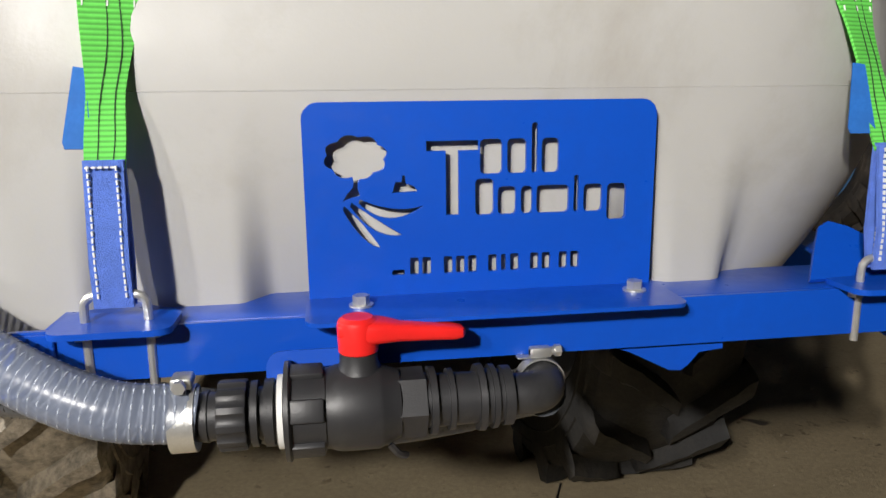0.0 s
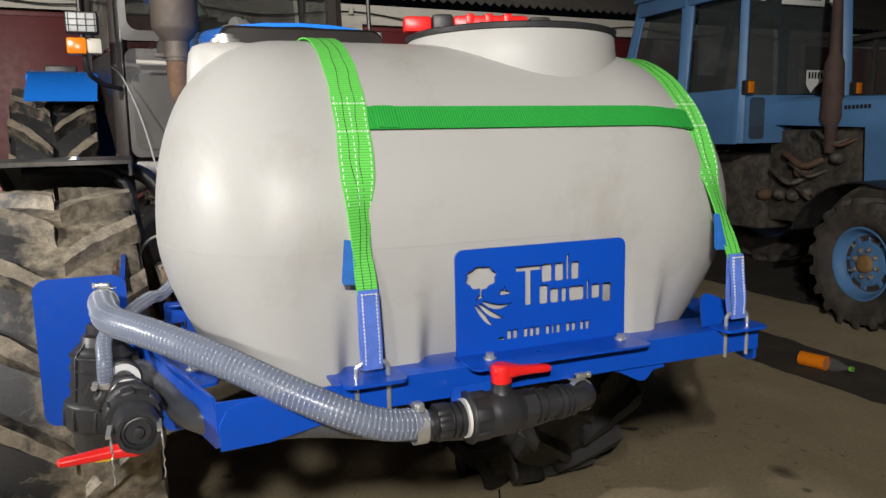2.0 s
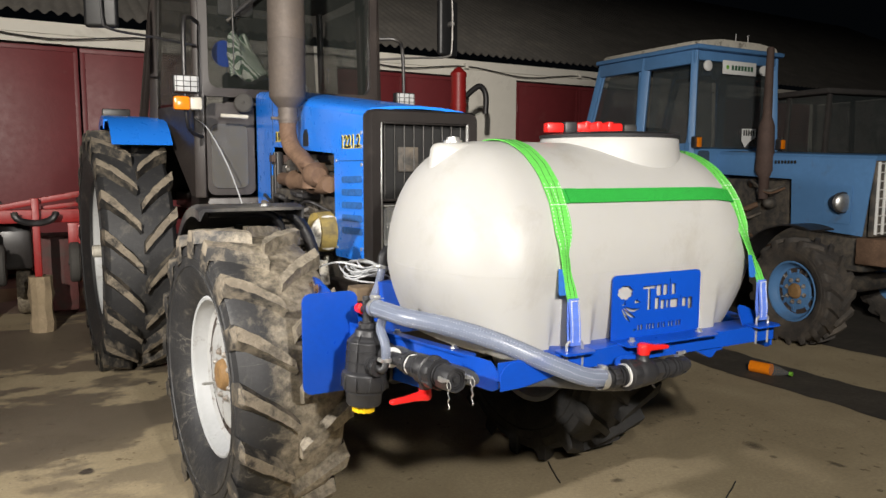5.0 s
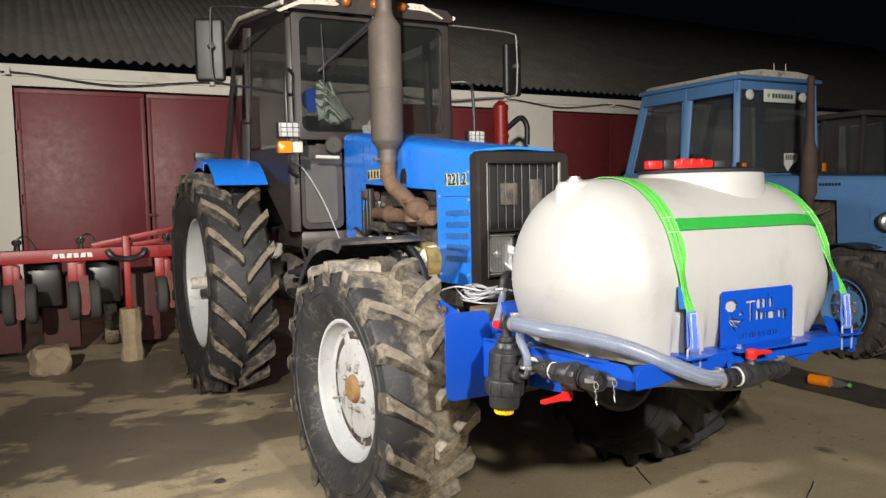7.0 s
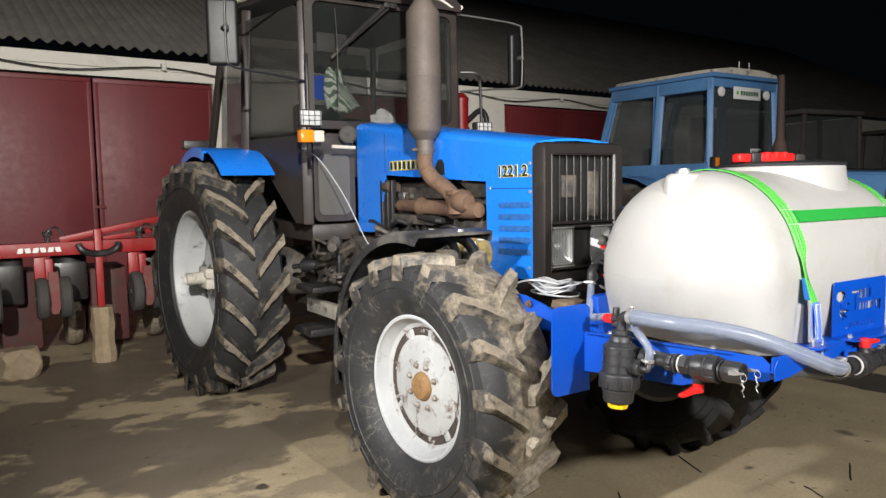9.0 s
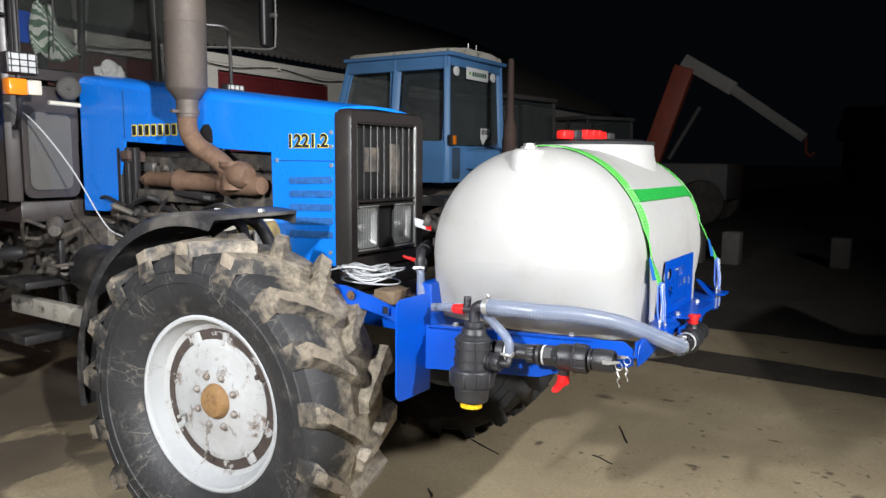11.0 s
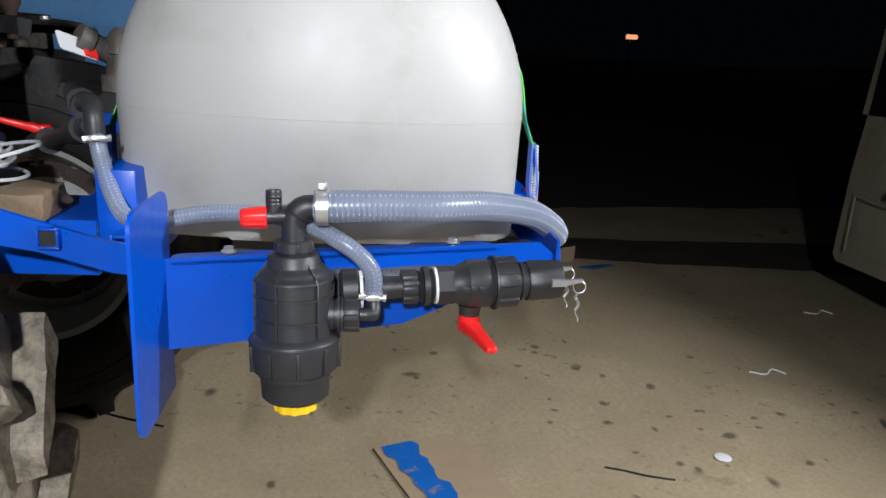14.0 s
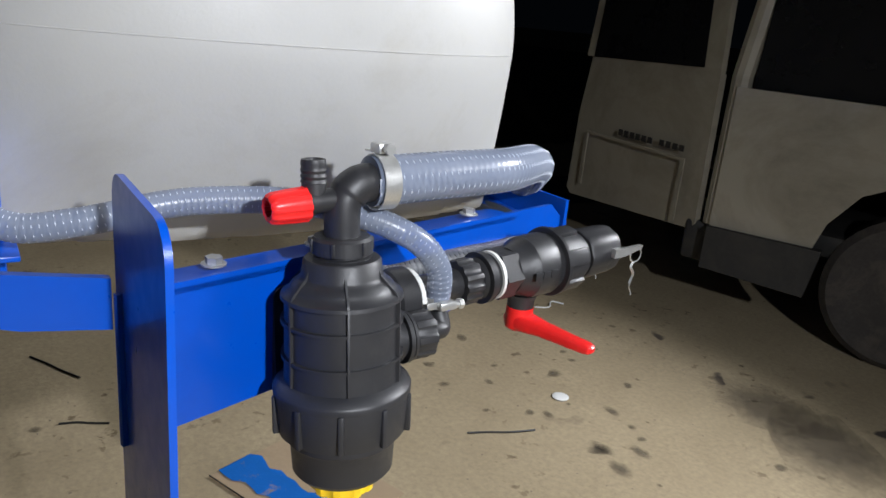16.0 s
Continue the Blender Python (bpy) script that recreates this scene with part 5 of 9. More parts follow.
def lever(parent, hub, tip, up):
    """A rounded, tapered red lever on its thick hub."""
    hub, tip, up = Vector(hub), Vector(tip), Vector(up)
    bm = bm_new()
    lathe(bm, hub - up * 0.018, up, [(0, 0.0165), (0.002, 0.0185), (0.026, 0.0192), (0.031, 0.0180), (0.034, 0.0140)], 28)
    d = (tip - hub).normalized()
    s = up.cross(d).normalized()
    L = (tip - hub).length
    rows = []
    for f, hw, ht, off in ((-0.018, 0.010, 0.006, 0.004), (-0.010, 0.016, 0.010, 0.004), (0.010, 0.0185, 0.0115, 0.003), (0.024, 0.0165, 0.0105, 0.003), (0.36 * L, 0.0135, 0.0088, 0.002), (0.7 * L, 0.0115, 0.0075, 0.001), (L - 0.010, 0.0105, 0.0068, 0.0), (L - 0.003, 0.0085, 0.0055, 0.0), (L, 0.004, 0.0028, 0.0)):
        q = []
        for k in range(16):
            a = 2 * math.pi * (k + 0.5) / 16
            c, z = math.cos(a), math.sin(a)
            c, z = math.copysign(abs(c) ** 0.55, c), math.copysign(abs(z) ** 0.55, z)
            q.append(bm.verts.new(hub + d * f + s * (hw * c) + up * (off + ht * z)))
        rows.append(q)
    for p, q in zip(rows, rows[1:]):
        for k in range(16):
            bm.faces.new((p[k], p[(k + 1) % 16], q[(k + 1) % 16], q[k]))
    bm.faces.new(rows[0][::-1])
    bm.faces.new(rows[-1])
    return part("lever", bm, M["red"], parent, "red plastic lever")


lever(v1, (0.036, 1.28, 0.962), (0.136, 1.284, 0.957), (0, 0, 1))
bm = bm_new()
sweep(bm, spline([at(0.062) + Vector((0, -0.012, -0.036)), at(0.066) + Vector((0.004, -0.014, -0.045)), at(0.07) + Vector((0.008, -0.008, -0.05))], 4), 0.0035, 6)
part("drain_screw", bm, M["black_paint"], v1)

# side ball valve with a cam coupling
v2 = thing("ball_valve", (-0.58, 1.5, 0.912), "black plastic ball valve with red lever and cam coupling", "valve", "ball valves")
at, d = along((-0.583, 1.660, 0.912), (-0.553, 1.340, 0.926))
bm = bm_new()
lathe(bm, at(-0.05), d, [(0, 0.0195), (0.082, 0.0195)], 24)
part("inlet_pipe", bm, M["black"], v2)
nut(v2, "tail_nut", at, d, 0.026, 0.052, 0.0275, 12)
bm = bm_new()
lathe(bm, at(0.052), d, [(0, 0.025), (0.001, 0.0275), (0.003, 0.025), (0.005, 0.0275), (0.007, 0.025), (0.009, 0.0275), (0.0105, 0.025), (0.0105, 0.0335), (0.020, 0.0335), (0.021, 0.0275), (0.0235, 0.0300), (0.025, 0.0275), (0.0275, 0.0300), (0.029, 0.026)], 32)
part("threaded_adapter", bm, M["black"], v2)
bm = bm_new()
lathe(bm, at(0.0815), d, [(0, 0.0318), (0.0045, 0.0318)], 28)
part("seal", bm, M["white"], v2, "white seal ring")
bm = bm_new()
lathe(bm, at(0.087), d, [(0, 0.034), (0.028, 0.034)], 6)
part("hex_end", bm, M["black"], v2)
bm = bm_new()
lathe(bm, at(0.113), d, [(0, 0.031), (0.010, 0.0345), (0.022, 0.0385), (0.026, 0.0415), (0.062, 0.0425), (0.066, 0.0405), (0.072, 0.0395)], 40)
part("valve_body", bm, M["black"], v2)
union_nut(v2, at, d, 0.184, 0.226, 0.0455)
bm = bm_new()
lathe(bm, at(0.228), d, [(0, 0.027), (0.005, 0.027), (0.005, 0.034), (0.012, 0.034), (0.012, 0.029), (0.02, 0.029)], 30)
part("collar", bm, M["black"], v2)
bm = bm_new()
lathe(bm, at(0.246), d, [(0, 0.033), (0.004, 0.035), (0.05, 0.034), (0.062, 0.032), (0.062, 0.026), (0.05, 0.024)], 40, ribs=8, rib_depth=0.0012)
cam_body = part("cam_coupling", bm, M["black"], v2)
bm = bm_new()
lathe(bm, at(0.292), d, [(0, 0.025), (0.010, 0.0255), (0.012, 0.021), (0.006, 0.019), (0.006, 0.009), (0.014, 0.008), (0.015, 0.002)], 32)
part("dust_plug", bm, M["black"], cam_body)
for sx in (-1, 1):
    for_ = at(0.285) + Vector((sx * 0.036, 0, 0.006))
    bm = bm_new()
    slab(bm, [(0, -0.006), (0.02, -0.005), (0.052, 0.004), (0.054, 0.009), (0.018, 0.007), (0, 0.007)], for_, (0, -1, 0), (0, 0, 1), 0.007)
    part("cam_lever", bm, M["steel"], cam_body, "bare metal cam lever")
    tipp = for_ + Vector((0, -0.05, 0.004))
    bm = bm_new()
    ring = [tipp + Vector((0, 0.011 * math.sin(2 * math.pi * k / 16), -0.011 + 0.011 * math.cos(2 * math.pi * k / 16))) for k in range(17)]
    sweep(bm, ring, 0.0011, 6, caps=False)
    part("pull_ring", bm, M["steel"], cam_body)
    bm = bm_new()
    b0 = tipp + Vector((0, 0, -0.022))
    pin = [b0 + Vector((0.001 * math.sin(k * 1.3), 0.0035 * math.sin(k * 0.9), -0.004 * k)) for k in range(14)]
    sweep(bm, pin, 0.0009, 5)
    sweep(bm, [p + Vector((0, 0.003, 0)) for p in pin[:9]], 0.0009, 5)
    part("spring_pin", bm, M["steel"], cam_body)
bm = bm_new()
lathe(bm, at(0.148) + Vector((0, 0, -0.038)), (0, 0, -1), [(0, 0.021), (0.008, 0.0185), (0.02, 0.018)], 20)
part("stem", bm, M["black"], v2)
lever(v2, at(0.148) + Vector((0, 0, -0.073)), at(0.172) + Vector((-0.122, 0, -0.076)), (0, 0, -1))
for k in range(3):
    bm = bm_new()
    box(bm, (-0.0055, -0.006, 0), (0.0055, 0.006, 0.0018), 0.0008, Matrix.Translation(at(0.135 + 0.014 * k) + Vector((-0.0425, 0, 0.002))) @ Matrix.Rotation(radians(-90), 4, "Y"))
    part("raised_mark", bm, M["black"], v2)
bm = bm_new()
lathe(bm, at(-0.046), d, [(0, 0.020), (0, 0.031), (0.005, 0.032), (0.006, 0.022)], 32)
part("seal", bm, M["white"], v2, "white seal ring")
bm = bm_new()
lathe(bm, at(-0.078), d, [(0, 0.030), (0.004, 0.0355), (0.028, 0.0355), (0.031, 0.030)], 32)
part("sleeve", bm, M["black"], v2)

# valve group behind the tank
v3 = thing("rear_valve_group", (-0.42, 2.28, 1.17), "black pipe fittings with red lever behind the tank", "valve")
bm = bm_new()
sweep(bm, spline([(-0.43, 2.285, 1.15), (-0.425, 2.288, 1.19), (-0.40, 2.30, 1.21), (-0.36, 2.33, 1.205)], 5), 0.017, 16)
lathe(bm, (-0.37, 2.32, 1.20), (1, 0.5, 0.1), [(0, 0.024), (0.02, 0.024), (0.02, 0.018), (0.05, 0.018), (0.05, 0.026), (0.08, 0.026), (0.08, 0.02), (0.16, 0.02)], 24)
part("fitting", bm, M["black"], v3)
bm = bm_new()
lathe(bm, (-0.40, 2.30, 1.17), (1, 0.72, -0.27), [(0, 0.02), (0.05, 0.02), (0.05, 0.027), (0.10, 0.027), (0.10, 0.018), (0.30, 0.018), (0.30, 0.028), (0.40, 0.028), (0.42, 0.018)], 24)
part("branch_pipe", bm, M["black"], v3)
lever(v3, (-0.12, 2.50, 1.118), (-0.15, 2.575, 1.145), (0, 0, 1))
bm = bm_new()
lathe(bm, (-0.30, 2.28, 1.22), (0.15, -0.1, 1), [(0, 0.03), (0.03, 0.034), (0.03, 0.026), (0.07, 0.026), (0.07, 0.033), (0.10, 0.03), (0.12, 0.02)], 24, ribs=6, rib_depth=0.002)
lathe(bm, (-0.28, 2.29, 1.29), (-0.4, 0.5, 0.3), [(0, 0.022), (0.05, 0.022), (0.05, 0.028), (0.075, 0.026)], 20)
part("regulator", bm, M["engine"], v3)
bm = bm_new()
slab(bm, rounded(0.07, 0.04, 0.006), (-0.36, 2.36, 1.30), (0.5, -0.75, -0.3), (0.3, 0.3, 0.8), 0.002)
tagp = part("paper_tag", bm, M["cable"], v3, "white paper tag with a red stroke")
bm = bm_new()
slab(bm, bar(0.045, 0.002, 0.069, 0.038), (-0.3605, 2.3585, 1.301), (0.5, -0.75, -0.3), (0.3, 0.3, 0.8), 0.004)
part("red_stroke", bm, M["red"], tagp)
clamp(v3, (-0.432, 2.284, 1.150), (0.2, 0.1, 1), 0.0165, 0.012)
v3.location += Vector((0.01, -0.112, -0.028))

# white cable coil and a timber block on the arm
block = bm_new()
box(block, (-0.495, 2.245, 0.985), (-0.365, 2.335, 1.034), 0.004)
bmesh.ops.subdivide_edges(block, edges=block.edges[:], cuts=2, use_grid_fill=True)
for v in block.verts:
    if v.co.z > 0.99:
        v.co += Vector((0.012 * noise.noise(v.co * 23), 0.016 * noise.noise(v.co * 31 + Vector((4, 0, 0))), 0.010 * noise.noise(v.co * 27)))
solo("timber_block", block, M["brown_wood"], "short brown timber block lying on the blue bracket", "timber block")
coil = thing("cable_coil", (-0.365, 2.45, 1.04), "loose coil of white electric cable on the tractor front", "cable")
rc = random.Random(11)
for k in range(9):
    bm = bm_new()
    cx, cy, rr = -0.365 + rc.uniform(-0.03, 0.03), 2.45 + rc.uniform(-0.04, 0.04), rc.uniform(0.065, 0.112)
    tx, ty, ph = rc.uniform(-0.35, 0.3), rc.uniform(-0.3, 0.3), rc.uniform(0, 6)
    pts = []
    for j in range(15):
        a = ph + 2 * math.pi * j / 14
        x, y = rr * 0.8 * math.cos(a), rr * 1.25 * math.sin(a)
        pts.append((cx + x, cy + y, 1.040 + 0.005 * k + abs(tx * x + ty * y)))
    sweep(bm, spline(pts, 4), 0.0036, 7)
    part("cable_loop", bm, M["cable"], coil)
bm = bm_new()
sweep(bm, spline([(-0.40, 2.40, 1.09), (-0.47, 2.49, 1.105), (-0.52, 2.56, 1.085), (-0.55, 2.62, 1.045), (-0.565, 2.66, 1.0)], 6), 0.0042, 7)
part("cable_end", bm, M["cable"], coil)


# ---- wheels ----
def tyre_profile(R, W, rr):
    """Half-width and radius rows of a tractor tyre's carcass, from one bead over the tread to the other."""
    h = W / 2
    left = [(-h * 0.62, rr), (-h * 0.78, rr + 0.02), (-h * 0.96, rr + (R - rr) * 0.35), (-h * 0.985, rr + (R - rr) * 0.45), (-h * 1.01, rr + (R - rr) * 0.46), (-h * 0.99, rr + (R - rr) * 0.47), (-h, rr + (R - rr) * 0.6), (-h * 1.015, rr + (R - rr) * 0.61), (-h * 0.99, rr + (R - rr) * 0.62), (-h * 0.955, R * 0.885), (-h * 0.84, R * 0.915), (-h * 0.45, R * 0.926), (0, R * 0.93)]
    return left + [(-x, r) for x, r in reversed(left[:-1])]


def wheel(name, R, W, rr, lugs, front, label, category, parent):
    """A lugged wheel about its own centre, axle along x, outer side towards -x."""
    e = new(name)
    e.parent = parent
    ROOT[e.name] = Matrix()
    tagged(e, label)
    prof = tyre_profile(R, W, rr)
    bm = bm_new()
    lathe(bm, (0, 0, 0), (1, 0, 0), prof, 72, caps=False)
    part("tyre", bm, M["rubber"], e)
    bm = bm_new()
    H, swing = W / 2, (0.26 if front else 0.29)
    worn = random.Random(lugs)
    for s in (-1, 1):
        for k in range(lugs):
            base = 2 * math.pi * (k + (0.5 if s > 0 else 0)) / lugs
            st = []
            deep = worn.uniform(-0.006, 0.003) * R
            for j in range(10):
                w = 0.04 + 0.96 * min(1, j / 8)
                ang = base + swing * w ** 0.82
                rc0 = R * (0.922 - 0.02 * w * w)
                top = R * (1.0 - 0.012 * w * w) + deep
                xx = s * H * w * 0.985
                if j == 9:
                    xx, rc0, top = s * H * 1.02, R * 0.80, R * 0.915
                half = (0.027 + 0.013 * w) / R * (R / 0.62) ** 0.6
                q = []
                for k_, rad in ((-1.25, rc0), (-0.92, rc0 * 0.4 + top * 0.6), (-0.70, top), (0.70, top), (0.92, rc0 * 0.4 + top * 0.6), (1.25, rc0)):
                    rad += worn.uniform(-0.0035, 0.0035) * R
                    a = ang + half * k_ + worn.uniform(-0.005, 0.005)
                    q.append(bm.verts.new((xx + worn.uniform(-0.003, 0.003), -rad * math.cos(a), rad * math.sin(a))))
                st.append(q)
            for p, q in zip(st, st[1:]):
                for i in range(5):
                    f_ = bm.faces.new((p[i], p[i + 1], q[i + 1], q[i]))
                    f_.material_index = 1 if i == 2 else 0
            bm.faces.new(st[0])
            bm.faces.new(st[-1])
    lg = part("tread", bm, [M["lug"], M["lug_top"]], e, "worn muddy chevron lugs", 48)
    lg["kind"] = "stuff"
    o = -W * 0.31
    bm = bm_new()
    if front:
        lathe(bm, (0, 0, 0), (1, 0, 0), [(o - 0.012, rr + 0.004), (o - 0.016, rr - 0.004), (o - 0.012, rr - 0.014), (o + 0.02, rr - 0.02), (o + 0.05, rr - 0.045), (o + 0.09, rr - 0.055), (o + 0.15, rr - 0.06), (-o, rr - 0.02), (-o + 0.012, rr)], 64, caps=False)
    else:
        lathe(bm, (0, 0, 0), (1, 0, 0), [(o - 0.014, rr + 0.006), (o - 0.018, rr - 0.004), (o - 0.014, rr - 0.016), (o + 0.05, rr - 0.03), (o + 0.08, rr - 0.055), (o + 0.24, rr - 0.06), (-o, rr - 0.02), (-o + 0.012, rr)], 64, caps=False)
    part("rim", bm, M["rim"], e, "white painted rim, chipped and muddy")
    dx = o + (0.045 if front else 0.20)
    dr = rr - 0.112 if front else rr - 0.065
    bm = bm_new()
    if front:
        lathe(bm, (0, 0, 0), (1, 0, 0), [(dx + 0.012, dr + 0.011), (dx + 0.006, dr + 0.012), (dx + 0.002, dr + 0.006), (dx, dr - 0.02), (dx - 0.004, dr * 0.55), (dx - 0.01, dr * 0.5), (dx - 0.012, 0.01)], 48)
    else:
        lathe(bm, (0, 0, 0), (1, 0, 0), [(dx + 0.03, dr), (dx + 0.012, dr - 0.01), (dx, dr * 0.6), (dx + 0.01, dr * 0.5), (dx + 0.01, 0.02)], 48)
    part("wheel_disc", bm, M["rim_dirty"], e)
    if front:
        bm = bm_new()
        lathe(bm, (0, 0, 0), (1, 0, 0), [(dx + 0.014, dr - 0.03), (dx + 0.012, dr + 0.052), (dx + 0.022, dr + 0.052), (dx + 0.024, dr - 0.03)], 48, caps=False)
        lathe(bm, (0, 0, 0), (1, 0, 0), [(dx + 0.030, dr - 0.02), (dx + 0.032, dr + 0.02)], 48, caps=False)
        well = bm_new()
        lathe(well, (0, 0, 0), (1, 0, 0), [(dx + 0.020, dr + 0.028), (dx + 0.012, rr - 0.058), (dx - 0.004, rr - 0.034), (dx + 0.024, rr - 0.040), (dx + 0.027, dr + 0.028)], 48, caps=False)
        part("rim_well", well, M["rim_dirty"], e)
        part("disc_gap", bm, M["peeling"], e, "dark rusty gap behind the disc")
    hub_r = 0.064 if front else 0.11
    bm = bm_new()
    if front:
        lathe(bm, (dx - 0.012, 0, 0), (-1, 0, 0), [(0, hub_r * 1.08), (0.012, hub_r), (0.024, hub_r * 0.85), (0.03, hub_r * 0.4), (0.031, 0.004)], 28)
        part("hub_cap", bm, M["hub_rust"], e, "rusty brown hub cap")
    else:
        lathe(bm, (dx, 0, 0), (-1, 0, 0), [(0, 0.185), (0.014, 0.185), (0.018, 0.13), (0.03, 0.12), (0.10, 0.062), (0.12, 0.047), (0.27, 0.045), (0.275, 0.036), (0.262, 0.030), (0.262, 0.004)], 28)
        axle_end = part("axle_end", bm, M["axle"], e, "cream painted axle stub")
        for z0 in (-1, 1):
            bm = bm_new()
            box(bm, (dx - 0.150, -0.088, min(0.004 * z0, 0.080 * z0)), (dx - 0.070, 0.088, max(0.004 * z0, 0.080 * z0)), 0.014)
            part("hub_clamp", bm, M["axle"], axle_end)
        for z0, y0 in ((-1, -1), (-1, 1), (1, -1), (1, 1)):
            bm = bm_new()
            hexbolt(bm, (dx - 0.112, 0.070 * y0, 0.080 * z0), (0, 0, z0), 0.014, 0.012)
            cyl(bm, (dx - 0.112, 0.070 * y0, 0.09 * z0), (dx - 0.112, 0.070 * y0, 0.115 * z0), 0.008, seg=8)
            part("clamp_bolt", bm, M["dark_steel"], axle_end)
    n, br = (8, 0.100) if front else (8, 0.15)
    for k in range(n):
        a = 2 * math.pi * (k + 0.3) / n
        bm = bm_new()
        if front:
            hexbolt(bm, (dx - 0.006, br * math.cos(a), br * math.sin(a)), (-1, 0, 0), 0.0145, 0.012)
            lathe(bm, (dx - 0.018, br * math.cos(a), br * math.sin(a)), (-1, 0, 0), [(0, 0.0125), (0.006, 0.0115), (0.011, 0.007), (0.012, 0.001)], 12)
        else:
            hexbolt(bm, (dx - 0.006, br * math.cos(a), br * math.sin(a)), (-1, 0, 0), 0.015, 0.024)
            cyl(bm, (dx - 0.03, br * math.cos(a), br * math.sin(a)), (dx - 0.045, br * math.cos(a), br * math.sin(a)), 0.008, seg=10)
        part("wheel_nut", bm, M["nut_grey"] if front else M["axle"], e)
    if front:
        for k in range(8):
            a = 2 * math.pi * (k + (0.1, 0.26, 0.02, 0.15, 0.3, 0.05, 0.2, 0.12)[k]) / 8
            c, s = math.cos(a), math.sin(a)
            bm = bm_new()
            m = Matrix.Translation((dx + 0.004, 0, 0)) @ Matrix.Rotation(a, 4, "X")
            hw = (0.016, 0.026, 0.014, 0.034, 0.018, 0.024, 0.030, 0.015)[k]
            box(bm, (0.002 * (k % 3), dr - 0.02, -hw), (0.018, dr + 0.044 + 0.006 * (k % 2), hw * 0.8), 0.008, m)
            cyl(bm, m @ Vector((-0.008, dr + 0.006, 0)), m @ Vector((0.01, dr + 0.006, 0)), 0.011, seg=6)
            part("rim_lug", bm, M["rim_dirty"] if k % 3 else M["peeling"], e)
    bm = bm_new()
    cyl(bm, (dx - 0.01, dr * 0.72, -dr * 0.45), (dx - 0.06, dr * 0.62, -dr * 0.40), 0.007, seg=8)
    part("valve_stem", bm, M["steel"], e)
    return e


def put_wheel(w, x, y, z, mirror=False, turn=0.0, spin=0.0):
    w.matrix_basis = Matrix.Translation((x, y, z)) @ Matrix.Rotation(radians(180 if mirror else 0), 4, "Z") @ Matrix.Rotation(radians(turn), 4, "Z") @ Matrix.Rotation(radians(spin), 4, "X")


def copy_part(ob, m):
    """A copy of a wheel with its pieces, under the same tractor."""
    c = copy_thing(ob, m)
    c.parent = ob.parent
    return c


# ---- the blue tractor that carries the tank ----
tr = thing("tractor", (0, 4, 0), "blue four-wheel tractor with dark cab and muddy tyres", "tractor")
fw = wheel("front_wheel", 0.625, 0.42, 0.335, 17, True, "front wheel with muddy chevron tyre", "wheel", tr)
put_wheel(fw, -0.79, 2.795 - 4, 0.615, turn=5.5, spin=7)
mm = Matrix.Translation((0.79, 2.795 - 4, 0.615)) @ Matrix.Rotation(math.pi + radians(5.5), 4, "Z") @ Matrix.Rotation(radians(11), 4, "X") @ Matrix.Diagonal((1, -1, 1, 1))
# right wheel: tyre and tread darkened for the tank's shade
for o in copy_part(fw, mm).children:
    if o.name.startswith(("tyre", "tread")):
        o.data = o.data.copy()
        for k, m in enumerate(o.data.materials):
            o.data.materials[k] = M["lug_shaded"]
rw = wheel("rear_wheel", 0.89, 0.46, 0.51, 20, False, "tall rear wheel with muddy chevron tyre", "wheel", tr)
for o in rw.children:
    if o.name.startswith(("tyre", "tread")):
        for k in range(len(o.data.materials)):
            o.data.materials[k] = M["rubber_rear"] if o.name.startswith("tyre") else (M["lug_rear"], M["lug_top_rear"])[k]
put_wheel(rw, -1.045, 5.60 - 4, 0.865, turn=3.5, spin=4)
copy_part(rw, Matrix.Translation((1.09, 5.60 - 4, 0.865)) @ Matrix.Rotation(math.pi, 4, "Z") @ Matrix.Diagonal((1, -1, 1, 1)))


def hood_top(y):
    return 1.705 + (y - 2.667) * 0.121


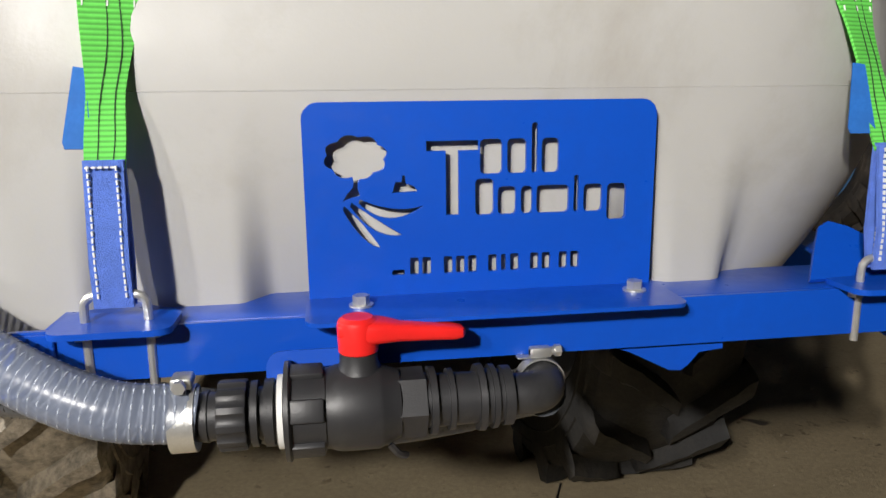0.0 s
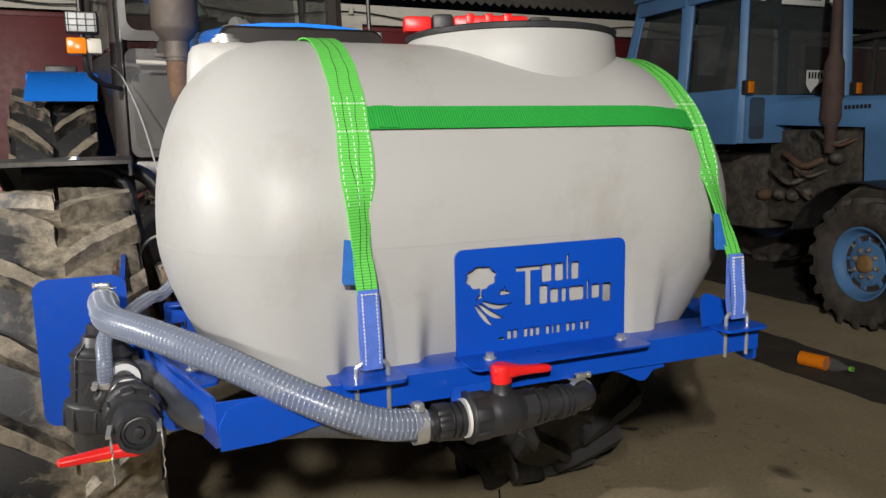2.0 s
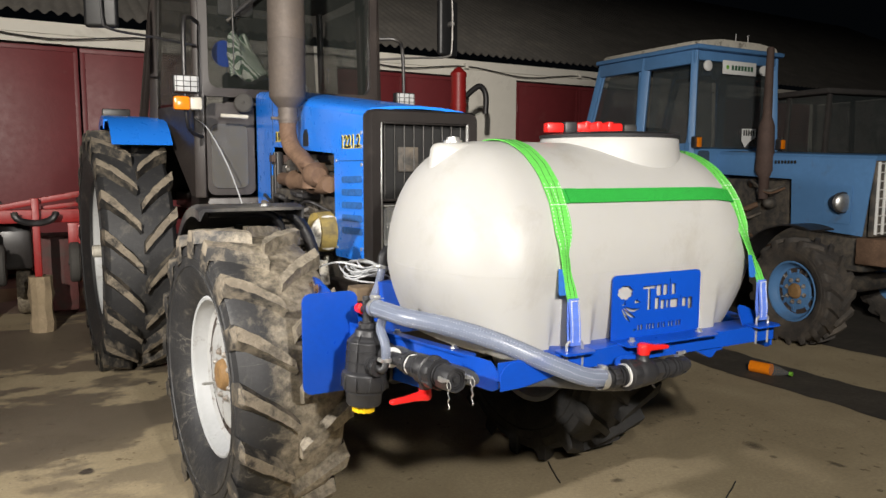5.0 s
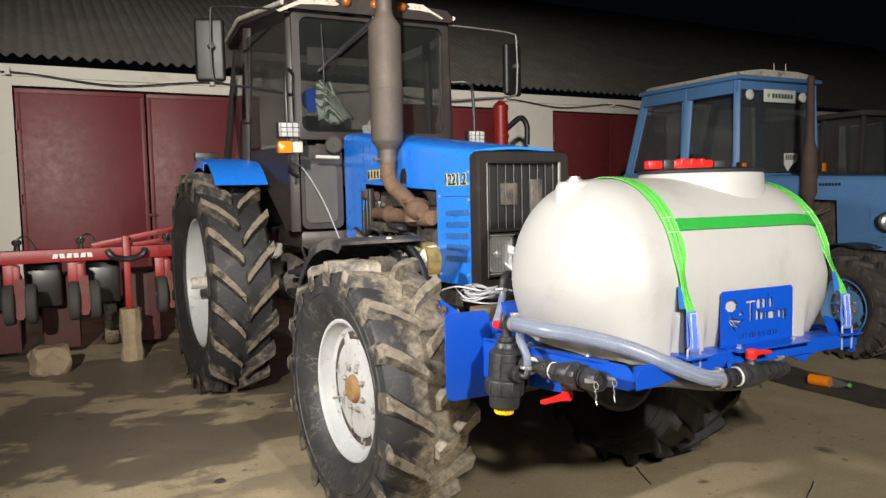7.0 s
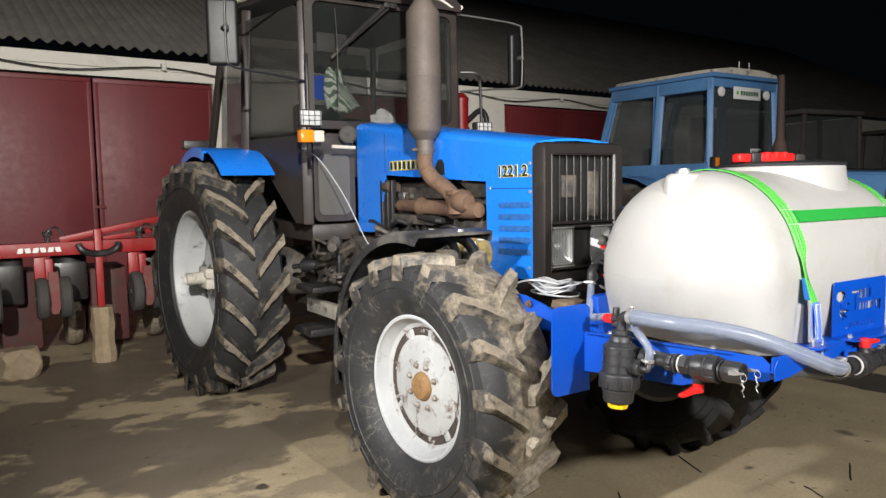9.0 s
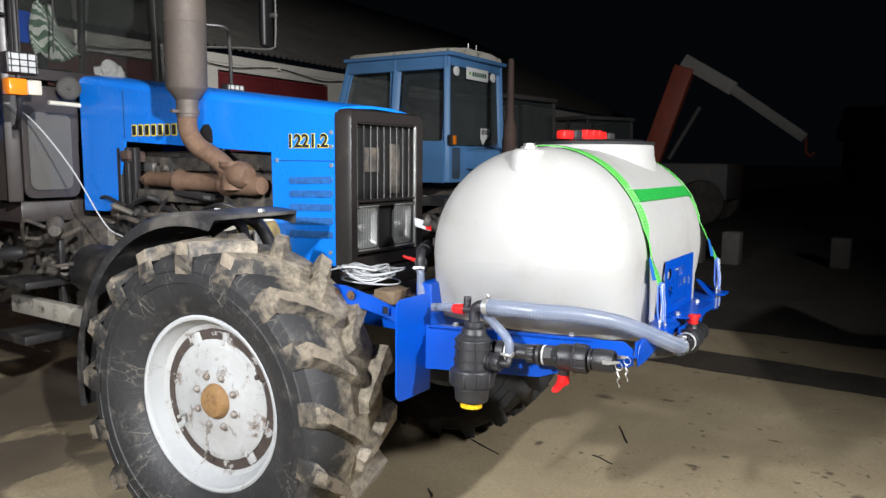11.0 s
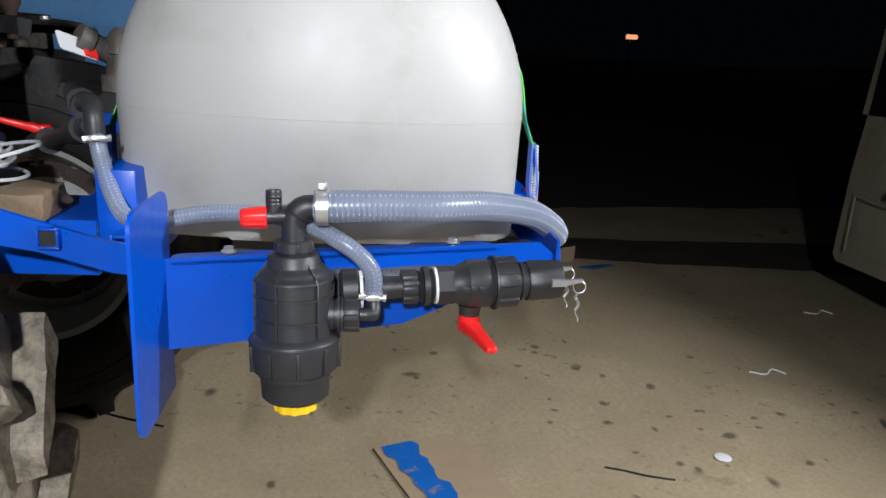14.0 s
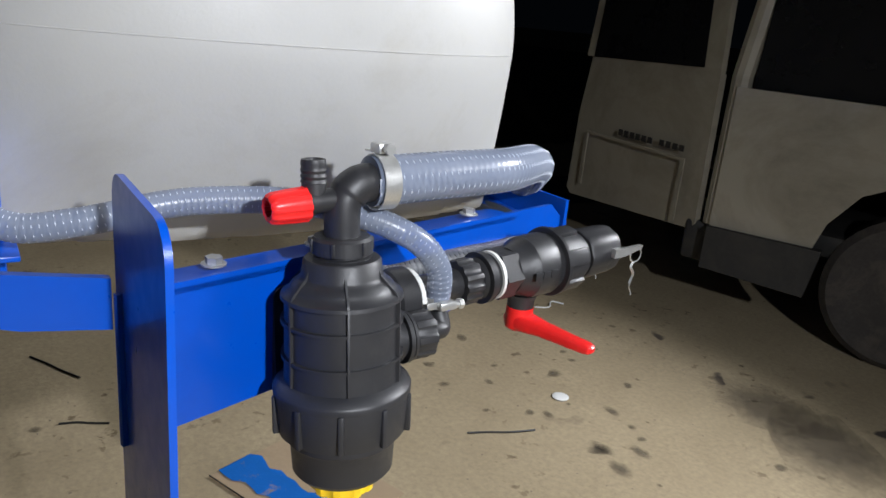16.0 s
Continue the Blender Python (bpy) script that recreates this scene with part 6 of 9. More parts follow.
HX = 0.268
for s in (-1, 1):
    bm = bm_new()
    out = [(2.72, 1.062), (3.108, 1.055), (3.118, 1.556), (4.236, 1.612), (4.355, 1.227), (4.655, 1.222), (4.655, hood_top(4.655)), (2.72, hood_top(2.72))]
    slab(bm, out, (s * HX, 0, 0), (0, 1, 0), (0, 0, 1), -0.008 * s)
    sd = part("hood_side", bm, M["tractor_blue"], tr)
    if s < 0:
        for k in range(5):
            bm = bm_new()
            slab(bm, [(a, b) for a, b in rounded(0.262, 0.030, 0.0145)], (-HX - 0.0002, 3.005, 1.4145 - 0.0597 * k), (0, -1, 0.03), (0, 0, 1), 0.004)
            sl = part("louvre", bm, M["mesh_blue"], sd, "dark blue perforated vent slot")
        for y, z in ((2.75, 1.64), (2.75, 1.58), (3.08, 1.52), (2.76, 1.12), (3.08, 1.10), (2.75, 1.50)):
            bm = bm_new()
            cyl(bm, (-HX, y, z), (-HX - 0.005, y, z), 0.009, seg=12)
            part("hood_screw", bm, M["steel"], sd)
        for y, z0, z1 in ((4.24, 1.63, hood_top(4.24) - 0.01),):
            bm = bm_new()
            box(bm, (-HX - 0.0015, y, z0), (-HX + 0.001, y + 0.004, z1))
            part("panel_gap", bm, M["ink"], sd)
        bm = bm_new()
        box(bm, (-HX - 0.0012, 2.72, 1.517), (-HX + 0.001, 3.10, 1.520))
        part("panel_gap", bm, M["ink"], sd)
        # model number, black on yellow; the maker's name as plain bars
        T = Matrix(((0, 0, -1, -HX - 0.0002), (-1, 0, 0, 3.018), (0, 1, 0, 1.563), (0, 0, 0, 1)))
        text_mesh("model_number", "1221.2", 0.08, 0.0018, M["number_yellow"], T @ Matrix.Diagonal((1.15, 1, 1, 1)), sd, offset=0.0042)
        text_mesh("model_number", "1221.2", 0.08, 0.0028, M["ink"], T @ Matrix.Diagonal((1.15, 1, 1, 1)), sd, offset=0.0018)
        for k in range(7):
            bm = bm_new()
            slab(bm, rounded(0.042, 0.062, 0.006), (-HX - 0.0002, 4.172 - 0.056 * k, 1.638), (0, -1, 0), (0, 0, 1), 0.0022)
            nm = part("name_bar", bm, M["number_yellow"], sd, "yellow edged dark bar")
            bm = bm_new()
            slab(bm, rounded(0.030, 0.050, 0.005), (-HX - 0.0020, 4.166 - 0.056 * k, 1.644), (0, -1, 0), (0, 0, 1), 0.0020)
            part("name_bar_core", bm, M["ink"], nm)
bm = bm_new()
prof = [(-HX, 0.0), (-HX + 0.006, 0.018), (-HX + 0.03, 0.036), (-0.12, 0.05), (0, 0.054), (0.12, 0.05), (HX - 0.03, 0.036), (HX - 0.006, 0.018), (HX, 0.0)]
ra = [bm.verts.new((x, 2.72, hood_top(2.72) + z)) for x, z in prof]
rb = [bm.verts.new((x, 4.655, hood_top(4.655) + z)) for x, z in prof]
rc_ = [bm.verts.new((x * 0.98, 4.655, hood_top(4.655) + z - 0.012)) for x, z in prof]
rd = [bm.verts.new((x * 0.98, 2.72, hood_top(2.72) + z - 0.012)) for x, z in prof]
for p, q in ((ra, rb), (rb, rc_), (rc_, rd), (rd, ra)):
    for i in range(len(prof) - 1):
        bm.faces.new((p[i], p[i + 1], q[i + 1], q[i]))
part("hood_top", bm, M["tractor_blue"], tr, smooth=50)

# front grille with its lamps
bm = bm_new()
zt, zb = 1.742, 1.045
oc = rounded(0.54, zt - zb, (0.02, 0.02, 0.035, 0.035), 4)
ic = [(x + 0.05, z + 0.055) for x, z in rounded(0.44, zt - zb - 0.11, 0.012, 4)]
mid_ = [(0.27 + (x - 0.27) * 0.97, 0.348 + (z - 0.348) * 0.97) for x, z in oc]
loops3 = [[bm.verts.new((x - 0.27, y, z + zb)) for x, z in o] for o, y in ((oc, 2.73), (oc, 2.665), (mid_, 2.645), (ic, 2.648), (ic, 2.69))]
for p, q in zip(loops3, loops3[1:]):
    n = len(p)
    for i in range(n):
        bm.faces.new((p[i], p[(i + 1) % n], q[(i + 1) % n], q[i]))
gr = part("grille", bm, M["grille_dark"], tr, "dark brown grille surround")
bm = bm_new()
box(bm, (-0.23, 2.70, 1.09), (0.23, 2.71, 1.70))
part("radiator", bm, M["ink"], gr)
for k in range(9):
    bm = bm_new()
    x = -0.19 + 0.0475 * k
    cyl(bm, (x, 2.675, 1.35), (x, 2.675, 1.69), 0.0020, seg=6)
    part("grille_bar", bm, M["bar_grey"], gr)
bm = bm_new()
box(bm, (-0.12, 2.685, 1.47), (-0.02, 2.698, 1.58), 0.004)
part("radiator_label", bm, M["engine"], gr)
bm = bm_new()
box(bm, (0.06, 2.68, 1.37), (0.13, 2.698, 1.60), 0.01)
part("oil_cooler", bm, M["engine"], gr)
for z in (1.685, 1.345, 1.325, 1.12):
    bm = bm_new()
    box(bm, (-0.218, 2.655, z - 0.006), (0.218, 2.668, z + 0.006), 0.002)
    part("grille_rail", bm, M["grille_dark"], gr)
for x in (-0.218, 0.212):
    bm = bm_new()
    box(bm, (x, 2.654, 1.11), (x + 0.008, 2.666, 1.69), 0.002)
    part("grille_rail", bm, M["steel"], gr)
for x in (-0.135, 0.125):
    bm = bm_new()
    rims = []
    for d_, sc_ in ((0.0, 1.0), (0.004, 0.93), (0.022, 0.80), (0.032, 0.52), (0.036, 0.22)):
        rims.append([bm.verts.new((x + (u_ - 0.066) * sc_, 2.664 + d_, 1.225 + (v_ - 0.09) * sc_)) for u_, v_ in rounded(0.132, 0.18, 0.022, 4)])
    for p, q in zip(rims, rims[1:]):
        for i in range(len(p)):
            bm.faces.new((p[i], p[(i + 1) % len(p)], q[(i + 1) % len(p)], q[i]))
    bm.faces.new(rims[-1])
    hl = part("headlight", bm, M["reflector"], gr, "rectangular clear headlight")
    bm = bm_new()
    lathe(bm, (x, 2.698, 1.225), (0, -1, 0), [(0, 0.020), (0.012, 0.018), (0.016, 0.010), (0.024, 0.008), (0.026, 0.002)], 18)
    part("bulb", bm, M["steel"], hl)
    for k in range(7):
        bm = bm_new()
        u_ = x - 0.054 + 0.018 * k
        cyl(bm, (u_, 2.6625, 1.145), (u_, 2.6625, 1.305), 0.0022, seg=6)
        part("lens_flute", bm, M["lens"], hl)
    for z_ in (1.129, 1.321):
        bm = bm_new()
        box(bm, (x - 0.07, 2.650, z_ - 0.003), (x + 0.07, 2.655, z_ + 0.003), 0.001)
        part("chrome_trim", bm, M["steel"], hl)
    bm = bm_new()
    box(bm, (x - 0.07, 2.656, 1.133), (x + 0.07, 2.662, 1.317), 0.002)
    part("headlight_glass", bm, M["lens"], hl)
bm = bm_new()
box(bm, (-0.24, 2.62, 0.93), (0.24, 2.9, 1.045), 0.02)
part("nose", bm, M["grille_dark"], tr)

# exhaust
EX, EY = -0.36, 3.585
bm = bm_new()
lathe(bm, (EX, EY, 0), (0, 0, 1), [(1.72, 0.05), (1.80, 0.052), (1.845, 0.088), (1.86, 0.096), (2.15, 0.098), (2.155, 0.1), (2.16, 0.098), (2.52, 0.096), (2.58, 0.055), (2.62, 0.048), (3.25, 0.047), (3.25, 0.042)], 32)
part("muffler", bm, M["muffler"], tr, "brown weathered upright muffler")
bm = bm_new()
sweep(bm, spline([(EX, EY, 1.76), (EX, EY, 1.66), (EX + 0.005, EY - 0.06, 1.585), (EX + 0.03, EY - 0.17, 1.52), (EX + 0.05, EY - 0.24, 1.46)], 6), 0.046, 20)
part("exhaust_elbow", bm, M["rust"], tr, "rusty exhaust elbow")
bm = bm_new()
lathe(bm, (EX, EY, 1.735), (0, 0, 1), [(0, 0.056), (0.02, 0.056)], 24)
box(bm, (EX - 0.09, EY - 0.012, 1.737), (EX - 0.05, EY + 0.012, 1.753), 0.002)
part("pipe_clamp", bm, M["muffler"], tr)
bm = bm_new()
slab(bm, [(-0.045, 1.60), (0.055, 1.60), (0.05, 1.66), (0.02, 1.69), (-0.02, 1.69), (-0.042, 1.66)], (-HX - 0.0015, EY - 0.02, 0), (0, 1, 0), (0, 0, 1), 0.003)
part("hood_cutout", bm, M["ink"], tr, "dark opening for the exhaust")

# engine bay: block, manifold, pipes and belts
bm = bm_new()
box(bm, (-0.20, 3.05, 0.72), (0.20, 4.45, 1.46), 0.03)
box(bm, (-0.17, 3.1, 1.46), (0.17, 4.3, 1.56), 0.03)
part("engine_block", bm, M["engine"], tr)
re_ = random.Random(3)
bm = bm_new()
lathe(bm, (-0.27, 3.18, 1.40), (0, 1, 0.02), [(0, 0.04), (0.05, 0.05), (0.2, 0.05), (0.22, 0.06), (0.25, 0.06), (0.27, 0.045), (0.55, 0.045), (0.57, 0.058), (0.6, 0.058), (0.62, 0.04), (0.85, 0.038), (0.87, 0.02)], 20)
part("manifold", bm, M["rust"], tr, "rusty exhaust manifold")
bm = bm_new()
lathe(bm, (-0.31, 3.22, 1.445), (0, 1, 0.1), [(0, 0.04), (0.03, 0.062), (0.08, 0.065), (0.11, 0.05), (0.16, 0.045)], 20)
lathe(bm, (-0.31, 3.33, 1.40), (0, 0, 1), [(-0.02, 0.055), (0.07, 0.05), (0.09, 0.065), (0.11, 0.065)], 18)
part("turbo_housing", bm, M["rust"], tr)
for k in range(5):
    bm = bm_new()
    y = 3.28 + 0.2 * k
    sweep(bm, spline([(-0.19, y, 1.42), (-0.24, y, 1.415), (-0.27, y, 1.40)], 3), 0.03, 12)
    part("manifold_branch", bm, M["rust"], tr)
bm = bm_new()
box(bm, (-0.29, 3.62, 1.30), (-0.21, 4.12, 1.36), 0.01)
box(bm, (-0.27, 3.55, 1.46), (-0.2, 3.95, 1.53), 0.012)
part("heat_shield", bm, M["engine"], tr)
bm = bm_new()
for y in (4.16, 4.22, 4.29):
    box(bm, (-0.27, y, 1.12), (-0.23, y + 0.035, 1.58), 0.008)
part("bulkhead_duct", bm, M["black_paint"], tr)
bm = bm_new()
lathe(bm, (-0.31, 3.16, 1.17), (1, 0.1, 0), [(-0.05, 0.05), (-0.05, 0.095), (0.0, 0.1), (0.03, 0.1), (0.03, 0.06)], 28)
part("pulley", bm, M["dusty_yellow"], tr, "dusty yellow pulley")
bm = bm_new()
lathe(bm, (-0.31, 3.10, 1.17), (0, 1, 0), [(-0.03, 0.03), (0.0, 0.085), (0.012, 0.085), (0.03, 0.06), (0.09, 0.06), (0.1, 0.03)], 24)
part("alternator", bm, M["axle"], tr)
for k in range(18):
    bm = bm_new()
    y0, z0 = re_.uniform(3.2, 4.35), re_.uniform(0.95, 1.52)
    h = re_.uniform(0.02, 0.06)
    if k % 3:
        box(bm, (-0.30 + 0.05 * re_.random(), y0, z0), (-0.18, y0 + h * 1.6, z0 + h), 0.008)
    else:
        lathe(bm, (-0.20, y0, z0), (-1, re_.uniform(-0.3, 0.3), 0.1), [(0, h * 0.8), (0.04, h * 0.8), (0.045, h), (0.06, h), (0.065, h * 0.4), (0.09, h * 0.35), (0.091, 0.004)], 16)
    part("engine_fitting", bm, (M["engine"], M["dark_rust"], M["muffler"], M["dark_steel"])[k % 4], tr)
for k in range(26):
    bm = bm_new()
    y0 = re_.uniform(3.2, 4.3)
    z0 = re_.uniform(0.85, 1.35)
    pts = [(-0.21, y0, z0), (-0.27 - re_.uniform(0, 0.06), y0 + re_.uniform(-0.1, 0.1), z0 + re_.uniform(-0.05, 0.08)), (-0.26 - re_.uniform(0, 0.05), y0 + re_.uniform(0.1, 0.3), z0 + re_.uniform(-0.1, 0.1)), (-0.2, y0 + re_.uniform(0.25, 0.5), z0 + re_.uniform(-0.12, 0.12))]
    sweep(bm, spline(pts, 5), re_.uniform(0.008, 0.02), 8)
    part("engine_hose", bm, M["black_paint"] if k % 3 else M["engine"], tr)
for k in range(14):
    bm = bm_new()
    y0, z0 = re_.uniform(3.15, 4.35), re_.uniform(0.85, 1.3)
    a, b, c = re_.uniform(0.03, 0.07), re_.uniform(0.04, 0.12), re_.uniform(0.03, 0.09)
    if k % 2:
        box(bm, (-0.2 - a, y0, z0), (-0.19, y0 + b, z0 + c), 0.008)
    else:
        cyl(bm, (-0.19, y0, z0), (-0.2 - a, y0, z0), c * 0.55, seg=14)
    part("engine_fitting", bm, M["engine"] if k % 4 else M["axle"], tr)

# chassis, axles, tanks and the clutter below the cab
bm = bm_new()
box(bm, (-0.24, 2.62, 0.62), (-0.16, 4.4, 0.92), 0.01)
box(bm, (0.16, 2.62, 0.62), (0.24, 4.4, 0.92), 0.01)
box(bm, (-0.24, 2.60, 0.66), (0.24, 2.68, 0.96), 0.01)
part("chassis", bm, M["cab_dark"], tr)
bm = bm_new()
lathe(bm, (-0.72, 2.795, 0.62), (1, 0, 0), [(0, 0.10), (0.1, 0.12), (0.16, 0.075), (0.5, 0.085), (0.6, 0.15), (0.84, 0.15), (0.94, 0.085), (1.28, 0.075), (1.34, 0.12), (1.44, 0.10)], 24)
part("front_axle", bm, M["engine"], tr)
bm = bm_new()
box(bm, (-0.30, 4.4, 0.55), (0.30, 5.9, 1.18), 0.05)
part("gearbox", bm, M["engine"], tr)
bm = bm_new()
lathe(bm, (-1.0, 5.6, 0.865), (1, 0, 0), [(0, 0.10), (0.35, 0.11), (0.5, 0.2), (1.5, 0.2), (1.65, 0.11), (2.0, 0.10)], 24)
part("rear_axle", bm, M["engine"], tr)
bm = bm_new()
lathe(bm, (-0.44, 3.72, 0.93), (0, 1, 0), [(0, 0.06), (0.0, 0.125), (0.03, 0.135), (0.58, 0.135), (0.61, 0.125), (0.62, 0.05)], 28)
part("air_reservoir", bm, M["black_paint"], tr, "black cylindrical air tank")
bm = bm_new()
box(bm, (-0.70, 4.55, 0.52), (-0.42, 4.85, 0.57), 0.008)
box(bm, (-0.68, 4.55, 0.82), (-0.42, 4.85, 0.86), 0.008)
box(bm, (-0.46, 4.6, 0.5), (-0.43, 4.64, 1.2), 0.004)
part("cab_step", bm, M["black_paint"], tr)
bm = bm_new()
box(bm, (-0.52, 3.55, 0.62), (-0.46, 5.05, 0.72), 0.006)
part("side_rail", bm, M["axle"], tr)
for k in range(18):
    bm = bm_new()
    y0, z0, x0 = re_.uniform(4.15, 5.0), re_.uniform(0.8, 1.24), re_.uniform(-0.62, -0.34)
    if k % 3 == 0:
        lathe(bm, (x0, y0, z0), (re_.uniform(-1, 1), 1, re_.uniform(-0.3, 0.3)), [(0, 0.03), (0.05, 0.045), (0.12, 0.045), (0.14, 0.02), (0.2, 0.02)], 14)
    else:
        sweep(bm, spline([(x0, y0, z0), (x0 - 0.06, y0 + 0.12, z0 + re_.uniform(-0.1, 0.06)), (x0 + 0.02, y0 + 0.28, z0 + re_.uniform(-0.12, 0.1)), (x0 + 0.1, y0 + 0.4, z0)], 5), re_.uniform(0.008, 0.018), 8)
    part("underbody_fitting", bm, M["engine"] if k % 4 else M["black_paint"], tr)

# front mudguards
for s in (-1, 1):
    bm = bm_new()
    ro, xa, xb = 0.735, s * 0.56, s * 0.985
    arc = []
    for k in range(29):
        a = radians(80 + 110 * k / 28)
        arc.append((2.80 - ro * math.cos(a) * (1.0 if a < math.pi / 2 else 1.04), 0.60 + ro * math.sin(a)))
    strips = []
    for x, dr_ in ((xa, -0.05), (xa, 0.0), (xb - s * 0.02, 0.0), (xb, -0.012), (xb, -0.05), (xb - s * 0.006, -0.05), (xb - s * 0.024, -0.014), (xa + s * 0.008, -0.012), (xa + s * 0.008, -0.05)):
        row = []
        for y, z in arc:
            v = Vector((0, y - 2.80, z - 0.60))
            v = v * (1 + dr_ / v.length)
            row.append(bm.verts.new((x, 2.80 + v.y, 0.60 + v.z)))
        strips.append(row)
    for p, q in zip(strips, strips[1:] + strips[:1]):
        for i in range(len(p) - 1):
            bm.faces.new((p[i], p[i + 1], q[i + 1], q[i]))
    bm.faces.new([r[0] for r in strips])
    bm.faces.new([r[-1] for r in strips])
    fg = part("front_mudguard", bm, M["guard"], tr, "black curved front mudguard", 50)
    bm = bm_new()
    sweep(bm, spline([(s * 0.5, 2.95, 0.75), (s * 0.56, 2.95, 1.05), (s * 0.62, 2.95, 1.27), (s * 0.9, 2.95, 1.29)], 5), 0.022, 10)
    part("mudguard_stay", bm, M["black_paint"], fg)
    bm = bm_new()
    sweep(bm, spline([(s * 0.66, 2.97, 1.30), (s * 0.52, 2.95, 1.26), (s * 0.45, 2.93, 1.13), (s * 0.42, 2.93, 0.93)], 5), 0.028, 12)
    part("mudguard_tube", bm, M["black_paint"], fg)
    bm = bm_new()
    slab(bm, [(-0.03, 0), (0.035, 0), (0.02, 0.11), (-0.012, 0.11)], (s * 0.425 - 0.004, 2.895, 0.955), (0.9, 0.2, 0), (0, 0, 1), 0.05)
    box(bm, (s * 0.44 - 0.07, 2.87, 0.935), (s * 0.44 + 0.05, 2.95, 0.955), 0.005)
    part("stay_bracket", bm, M["axle"], fg, "dusty cream steel bracket")
    for y in (2.7, 2.95, 3.2):
        bm = bm_new()
        v = math.sqrt(max(0.01, ro ** 2 - (y - 2.8) ** 2))
        hexbolt(bm, (s * 0.72, y, 0.60 + v), (0, 0, 1), 0.013, 0.008)
        part("bolt", bm, M["steel"], fg)

# rear mudguards
for s in (-1, 1):
    bm = bm_new()
    ro = 0.985

    def guard_arc(a0, a1, r, n):
        return [(5.60 - r * math.cos(radians(a0 + (a1 - a0) * k / n)), 0.865 + r * math.sin(radians(a0 + (a1 - a0) * k / n))) for k in range(n + 1)]

    prof_ = guard_arc(74, 160, ro, 20)
    rows_ = []
    for x, d_ in ((s * 0.74, 0.0), (s * 1.16, 0.0), (s * 1.165, -0.012), (s * 1.165, -0.07), (s * 1.159, -0.07), (s * 1.155, -0.016), (s * 0.74, -0.012)):
        row = []
        for y, z in prof_:
            v = Vector((0, y - 5.6, z - 0.865))
            v = v * (1 + d_ / v.length)
            row.append(bm.verts.new((x, 5.6 + v.y, 0.865 + v.z)))
        rows_.append(row)
    for p, q in zip(rows_, rows_[1:] + rows_[:1]):
        for i in range(len(p) - 1):
            bm.faces.new((p[i], p[i + 1], q[i + 1], q[i]))
    bm.faces.new([r[0] for r in rows_])
    bm.faces.new([r[-1] for r in rows_])
    rg_ = part("rear_mudguard", bm, M["tractor_blue"], tr, "blue rear mudguard", 50)
    bm = bm_new()
    lip = [Vector((s * 0.95, y, z)) for y, z in guard_arc(51, 73.5, ro + 0.004, 8)]
    ribbon(bm, lip, (1, 0, 0), 0.38, 0.012)
    part("mudguard_lip", bm, M["tractor_blue"], rg_, "blue front lip of the mudguard")
    bm = bm_new()
    box(bm, (s * 0.93, 6.0, 1.86), (s * 1.13, 6.09, 1.93), 0.01)
    part("rear_lamp", bm, M["black_paint"], rg_)

# cab: pillars, panels, panes, roof
CT = 2.86
A_, B_, C_ = (0.635, 4.70), (0.80, 5.45), (0.74, 6.22)


def post(bm, p0, p1, w, d, bev=0.012):
    """A square pillar between two points."""
    p0, p1 = Vector(p0), Vector(p1)
    m = (p1 - p0).to_track_quat("Z", "Y").to_matrix().to_4x4()
    m.translation = p0
    box(bm, (-w / 2, -d / 2, 0), (w / 2, d / 2, (p1 - p0).length), bev, m)


